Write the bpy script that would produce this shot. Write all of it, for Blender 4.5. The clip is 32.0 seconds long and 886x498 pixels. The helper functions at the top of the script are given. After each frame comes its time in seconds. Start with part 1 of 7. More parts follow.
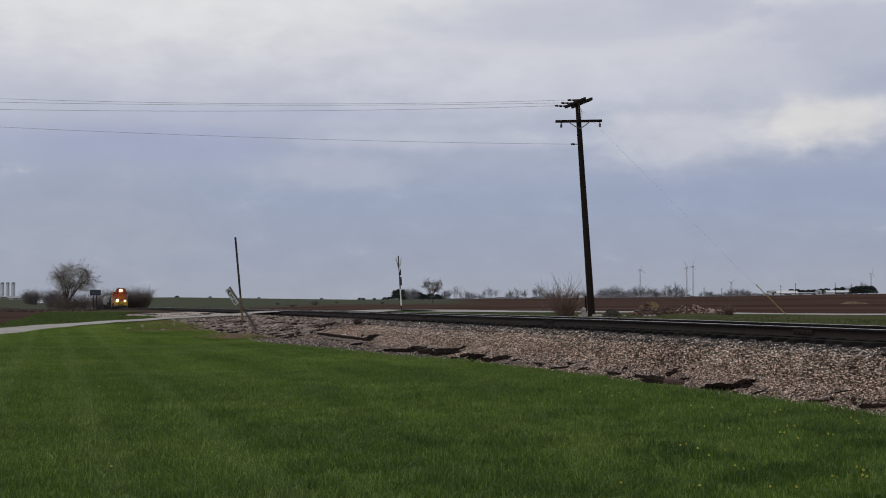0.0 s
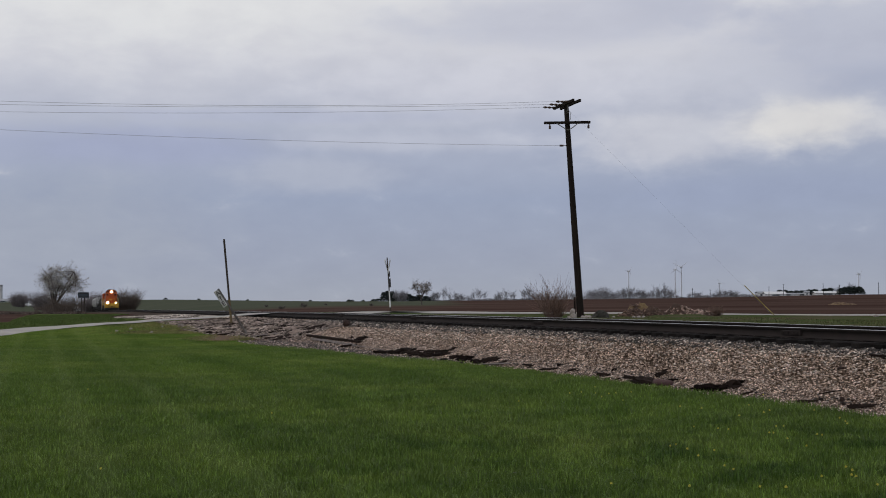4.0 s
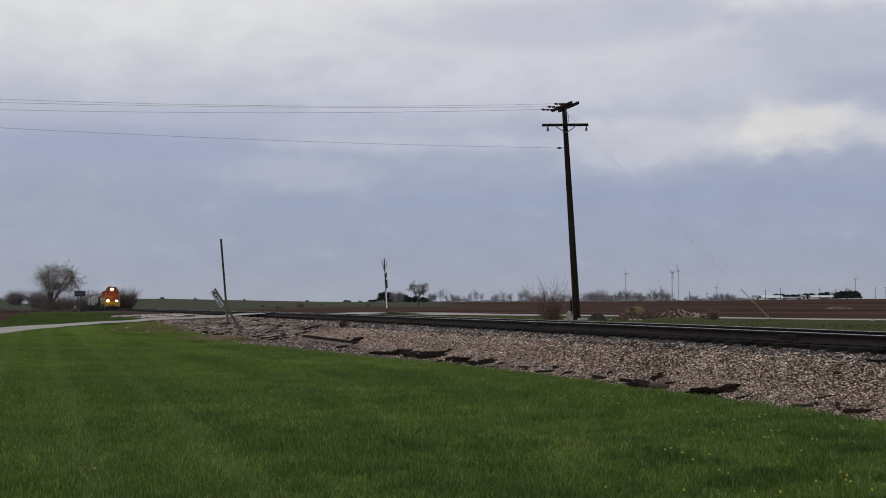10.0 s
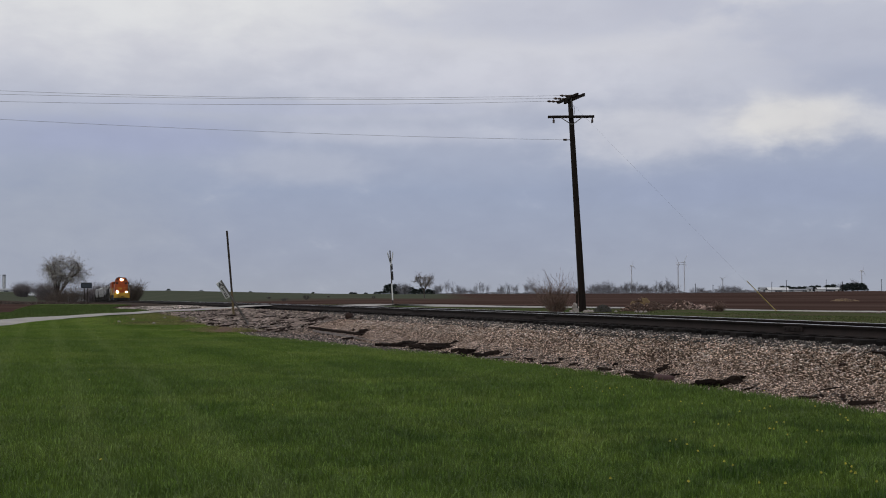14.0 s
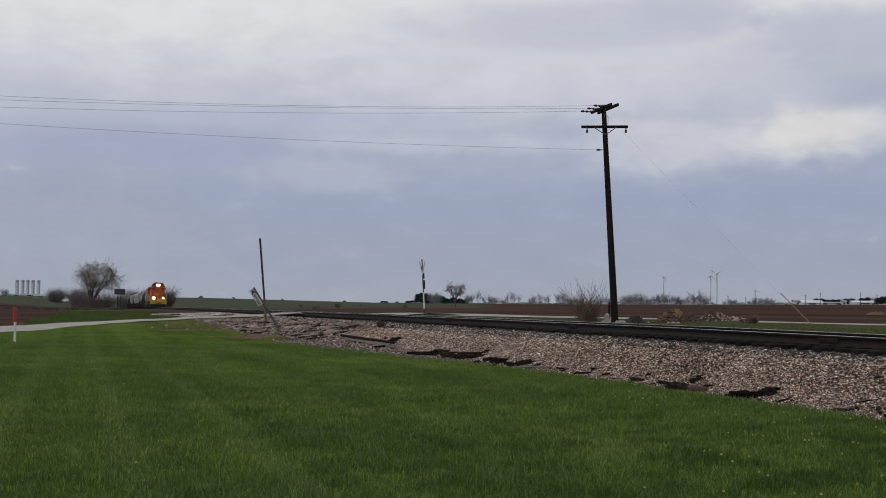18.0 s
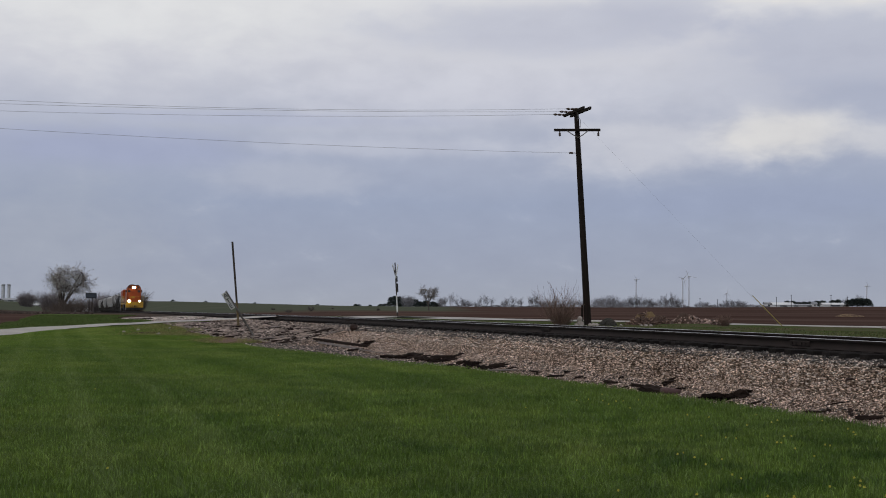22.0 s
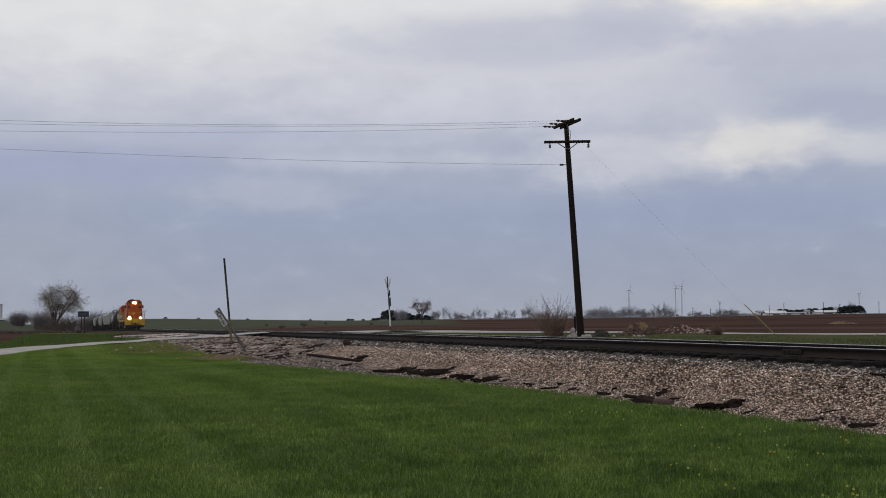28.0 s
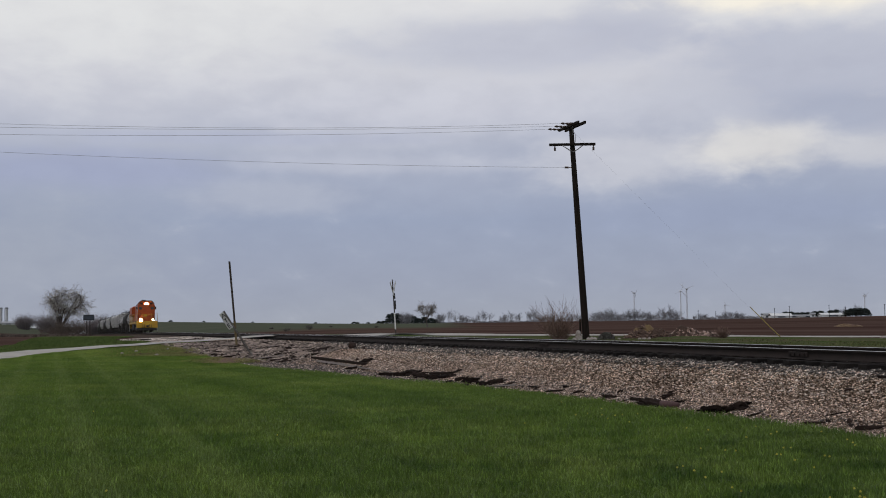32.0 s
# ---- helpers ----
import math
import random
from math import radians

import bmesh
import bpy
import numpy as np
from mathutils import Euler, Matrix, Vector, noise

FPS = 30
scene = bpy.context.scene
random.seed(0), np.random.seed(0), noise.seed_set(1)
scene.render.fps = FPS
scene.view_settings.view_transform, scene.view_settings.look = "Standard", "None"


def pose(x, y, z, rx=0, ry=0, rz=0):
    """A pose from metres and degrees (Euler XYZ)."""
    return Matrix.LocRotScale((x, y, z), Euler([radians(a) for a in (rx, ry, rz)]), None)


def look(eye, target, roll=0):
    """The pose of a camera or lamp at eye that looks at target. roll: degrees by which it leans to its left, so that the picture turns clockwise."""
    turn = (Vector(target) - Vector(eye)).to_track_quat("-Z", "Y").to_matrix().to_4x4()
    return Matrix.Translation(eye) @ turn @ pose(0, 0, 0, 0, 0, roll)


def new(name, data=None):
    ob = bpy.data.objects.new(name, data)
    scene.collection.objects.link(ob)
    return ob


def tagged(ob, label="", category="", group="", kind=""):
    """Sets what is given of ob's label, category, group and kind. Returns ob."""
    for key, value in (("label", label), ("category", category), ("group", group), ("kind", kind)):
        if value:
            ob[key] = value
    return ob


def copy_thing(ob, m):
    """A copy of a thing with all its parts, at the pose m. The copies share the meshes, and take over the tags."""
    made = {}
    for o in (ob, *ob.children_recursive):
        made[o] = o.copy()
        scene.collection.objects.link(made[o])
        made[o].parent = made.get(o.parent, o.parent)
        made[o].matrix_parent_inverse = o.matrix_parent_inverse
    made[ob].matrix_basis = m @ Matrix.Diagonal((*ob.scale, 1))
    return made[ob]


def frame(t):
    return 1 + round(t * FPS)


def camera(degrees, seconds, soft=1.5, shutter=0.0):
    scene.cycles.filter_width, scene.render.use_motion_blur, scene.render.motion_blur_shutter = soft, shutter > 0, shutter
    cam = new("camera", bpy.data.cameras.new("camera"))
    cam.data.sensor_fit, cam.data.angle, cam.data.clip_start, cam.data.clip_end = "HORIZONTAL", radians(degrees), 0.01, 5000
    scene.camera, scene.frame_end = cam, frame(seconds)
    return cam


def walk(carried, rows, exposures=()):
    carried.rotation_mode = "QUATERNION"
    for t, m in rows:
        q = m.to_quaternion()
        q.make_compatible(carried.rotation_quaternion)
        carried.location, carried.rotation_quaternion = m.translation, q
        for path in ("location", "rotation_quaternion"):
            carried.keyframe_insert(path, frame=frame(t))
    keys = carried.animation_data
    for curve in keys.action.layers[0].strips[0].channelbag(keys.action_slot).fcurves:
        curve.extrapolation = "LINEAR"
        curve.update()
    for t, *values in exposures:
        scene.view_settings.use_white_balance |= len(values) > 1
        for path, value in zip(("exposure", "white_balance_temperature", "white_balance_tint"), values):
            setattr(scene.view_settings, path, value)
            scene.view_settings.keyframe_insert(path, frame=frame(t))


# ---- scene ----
# ---- camera ----
cam = camera(37.645, 32.0, soft=1.0, shutter=0.4)
walk(cam, [
    (0, pose(0.017, 0.002, 1.608, 92.167, 0.290, 0.530)),
    (0.5, pose(0.015, 0.002, 1.607, 92.075, 0.231, 0.491)),
    (1, pose(0.008, 0.000, 1.611, 91.911, 0.203, 0.331)),
    (1.5, pose(0.011, -0.004, 1.603, 91.829, 0.204, 0.295)),
    (2, pose(0.004, 0.001, 1.614, 91.762, 0.226, 0.251)),
    (2.5, pose(0.007, -0.004, 1.614, 91.697, 0.245, 0.162)),
    (3, pose(0.007, 0.005, 1.618, 91.890, 0.180, 0.007)),
    (3.5, pose(0.009, -0.002, 1.605, 92.108, 0.503, 0.003)),
    (5.5, pose(0.001, -0.002, 1.614, 92.340, -0.214, 0.224)),
    (6, pose(0.000, 0.004, 1.616, 92.383, -0.324, 0.226)),
    (6.5, pose(-0.013, -0.006, 1.605, 92.442, -0.356, 0.311)),
    (7, pose(-0.004, -0.000, 1.609, 92.359, -0.136, 0.358)),
    (7.5, pose(-0.001, -0.002, 1.609, 92.255, 0.009, 0.322)),
    (8, pose(0.003, 0.002, 1.603, 92.144, 0.098, 0.252)),
    (8.5, pose(0.012, -0.003, 1.616, 92.070, 0.129, 0.184)),
    (9, pose(0.008, 0.002, 1.607, 92.116, -0.109, 0.039)),
    (9.5, pose(0.018, 0.007, 1.602, 92.139, -0.131, -0.047)),
    (10, pose(0.017, 0.008, 1.612, 92.292, -0.008, -0.101)),
    (10.5, pose(0.016, 0.000, 1.604, 92.458, 0.172, -0.091)),
    (11, pose(0.019, -0.004, 1.605, 92.555, 0.071, -0.059)),
    (11.5, pose(0.025, 0.014, 1.602, 92.487, 0.112, 0.105)),
    (12, pose(0.032, 0.011, 1.601, 92.397, 0.191, 0.182)),
    (12.5, pose(0.026, -0.005, 1.601, 92.344, 0.262, 0.135)),
    (13, pose(0.023, -0.000, 1.605, 92.173, 0.097, 0.086)),
    (13.5, pose(0.025, 0.002, 1.608, 91.928, 0.043, 0.097)),
    (15.5, pose(-0.021, 0.004, 1.608, 92.583, -0.743, -0.095)),
    (15.7, pose(-0.038, 0.001, 1.602, 92.945, -0.518, -0.828)),
    (15.8, pose(-0.046, -0.000, 1.599, 93.018, -0.408, -1.134)),
    (15.9, pose(-0.055, -0.001, 1.596, 93.065, -0.296, -1.466)),
    (16, pose(-0.063, -0.003, 1.593, 92.895, -0.185, -1.860)),
    (16.1, pose(-0.063, 0.000, 1.595, 92.205, -0.052, -2.063)),
    (16.2, pose(-0.063, 0.004, 1.596, 91.277, 0.071, -2.203)),
    (16.3, pose(-0.062, 0.007, 1.597, 90.514, 0.193, -2.292)),
    (16.4, pose(-0.062, 0.010, 1.599, 90.532, 0.330, -2.361)),
    (16.5, pose(-0.062, 0.014, 1.600, 90.628, 0.464, -2.295)),
    (16.6, pose(-0.056, 0.009, 1.601, 90.823, 0.332, -1.789)),
    (16.7, pose(-0.051, 0.004, 1.601, 90.959, 0.186, -0.962)),
    (16.8, pose(-0.045, -0.000, 1.602, 91.297, 0.019, 0.363)),
    (16.9, pose(-0.040, -0.005, 1.603, 91.776, -0.144, 1.349)),
    (17, pose(-0.034, -0.010, 1.604, 92.282, -0.287, 1.726)),
    (17.1, pose(-0.028, -0.010, 1.599, 92.801, -0.383, 1.676)),
    (17.2, pose(-0.023, -0.010, 1.594, 93.230, -0.476, 1.598)),
    (17.5, pose(-0.005, -0.010, 1.580, 92.177, -0.732, 1.547)),
    (18, pose(-0.008, -0.016, 1.584, 92.351, -0.568, 1.530)),
    (18.5, pose(0.001, -0.005, 1.596, 92.022, -0.684, 1.329)),
    (18.6, pose(-0.002, -0.006, 1.596, 92.172, -0.631, 1.098)),
    (18.7, pose(-0.006, -0.006, 1.596, 92.339, -0.579, 0.891)),
    (18.8, pose(-0.009, -0.007, 1.595, 92.431, -0.523, 0.647)),
    (19, pose(-0.017, -0.009, 1.595, 92.382, -0.415, 0.239)),
    (19.5, pose(-0.005, -0.008, 1.600, 92.404, -0.477, -0.019)),
    (20, pose(-0.005, 0.004, 1.593, 92.299, -0.347, -0.004)),
    (20.5, pose(0.001, -0.006, 1.588, 92.013, -0.321, -0.001)),
    (21, pose(-0.003, 0.006, 1.598, 91.969, -0.555, 0.165)),
    (21.5, pose(-0.008, 0.014, 1.603, 92.269, -0.308, 0.380)),
    (22, pose(-0.012, 0.009, 1.592, 92.495, -0.430, 0.345)),
    (22.5, pose(-0.001, -0.005, 1.600, 92.368, -0.120, 0.293)),
    (23, pose(-0.008, -0.003, 1.599, 92.428, -0.077, 0.123)),
    (23.5, pose(-0.006, 0.008, 1.605, 92.537, -0.193, -0.059)),
    (24, pose(-0.001, -0.005, 1.602, 92.678, -0.109, -0.209)),
    (24.5, pose(-0.003, -0.006, 1.592, 92.785, -0.100, -0.363)),
    (25, pose(-0.012, 0.002, 1.590, 92.579, 0.194, -0.317)),
    (25.5, pose(-0.011, 0.010, 1.598, 92.449, 0.246, -0.066)),
    (27.5, pose(0.004, 0.006, 1.592, 92.863, 0.344, 0.035)),
    (28, pose(0.006, -0.007, 1.603, 93.077, 0.425, 0.045)),
    (28.5, pose(0.002, -0.004, 1.593, 93.244, 0.493, -0.016)),
    (29, pose(0.020, -0.005, 1.598, 93.391, 0.697, -0.014)),
    (29.5, pose(0.022, -0.008, 1.600, 93.409, 0.661, -0.080)),
    (30, pose(0.015, 0.001, 1.598, 93.355, 0.461, -0.166)),
    (30.5, pose(0.006, 0.003, 1.595, 93.186, 0.316, -0.073)),
    (31, pose(-0.000, -0.000, 1.600, 93.111, 0.349, 0.019)),
    (31.5, pose(0.001, -0.002, 1.594, 93.095, 0.503, 0.153)),
    (32, pose(0.000, 0.003, 1.598, 93.211, 0.482, 0.269)),
])


# ---- light ----
SUN_EL, SUN_AZ = radians(48), radians(215)
world = bpy.data.worlds.new("overcast_sky")
scene.world = world
world.use_nodes = True
wn, wl = world.node_tree.nodes, world.node_tree.links
wn.clear()
sky = wn.new("ShaderNodeTexSky")
sky.sky_type = "NISHITA"
sky.sun_disc = False
sky.sun_elevation, sky.sun_rotation = SUN_EL, SUN_AZ
clear = wn.new("ShaderNodeBackground")
clear.inputs["Strength"].default_value = 0.05
veil = wn.new("ShaderNodeBackground")
veil.inputs["Color"].default_value = (0.66, 0.665, 0.70, 1)
veil.inputs["Strength"].default_value = 0.43
both = wn.new("ShaderNodeAddShader")
wout = wn.new("ShaderNodeOutputWorld")
wl.new(sky.outputs[0], clear.inputs["Color"])
wl.new(clear.outputs[0], both.inputs[0])
wl.new(veil.outputs[0], both.inputs[1])
wl.new(both.outputs[0], wout.inputs["Surface"])

sun_data = bpy.data.lights.new("sun", "SUN")
sun_data.energy, sun_data.angle, sun_data.color = 0.6, radians(24), (1.0, 0.96, 0.9)
sun = new("sun", sun_data)
sun.matrix_world = look((60 * math.sin(SUN_AZ) * math.cos(SUN_EL), 60 * math.cos(SUN_AZ) * math.cos(SUN_EL), 60 * math.sin(SUN_EL)), (0, 0, 0))


# ---- materials ----
def node_material(name):
    m = bpy.data.materials.new(name)
    m.use_nodes = True
    nt = m.node_tree
    return m, nt, nt.nodes["Principled BSDF"]


def noise_node(nt, vec, scale, detail=4.0, rough=0.6, distort=0.0):
    n = nt.nodes.new("ShaderNodeTexNoise")
    n.inputs["Scale"].default_value = scale
    n.inputs["Detail"].default_value = detail
    n.inputs["Roughness"].default_value = rough
    n.inputs["Distortion"].default_value = distort
    nt.links.new(vec, n.inputs["Vector"])
    return n.outputs["Fac"]


def ramp_node(nt, fac, stops):
    r = nt.nodes.new("ShaderNodeValToRGB")
    els = r.color_ramp.elements
    while len(els) < len(stops):
        els.new(0.5)
    for e, (p, c) in zip(els, stops):
        e.position = p
        e.color = (*c, 1) if len(c) == 3 else c
    nt.links.new(fac, r.inputs["Fac"])
    return r.outputs["Color"]


def mix_node(nt, fac, a, b, mode="MIX"):
    n = nt.nodes.new("ShaderNodeMix")
    n.data_type, n.blend_type = "RGBA", mode
    for sock, value in ((n.inputs[0], fac), (n.inputs[6], a), (n.inputs[7], b)):
        if isinstance(value, bpy.types.NodeSocket):
            nt.links.new(value, sock)
        elif isinstance(value, (tuple, list)):
            sock.default_value = (*value, 1) if len(value) == 3 else value
        else:
            sock.default_value = value
    return n.outputs[2]


def math_node(nt, op, a, b=0.0, clamp=False):
    n = nt.nodes.new("ShaderNodeMath")
    n.operation, n.use_clamp = op, clamp
    for sock, value in zip(n.inputs, (a, b)):
        if isinstance(value, bpy.types.NodeSocket):
            nt.links.new(value, sock)
        else:
            sock.default_value = value
    return n.outputs[0]


def bump_node(nt, height, bsdf, strength, distance):
    b = nt.nodes.new("ShaderNodeBump")
    b.inputs["Strength"].default_value = strength
    b.inputs["Distance"].default_value = distance
    nt.links.new(height, b.inputs["Height"])
    nt.links.new(b.outputs[0], bsdf.inputs["Normal"])


def surf(name, a, b, c=None, coarse=1.5, fine=30.0, rough=0.85, metal=0.0, bump=0.4, depth=0.01, vary="", stretch=(1, 1, 1), spec=0.3, low=0.55, span=0.9, skew=1.0, grey=0.0):
    """A surface of colour a with coarse stains of b and fine grain of c; vary: OBJECT or ISLAND for piece-by-piece tone."""
    m, nt, bsdf = node_material(name)
    tc = nt.nodes.new("ShaderNodeTexCoord")
    mp = nt.nodes.new("ShaderNodeMapping")
    mp.inputs["Scale"].default_value = stretch
    nt.links.new(tc.outputs["Object"], mp.inputs["Vector"])
    vec = mp.outputs["Vector"]
    f1 = noise_node(nt, vec, coarse, 5, 0.62, 0.3)
    f2 = noise_node(nt, vec, fine, 3, 0.6)
    col = ramp_node(nt, f1, [(0.35, a), (0.66, b)])
    k = ramp_node(nt, f2, [(0.3, (0, 0, 0)), (0.75, (1, 1, 1))])
    sep = nt.nodes.new("ShaderNodeSeparateColor")
    nt.links.new(k, sep.inputs[0])
    col = mix_node(nt, math_node(nt, "MULTIPLY", sep.outputs[0], 0.6), col, c or tuple(0.6 * v for v in a))
    if vary:
        if vary == "ISLAND":
            rnd = nt.nodes.new("ShaderNodeNewGeometry").outputs["Random Per Island"]
        else:
            rnd = nt.nodes.new("ShaderNodeObjectInfo").outputs["Random"]
        hsv = nt.nodes.new("ShaderNodeHueSaturation")
        nt.links.new(math_node(nt, "ADD", math_node(nt, "MULTIPLY", math_node(nt, "POWER", rnd, skew), span), low), hsv.inputs["Value"])
        if grey:
            nt.links.new(math_node(nt, "SUBTRACT", 1.0 + 0.25 * grey, math_node(nt, "MULTIPLY", rnd, grey)), hsv.inputs["Saturation"])
        nt.links.new(col, hsv.inputs["Color"])
        col = hsv.outputs[0]
    nt.links.new(col, bsdf.inputs["Base Color"])
    bsdf.inputs["Roughness"].default_value = rough
    bsdf.inputs["Metallic"].default_value = metal
    bsdf.inputs["Specular IOR Level"].default_value = spec
    if bump:
        bump_node(nt, math_node(nt, "ADD", f2, math_node(nt, "MULTIPLY", f1, 0.5)), bsdf, bump, depth)
    return m


def glow(name, colour, strength):
    m, nt, bsdf = node_material(name)
    bsdf.inputs["Base Color"].default_value = (*colour, 1)
    bsdf.inputs["Emission Color"].default_value = (*colour, 1)
    bsdf.inputs["Emission Strength"].default_value = strength
    return m


def field_material():
    """Bare brown soil with last year's stubble, turning into a green crop far off beyond the track."""
    m, nt, bsdf = node_material("field_soil")
    pos = nt.nodes.new("ShaderNodeNewGeometry").outputs["Position"]
    xyz = nt.nodes.new("ShaderNodeSeparateXYZ")
    nt.links.new(pos, xyz.inputs[0])
    broad = noise_node(nt, pos, 0.02, 5, 0.6)
    mid = noise_node(nt, pos, 0.35, 5, 0.65)
    fine = noise_node(nt, pos, 6.0, 3, 0.7)
    soil = ramp_node(nt, broad, [(0.3, (0.053, 0.0315, 0.0270)), (0.5, (0.069, 0.0420, 0.0360)), (0.72, (0.090, 0.057, 0.048))])
    soil = mix_node(nt, math_node(nt, "MULTIPLY", mid, 0.55), soil, (0.022, 0.012, 0.010))
    soil = mix_node(nt, math_node(nt, "MULTIPLY", fine, 0.15), soil, (0.075, 0.044, 0.030))
    drill = nt.nodes.new("ShaderNodeMapping")
    drill.inputs["Scale"].default_value = (0.006, 0.05, 1.0)
    drill.inputs["Rotation"].default_value = (0, 0, 0.12)
    nt.links.new(pos, drill.inputs["Vector"])
    streak = noise_node(nt, drill.outputs[0], 1.0, 5, 0.65)
    soil = mix_node(nt, ramp_fac(nt, streak, 0.42, 0.68, 0.6), soil, (0.118, 0.082, 0.066))
    soil = mix_node(nt, ramp_fac(nt, streak, 0.48, 0.30, 0.55), soil, (0.036, 0.021, 0.019))
    # crop greens greyed and lightened, distance haze put into the colour
    crop = ramp_node(nt, broad, [(0.3, (0.066, 0.081, 0.055)), (0.7, (0.088, 0.098, 0.070))])
    crop = mix_node(nt, math_node(nt, "MULTIPLY", mid, 0.5), crop, (0.080, 0.072, 0.055))
    warp = math_node(nt, "MULTIPLY", math_node(nt, "SUBTRACT", broad, 0.5), 160.0)
    deep = math_node(nt, "DIVIDE", math_node(nt, "SUBTRACT", math_node(nt, "ADD", xyz.outputs["Y"], warp), 235.0), 60.0, True)
    side = math_node(nt, "DIVIDE", math_node(nt, "SUBTRACT", 8.0, math_node(nt, "ADD", xyz.outputs["X"], math_node(nt, "MULTIPLY", warp, 0.2))), 12.0, True)
    col = mix_node(nt, math_node(nt, "MULTIPLY", deep, side), soil, crop)
    nt.links.new(col, bsdf.inputs["Base Color"])
    bsdf.inputs["Roughness"].default_value = 1.0
    bsdf.inputs["Specular IOR Level"].default_value = 0.0
    bump_node(nt, math_node(nt, "ADD", fine, mid), bsdf, 0.6, 0.06)
    return m


def lawn_material(name, blade=False):
    """Spring turf: deep green with paler mown lanes, yellowish spots and worn patches."""
    m, nt, bsdf = node_material(name)
    pos = nt.nodes.new("ShaderNodeNewGeometry").outputs["Position"]
    xyz = nt.nodes.new("ShaderNodeSeparateXYZ")
    nt.links.new(pos, xyz.inputs[0])
    along = nt.nodes.new("ShaderNodeCombineXYZ")
    across = math_node(nt, "ADD", xyz.outputs["X"], math_node(nt, "MULTIPLY", xyz.outputs["Y"], 0.31))
    nt.links.new(math_node(nt, "MULTIPLY", across, 0.62), along.inputs[0])
    nt.links.new(math_node(nt, "MULTIPLY", xyz.outputs["Y"], 0.05), along.inputs[1])
    lanes = noise_node(nt, along.outputs[0], 1.0, 3, 0.5, 0.4)
    mottle = noise_node(nt, pos, 1.1, 4, 0.62, 0.3)
    patch = noise_node(nt, pos, 0.2, 5, 0.68)
    tuft = noise_node(nt, pos, 5.0, 4, 0.7)
    col = ramp_node(nt, lanes, [(0.28, LAWN_DARK), (0.74, LAWN_LIGHT)])
    col = mix_node(nt, ramp_fac(nt, patch, 0.46, 0.66, 0.7), col, LAWN_YELLOW)
    col = mix_node(nt, ramp_fac(nt, tuft, 0.42, 0.8, 0.45), col, (0.036, 0.070, 0.011))
    lush = math_node(nt, "ADD", 0.42, math_node(nt, "MULTIPLY", math_node(nt, "MULTIPLY", math_node(nt, "DIVIDE", math_node(nt, "SUBTRACT", across, 2.0), 4.0, True), ramp_fac(nt, xyz.outputs["Y"], 22.0, 13.0, 1.0)), 0.48))
    col = mix_node(nt, math_node(nt, "MULTIPLY", ramp_fac(nt, mottle, 0.43, 0.64, 1.0), lush), col, (0.044, 0.088, 0.015))
    # paler wheel lanes of the mower, side by side along the track
    wave = math_node(nt, "COSINE", math_node(nt, "MULTIPLY", math_node(nt, "ADD", math_node(nt, "SUBTRACT", across, 0.5), math_node(nt, "MULTIPLY", math_node(nt, "SUBTRACT", patch, 0.5), 0.7)), 4.49))
    lane = math_node(nt, "MULTIPLY", ramp_fac(nt, wave, 0.4, 1.0, 0.3), math_node(nt, "SUBTRACT", 1.0, math_node(nt, "DIVIDE", math_node(nt, "SUBTRACT", across, 2.2), 1.5, True)))
    col = mix_node(nt, lane, col, (0.215, 0.275, 0.085))
    if blade:
        rnd = nt.nodes.new("ShaderNodeNewGeometry").outputs["Random Per Island"]
        hsv = nt.nodes.new("ShaderNodeHueSaturation")
        spread = ramp_fac(nt, xyz.outputs["Y"], 34.0, 12.0, 1.0)
        nt.links.new(math_node(nt, "ADD", math_node(nt, "MULTIPLY", math_node(nt, "SUBTRACT", math_node(nt, "POWER", rnd, 3.0), 0.25), math_node(nt, "ADD", math_node(nt, "MULTIPLY", spread, 0.8), 0.35)), 0.965), hsv.inputs["Value"])
        nt.links.new(col, hsv.inputs["Color"])
        col = hsv.outputs[0]
        bsdf.inputs["Roughness"].default_value = 0.5
        bsdf.inputs["Specular IOR Level"].default_value = 0.3
    else:
        # turf dimmed in colour to stand for shade among the blades
        dim = nt.nodes.new("ShaderNodeHueSaturation")
        dim.inputs["Value"].default_value = 0.72
        nt.links.new(col, dim.inputs["Color"])
        col = dim.outputs[0]
        bsdf.inputs["Roughness"].default_value = 1.0
        bsdf.inputs["Specular IOR Level"].default_value = 0.0
        fine = noise_node(nt, pos, 26.0, 3, 0.7)
        bump_node(nt, math_node(nt, "ADD", fine, tuft), bsdf, 0.9, 0.05)
    nt.links.new(col, bsdf.inputs["Base Color"])
    if blade:
        thin = nt.nodes.new("ShaderNodeBsdfTranslucent")
        nt.links.new(col, thin.inputs["Color"])
        mixed = nt.nodes.new("ShaderNodeMixShader")
        mixed.inputs[0].default_value = 0.35
        nt.links.new(bsdf.outputs[0], mixed.inputs[1])
        nt.links.new(thin.outputs[0], mixed.inputs[2])
        nt.links.new(mixed.outputs[0], nt.nodes["Material Output"].inputs["Surface"])
    return m


def ramp_fac(nt, fac, lo, hi, top):
    n = nt.nodes.new("ShaderNodeMapRange")
    n.inputs["From Min"].default_value, n.inputs["From Max"].default_value = lo, hi
    n.inputs["To Max"].default_value = top
    nt.links.new(fac, n.inputs["Value"])
    return n.outputs[0]


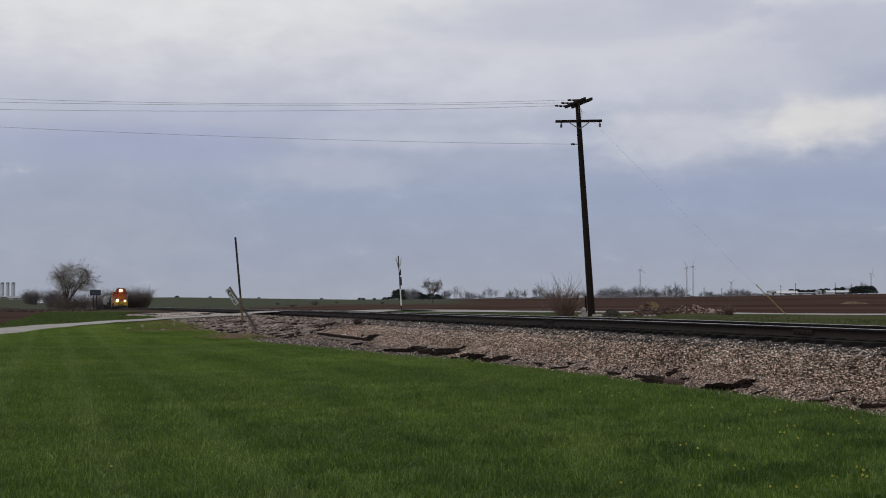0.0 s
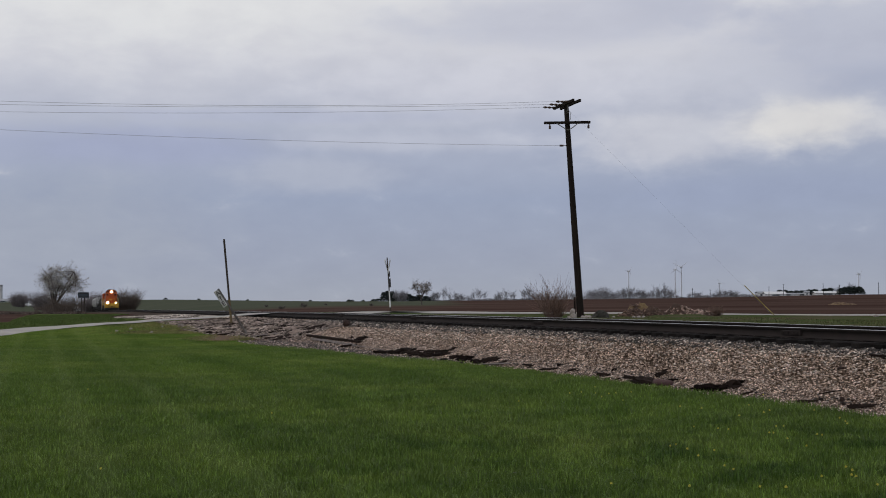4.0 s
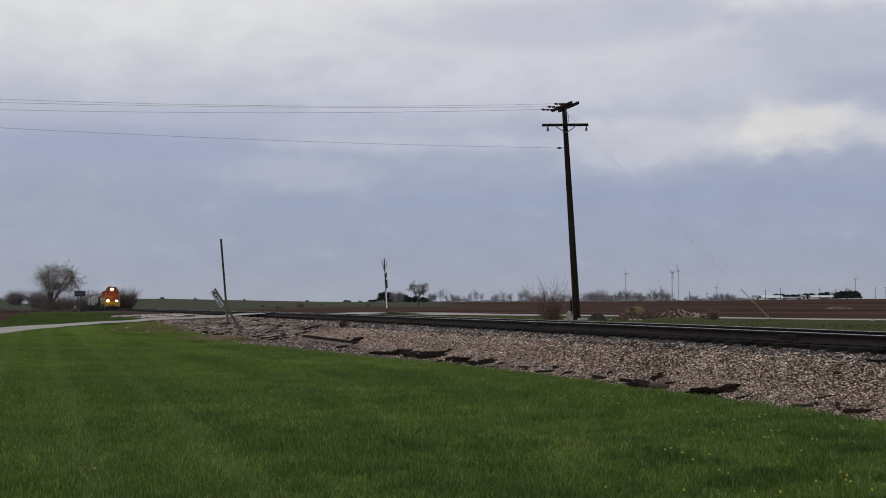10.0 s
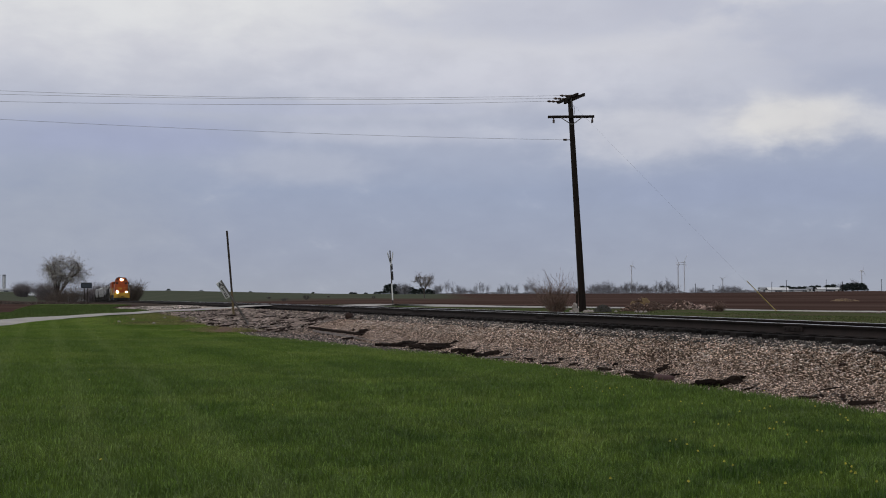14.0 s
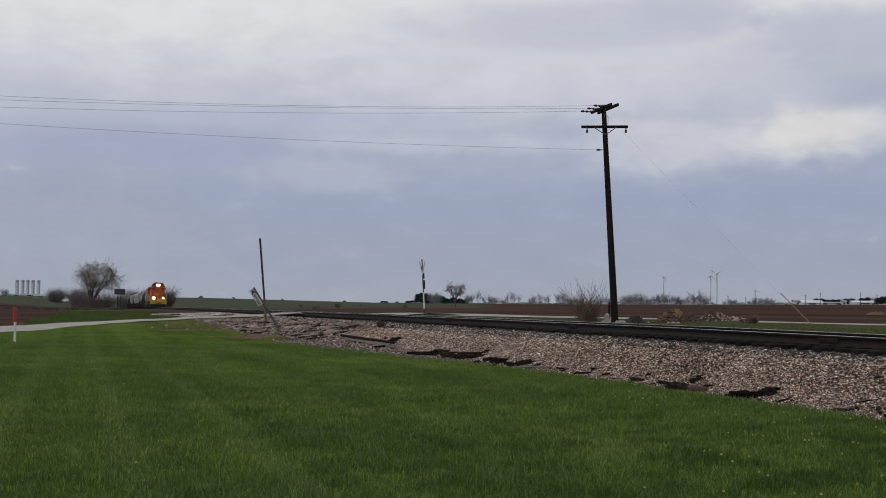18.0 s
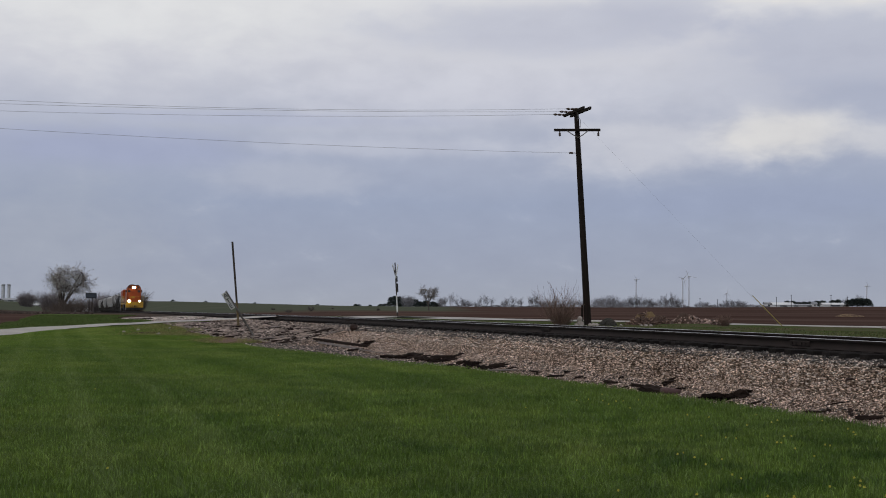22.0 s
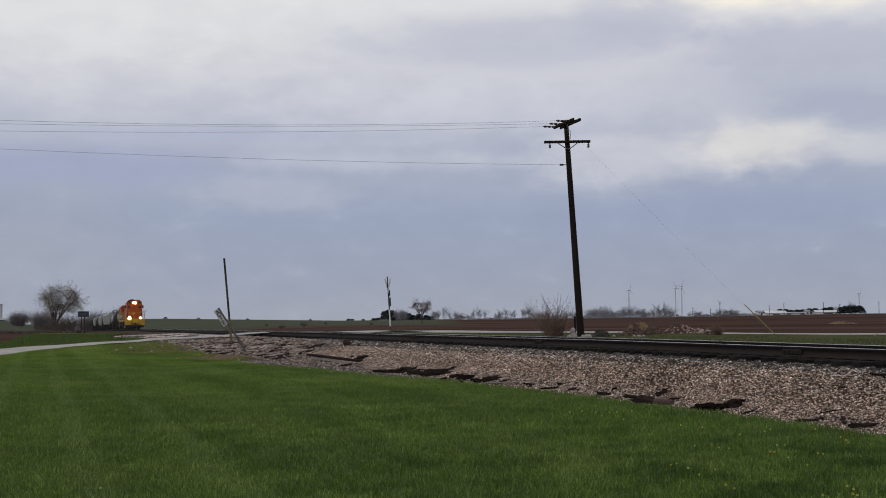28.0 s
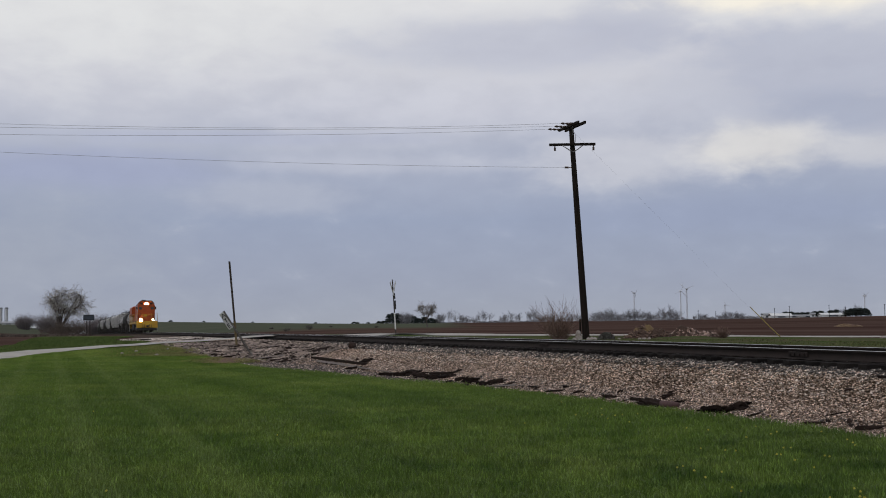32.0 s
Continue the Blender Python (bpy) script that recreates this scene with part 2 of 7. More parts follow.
def cloud_material():
    """Layered overcast: pale high veil, blue-grey banks below it, brighter breaks."""
    m = bpy.data.materials.new("cloud_layer")
    m.use_nodes = True
    nt = m.node_tree
    nt.nodes.clear()
    tc = nt.nodes.new("ShaderNodeTexCoord")
    xyz = nt.nodes.new("ShaderNodeSeparateXYZ")
    nt.links.new(tc.outputs["Object"], xyz.inputs[0])
    az = math_node(nt, "MULTIPLY", math_node(nt, "ARCTAN2", xyz.outputs["X"], xyz.outputs["Y"]), 57.2958)
    flat = math_node(nt, "SQRT", math_node(nt, "ADD", math_node(nt, "POWER", xyz.outputs["X"], 2.0), math_node(nt, "POWER", xyz.outputs["Y"], 2.0)))
    el = math_node(nt, "MULTIPLY", math_node(nt, "ARCTAN2", xyz.outputs["Z"], flat), 57.2958)
    vec = nt.nodes.new("ShaderNodeCombineXYZ")
    nt.links.new(math_node(nt, "MULTIPLY", az, 0.075), vec.inputs[0])
    nt.links.new(math_node(nt, "MULTIPLY", el, 0.26), vec.inputs[1])
    big = noise_node(nt, vec.outputs[0], 1.0, 8, 0.52, 0.25)
    vec2 = nt.nodes.new("ShaderNodeCombineXYZ")
    nt.links.new(math_node(nt, "MULTIPLY", az, 0.26), vec2.inputs[0])
    nt.links.new(math_node(nt, "ADD", math_node(nt, "MULTIPLY", el, 0.75), 7.3), vec2.inputs[1])
    small = noise_node(nt, vec2.outputs[0], 1.0, 7, 0.52, 0.3)
    lively = math_node(nt, "ADD", math_node(nt, "MULTIPLY", math_node(nt, "DIVIDE", math_node(nt, "SUBTRACT", el, 3.6), 5.0, True), 0.85), 0.15)
    warped = math_node(nt, "ADD", el, math_node(nt, "MULTIPLY", lively, math_node(nt, "ADD", math_node(nt, "MULTIPLY", math_node(nt, "SUBTRACT", big, 0.5), 4.2), math_node(nt, "MULTIPLY", math_node(nt, "SUBTRACT", small, 0.5), 0.9))))
    col = ramp_node(nt, math_node(nt, "DIVIDE", warped, 30.0), [
        (0.0, (0.35, 0.378, 0.458)), (0.06, (0.332, 0.368, 0.476)), (0.15, (0.322, 0.372, 0.508)), (0.215, (0.378, 0.42, 0.548)),
        (0.27, (0.46, 0.49, 0.60)), (0.36, (0.60, 0.612, 0.69)), (0.47, (0.73, 0.735, 0.77)), (1.0, (0.70, 0.705, 0.75))])

    puff = nt.nodes.new("ShaderNodeCombineXYZ")
    nt.links.new(math_node(nt, "MULTIPLY", az, 0.42), puff.inputs[0])
    nt.links.new(math_node(nt, "MULTIPLY", el, 0.80), puff.inputs[1])
    billow = noise_node(nt, puff.outputs[0], 1.0, 6, 0.55, 0.15)

    def blot(a0, e0, wa, we, colour, top, hard):
        """One cloud bank: a lens of tone whose rim is broken by billows; hard: how crisp the rim is, 0 to 1."""
        da = math_node(nt, "POWER", math_node(nt, "ABSOLUTE", math_node(nt, "DIVIDE", math_node(nt, "SUBTRACT", math_node(nt, "ADD", az, math_node(nt, "MULTIPLY", math_node(nt, "SUBTRACT", small, 0.5), wa * 0.9)), a0), wa)), 2.0)
        de = math_node(nt, "POWER", math_node(nt, "ABSOLUTE", math_node(nt, "DIVIDE", math_node(nt, "SUBTRACT", math_node(nt, "ADD", el, math_node(nt, "MULTIPLY", math_node(nt, "SUBTRACT", big, 0.5), we * 1.6)), e0), we)), 2.0)
        k = math_node(nt, "POWER", 2.718, math_node(nt, "MULTIPLY", math_node(nt, "ADD", da, de), -0.9))
        edge = math_node(nt, "ADD", k, math_node(nt, "MULTIPLY", math_node(nt, "SUBTRACT", billow, 0.5), 0.85))
        soft = nt.nodes.new("ShaderNodeMapRange")
        soft.interpolation_type = "SMOOTHSTEP"
        soft.inputs["From Min"].default_value, soft.inputs["From Max"].default_value = 0.05 + 0.22 * hard, 1.05 - 0.5 * hard
        nt.links.new(edge, soft.inputs["Value"])
        return mix_node(nt, math_node(nt, "MULTIPLY", soft.outputs[0], top), col, colour)

    for b in CLOUD_BANKS:
        col = blot(*b)
    fineshade = ramp_node(nt, billow, [(0.3, (0.965, 0.965, 0.972)), (0.7, (1.035, 1.035, 1.03))])
    col = mix_node(nt, 1.0, col, fineshade, "MULTIPLY")
    col = mix_node(nt, 1.0, col, (1.0, 0.997, 0.975), "MULTIPLY")
    em = nt.nodes.new("ShaderNodeEmission")
    nt.links.new(col, em.inputs["Color"])
    out = nt.nodes.new("ShaderNodeOutputMaterial")
    nt.links.new(em.outputs[0], out.inputs["Surface"])
    return m


# azimuth, elevation, half widths (degrees), colour, weight, crispness
CLOUD_BANKS = [
    (-14.0, 13.2, 12.0, 2.4, (0.745, 0.755, 0.775), 0.65, 0.0),
    (1.0, 9.3, 9.0, 1.2, (0.63, 0.64, 0.73), 0.55, 0.0),
    (-14.5, 6.6, 6.5, 1.0, (0.350, 0.390, 0.560), 0.75, 0.25),
    (-8.0, 8.1, 8.5, 0.32, (0.42, 0.455, 0.60), 0.55, 0.3),
    (-2.0, 7.0, 7.0, 0.45, (0.53, 0.555, 0.66), 0.5, 0.3),
    (-6.5, 5.5, 3.6, 0.8, (0.47, 0.50, 0.60), 0.5, 0.35),
    (-18.0, 3.2, 7.0, 2.2, (0.375, 0.405, 0.48), 0.5, 0.0),
    (5.0, 12.2, 8.5, 1.15, (0.455, 0.48, 0.60), 0.62, 0.45),
    (9.5, 13.0, 3.0, 1.6, (0.46, 0.485, 0.60), 0.5, 0.5),
    (17.5, 11.0, 6.0, 2.3, (0.425, 0.455, 0.575), 0.72, 0.5),
    (18.5, 8.9, 3.8, 0.9, (0.37, 0.41, 0.54), 0.6, 0.5),
    (9.6, 6.9, 5.0, 1.35, (0.60, 0.61, 0.68), 0.72, 0.3),
    (14.9, 7.35, 2.7, 1.3, (0.715, 0.705, 0.71), 0.85, 0.3),
    (20.0, 7.1, 4.0, 0.8, (0.63, 0.635, 0.68), 0.7, 0.25),
    (13.5, 4.5, 9.0, 0.8, (0.320, 0.368, 0.515), 0.7, 0.15),
    (17.0, 14.1, 6.5, 0.95, (0.92, 0.87, 0.785), 0.95, 0.6),
    (4.5, 14.6, 5.0, 0.5, (0.86, 0.83, 0.78), 0.6, 0.5),
]
LAWN_DARK, LAWN_LIGHT, LAWN_YELLOW = (0.090, 0.150, 0.025), (0.182, 0.262, 0.050), (0.235, 0.292, 0.068)
M_FIELD = field_material()
M_LAWN, M_BLADE = lawn_material("lawn_turf"), lawn_material("grass_blades", True)
M_CLOUD = cloud_material()
M_ROAD = surf("chip_seal_road", (0.38, 0.352, 0.318), (0.25, 0.228, 0.205), (0.45, 0.425, 0.39), 0.5, 26, 0.9, bump=0.5)
# bed far darker than its stones: shade of the gaps put into the colour
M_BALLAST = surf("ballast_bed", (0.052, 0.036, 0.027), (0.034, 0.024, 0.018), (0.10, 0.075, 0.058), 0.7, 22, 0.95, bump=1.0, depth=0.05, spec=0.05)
# dark stain and the shade under rails and ties, both in the colour
M_STAINSHADE = surf("stained_shaded_ballast", (0.030, 0.025, 0.022), (0.048, 0.039, 0.034), (0.075, 0.064, 0.056), 1.2, 22, 0.95, bump=1.0, depth=0.04)
M_DARKSTONE = surf("dark_stained_shaded_stone", (0.03, 0.026, 0.024), (0.045, 0.038, 0.034), (0.09, 0.08, 0.072), 3, 9, 0.9, bump=0.0, vary="ISLAND", low=0.3, span=1.6)
M_STONE = surf("crushed_stone", (0.315, 0.205, 0.136), (0.200, 0.122, 0.078), (0.390, 0.275, 0.198), 0.9, 5, 0.95, bump=0.0, vary="ISLAND", low=0.24, span=3.5, skew=3.0, spec=0.1, grey=0.4)
M_GREYSTONE = surf("grey_broken_stone", (0.225, 0.176, 0.148), (0.13, 0.099, 0.082), (0.315, 0.258, 0.222), 0.9, 5, 0.95, bump=0.0, vary="ISLAND", low=0.3, span=1.9, skew=2.0, spec=0.1)
M_PINKSTONE = surf("pinkish_stone_chips", (0.355, 0.250, 0.196), (0.245, 0.165, 0.127), (0.46, 0.36, 0.30), 0.9, 5, 0.95, bump=0.0, vary="ISLAND", low=0.3, span=2.3, skew=2.4, spec=0.1, grey=0.4)
M_PALESTONE = surf("fresh_crushed_stone", (0.49, 0.405, 0.340), (0.345, 0.275, 0.225), (0.56, 0.49, 0.425), 0.9, 5, 0.95, bump=0.0, vary="ISLAND", low=0.25, span=2.1, skew=1.9, spec=0.1, grey=0.3)
M_RAIL = surf("rail_steel_rusty", (0.022, 0.017, 0.0155), (0.033, 0.024, 0.021), (0.015, 0.012, 0.011), 2, 40, 0.85, 0.0, 0.2, 0.004, spec=0.15)
M_RAILTOP = surf("rail_head_polished", (0.42, 0.42, 0.44), (0.34, 0.33, 0.34), (0.5, 0.5, 0.52), 2, 30, 0.28, 0.9, 0.05, 0.002)
M_TIE = surf("creosoted_wood", (0.014, 0.012, 0.011), (0.022, 0.018, 0.016), (0.009, 0.008, 0.008), 2, 20, 0.95, bump=0.7, spec=0.1, vary="OBJECT", stretch=(1, 6, 6))
M_POLE = surf("tarred_pole_wood", (0.016, 0.012, 0.010), (0.027, 0.020, 0.016), (0.010, 0.008, 0.007), 1.2, 22, 0.95, spec=0.1, bump=0.6, stretch=(5, 5, 0.5))


# ---- mesh helpers ----
def part(name, bm, material, parent=None, label="", smooth=False):
    me = bpy.data.meshes.new(name)
    bm.to_mesh(me)
    bm.free()
    if smooth:
        me.polygons.foreach_set("use_smooth", [True] * len(me.polygons))
    me.materials.append(material)
    ob = new(name, me)
    if parent:
        ob.parent = parent
    if label:
        ob["label"] = label
    return ob


def thing(name, m, label, category, group="", kind=""):
    ob = new(name)
    ob.empty_display_size = 0.2
    ob.matrix_basis = m
    return tagged(ob, label, category, group, kind)


def box(bm, centre, size, m=None, bevel=0.0):
    got = bmesh.ops.create_cube(bm, size=1.0, matrix=Matrix.Translation(centre) @ Matrix.Diagonal((*size, 1)))
    vs = got["verts"]
    if bevel:
        es = list({e for v in vs for e in v.link_edges})
        out = bmesh.ops.bevel(bm, geom=es, offset=bevel, segments=1, affect="EDGES")
        vs = list({v for f in out["faces"] for v in f.verts} | {v for v in vs if v.is_valid})
    if m:
        bmesh.ops.transform(bm, matrix=m, verts=vs)
    return vs


def tube(bm, pts, radii, seg=8, cap=True):
    """A tube along points with a radius at each."""
    pts = [Vector(p) for p in pts]
    rings = []
    for i, p in enumerate(pts):
        d = (pts[min(i + 1, len(pts) - 1)] - pts[max(i - 1, 0)]).normalized()
        side = d.cross(Vector((0, 0, 1)) if abs(d.z) < 0.9 else Vector((1, 0, 0))).normalized()
        upv = side.cross(d)
        r = radii[i] if isinstance(radii, (list, tuple)) else radii
        rings.append([bm.verts.new(p + r * (math.cos(a) * side + math.sin(a) * upv)) for a in (2 * math.pi * k / seg for k in range(seg))])
    for a, b in zip(rings, rings[1:]):
        for k in range(seg):
            bm.faces.new((a[k], a[(k + 1) % seg], b[(k + 1) % seg], b[k]))
    if cap:
        bm.faces.new(rings[0][::-1])
        bm.faces.new(rings[-1])


def lathe_x(bm, profile, seg=20, m=None):
    """Revolves (x, radius) pairs about the x axis."""
    rings, made = [], []
    for x, r in profile:
        ring = [bm.verts.new((x, r * math.cos(a), r * math.sin(a))) for a in (2 * math.pi * k / seg for k in range(seg))]
        rings.append(ring)
        made += ring
    for a, b in zip(rings, rings[1:]):
        for k in range(seg):
            bm.faces.new((a[k], a[(k + 1) % seg], b[(k + 1) % seg], b[k]))
    bm.faces.new(rings[0][::-1])
    bm.faces.new(rings[-1])
    if m:
        bmesh.ops.transform(bm, matrix=m, verts=made)


def extrude_x(bm, outline, x0, x1):
    """A prism whose (y, z) outline runs from x0 to x1."""
    a = [bm.verts.new((x0, y, z)) for y, z in outline]
    b = [bm.verts.new((x1, y, z)) for y, z in outline]
    n = len(a)
    for k in range(n):
        bm.faces.new((a[k], a[(k + 1) % n], b[(k + 1) % n], b[k]))
    bm.faces.new(a[::-1])
    bm.faces.new(b)


def quick_mesh(name, verts, faces, sides, material, parent=None):
    """A mesh straight from arrays: verts (n, 3), faces as flat vertex numbers with so many sides each."""
    me = bpy.data.meshes.new(name)
    faces = np.asarray(faces, np.int32).reshape(-1, sides)
    me.vertices.add(len(verts))
    me.vertices.foreach_set("co", np.asarray(verts, np.float32).ravel())
    me.loops.add(faces.size)
    me.loops.foreach_set("vertex_index", faces.ravel())
    me.polygons.add(len(faces))
    me.polygons.foreach_set("loop_start", np.arange(0, faces.size, sides, dtype=np.int32))
    me.update(calc_edges=True)
    me.materials.append(material)
    ob = new(name, me)
    if parent:
        ob.parent = parent
    return ob


def grid_mesh(name, pts, material, smooth=True):
    """A sheet through an (rows, columns, 3) array."""
    r, c = pts.shape[:2]
    i = np.arange(r * c).reshape(r, c)
    quads = np.stack([i[:-1, :-1], i[:-1, 1:], i[1:, 1:], i[1:, :-1]], -1).reshape(-1, 4)
    ob = quick_mesh(name, pts.reshape(-1, 3), quads, 4, material)
    if smooth:
        ob.data.polygons.foreach_set("use_smooth", [True] * len(ob.data.polygons))
    return ob


# ---- the lie of the land ----
LEAN = 0.30              # the near rail runs along X = 12.84 - LEAN * Y
FAR_RAIL = 1.505
NORM = math.hypot(1, LEAN)


def rail_x(y):
    return 12.84 - LEAN * y


def rail_z(y):
    return np.interp(y, [-60, 30, 60, 96, 150, 200, 255, 320, 450, 800], [1.08, 1.08, 1.0, 0.85, 0.62, 0.38, 0.0, -0.5, -1.4, -3.6])


def off_rail(x, y):
    return (x - rail_x(y)) / NORM


def track_point(y, s, z=0.0):
    """The place s metres beyond the near rail, square to the track at depth y."""
    return (rail_x(y) + s / NORM, y + s * LEAN / NORM, float(rail_z(y)) + z)


def toe(y):
    return np.interp(y, [0, 20, 30, 50, 58, 66, 76, 88, 95, 120, 150, 200], [1.9, 1.95, 2.2, 2.9, 4.4, 5.8, 6.6, 6, 7.5, 7, 3.5, 3])


# known heights of the ground: x, y, z
LAWN_LEVELS = [
    (0, -20, 0), (0, 5, 0), (0, 15, 0), (6, 14, 0.08), (5, 18, 0.09), (12, 2, 0.1), (-8, 25, 0), (3, 26, 0.02), (-3, 40, 0), (-8, 50, 0),
    (-13, 58, 0), (-20, 60, -0.03), (-25, 63, -0.05), (-23.7, 70, 0.03), (-21.5, 72.5, 0.2), (-18.9, 74.5, 0.36), (-16, 76, 0.53), (-13, 77.5, 0.68), (-22, 80, 0.25), (-18, 86, 0.45),
    (-30, 40, -0.1), (-26, 50, -0.1), (-15.6, 70, 0.34)]
FIELD_LEVELS = [
    (-12, 70, 0.4), (-14, 64, 0.08), (-40, 90, 0.0), (-35, 120, 0.15), (-45, 150, 0.1), (-60, 60, -0.1), (-90, 120, 0), (7, 64, 0.67), (15, 66, 0.66), (24, 75, 0.5),
    (8, 86, 0.63), (-4, 100, 0.68), (0, 60, 0.72), (10, 45, 0.7), (14, 30, 0.7), (18, 20, 0.65), (22, 5, 0.6), (40, 60, 0.42), (60, 100, 0.3), (-20, 130, 0.55),
    (0, 200, 0.5), (60, 200, 0.5), (100, 150, 0.4), (-60, 250, 0.0), (60, 20, 0.4), (-9, 92, 0.75)]
LEVELS = np.array(LAWN_LEVELS + FIELD_LEVELS, float)


def smooth(a, b, v):
    k = np.clip((v - a) / (b - a), 0, 1)
    return k * k * (3 - 2 * k)


def land(x, y):
    """Height of the bare ground."""
    x, y = np.asarray(x, float), np.asarray(y, float)
    shape = np.broadcast(x, y).shape
    x, y = np.broadcast_to(x, shape).ravel(), np.broadcast_to(y, shape).ravel()
    num, den = np.zeros(len(x)), np.zeros(len(x))
    for cx, cy, cz in LEVELS:
        w = 1.0 / ((x - cx) ** 2 + (0.8 * (y - cy)) ** 2 + 4.0) ** 2
        num += w * cz
        den += w
    z = num / den
    r = np.hypot(x, y)
    u = x / np.maximum(y, 1.0)
    crest = np.interp(u, [-0.36, -0.21, -0.08, 0.05, 0.2, 0.31, 0.5], [3.5, 3.5, 0.75, 0.9, 1.9, 3.5, 3.4])
    crest = np.where(y < 1, 1.5, crest)
    far = np.where(r < 1100, 0.4 + (crest - 0.4) * np.clip((r - 180) / 920, 0, 1), crest + (-9.0 - crest) * smooth(1150, 4200, r))
    k = smooth(130, 260, r)
    z = z * (1 - k) + far * k
    bed = rail_z(y) - 0.45
    s = np.abs(off_rail(x, y) - 0.75)
    k = smooth(45, 7, s) * smooth(95, 150, y)
    return (z * (1 - k) + bed * k).reshape(shape)


def ground_sheet():
    radii = np.concatenate([np.linspace(0, 60, 41)[1:], np.geomspace(62, 4600, 90)])
    turns = np.linspace(0, 2 * math.pi, 241)
    rr, aa = np.meshgrid(radii, turns, indexing="ij")
    x, y = rr * np.sin(aa), rr * np.cos(aa)
    z = land(x, y)
    # a shallow bed under the ballast keeps the sheet below it
    pts = np.stack([x, y, z - 0.03], -1)
    ob = grid_mesh("ground", pts, M_FIELD)
    tagged(ob, "ploughed dark brown field soil fading into green crops", "ground", kind="structure")


ROAD_LINE = [(-30, 20), (-26.5, 50), (-24.6, 63), (-23.4, 69.6), (-21.5, 72.5), (-18.9, 74.5), (-16, 76), (-12.8, 77.4), (-9.8, 80), (-6.6, 86), (-4.4, 94.5)]
LANE_LINE = [(-6.6, 92.5), (-3.4, 99), (2, 93.5), (8.1, 86), (15, 80), (23.3, 75), (45, 62), (90, 36)]


def spline(line, step):
    pts = [Vector((*p, 0)) for p in line]
    out = []
    for i in range(len(pts) - 1):
        p0, p1, p2, p3 = pts[max(i - 1, 0)], pts[i], pts[i + 1], pts[min(i + 2, len(pts) - 1)]
        n = max(2, int((p2 - p1).length / step))
        for k in range(n):
            t = k / n
            out.append(0.5 * ((2 * p1) + (p2 - p0) * t + (2 * p0 - 5 * p1 + 4 * p2 - p3) * t * t + (3 * p1 - p0 - 3 * p2 + p3) * t ** 3))
    out.append(pts[-1])
    return np.array([(p.x, p.y) for p in out])


def ribbon(name, line, width, material, lift, columns=9, apron=None):
    c = spline(line, 1.0)
    d = np.gradient(c, axis=0)
    d /= np.linalg.norm(d, axis=1)[:, None]
    side = np.stack([d[:, 1], -d[:, 0]], 1)
    rng = np.random.default_rng(3)
    offs = np.linspace(-0.5, 0.5, columns) * width
    pts = np.zeros((len(c), columns, 3))
    broad = apron(c[:, 1]) if apron else np.zeros(len(c))
    for j, o in enumerate(offs):
        wob = rng.normal(0, 0.12, len(c)) if j in (0, columns - 1) else 0
        xy = c + side * (o + wob + broad * (0.5 + o / width))[:, None]
        z = land(c[:, 0], c[:, 1])
        s = off_rail(xy[:, 0], xy[:, 1])
        on = smooth(-2.6, -0.8, s) * smooth(6.0, 2.3, s)
        z = z * (1 - on) + (rail_z(xy[:, 1]) - 0.13) * on
        pts[:, j] = np.stack([xy[:, 0], xy[:, 1], z + lift + 0.05 * (1 - (2 * o / width) ** 2)], -1)
    return grid_mesh(name, pts, material)


def row_patch(name, ys, left, right, material, lift, columns=60):
    """A patch of ground between two edges given as functions of y."""
    t = np.linspace(0, 1, columns) ** 1.0
    yy = np.repeat(ys[:, None], columns, 1)
    xx = left(ys)[:, None] * (1 - t) + right(ys)[:, None] * t
    zz = land(xx, yy) + lift
    return grid_mesh(name, np.stack([xx, yy, zz], -1), material)


ROAD_POINTS = spline(ROAD_LINE, 1.0)


def road_gap(x, y):
    """Distance from the road's middle line."""
    best = np.full(len(x), 1e9)
    for cx, cy in ROAD_POINTS:
        best = np.minimum(best, (x - cx) ** 2 + (y - cy) ** 2)
    return np.sqrt(best)


def sward_edge(y):
    """How far from the near rail the lawn begins."""
    return np.interp(y, [0, 18, 20, 21.2, 22.9, 25.2, 26, 27.6, 29.4, 30.8, 32.8, 34.8, 36.2, 37.6, 40.5, 43, 45, 51, 57, 62], [2.3, 2.3, 2.34, 2.45, 2.18, 1.75, 1.92, 2.25, 2.15, 2.45, 2.58, 2.72, 3.05, 3.45, 3.68, 4.0, 4.55, 5.05, 5.1, 4.7])


def lawn_right(y):
    return rail_x(y) - sward_edge(y) * NORM + 0.06 * np.sin(y * 5.7) + 0.05 * np.sin(y * 13.1 + 1)


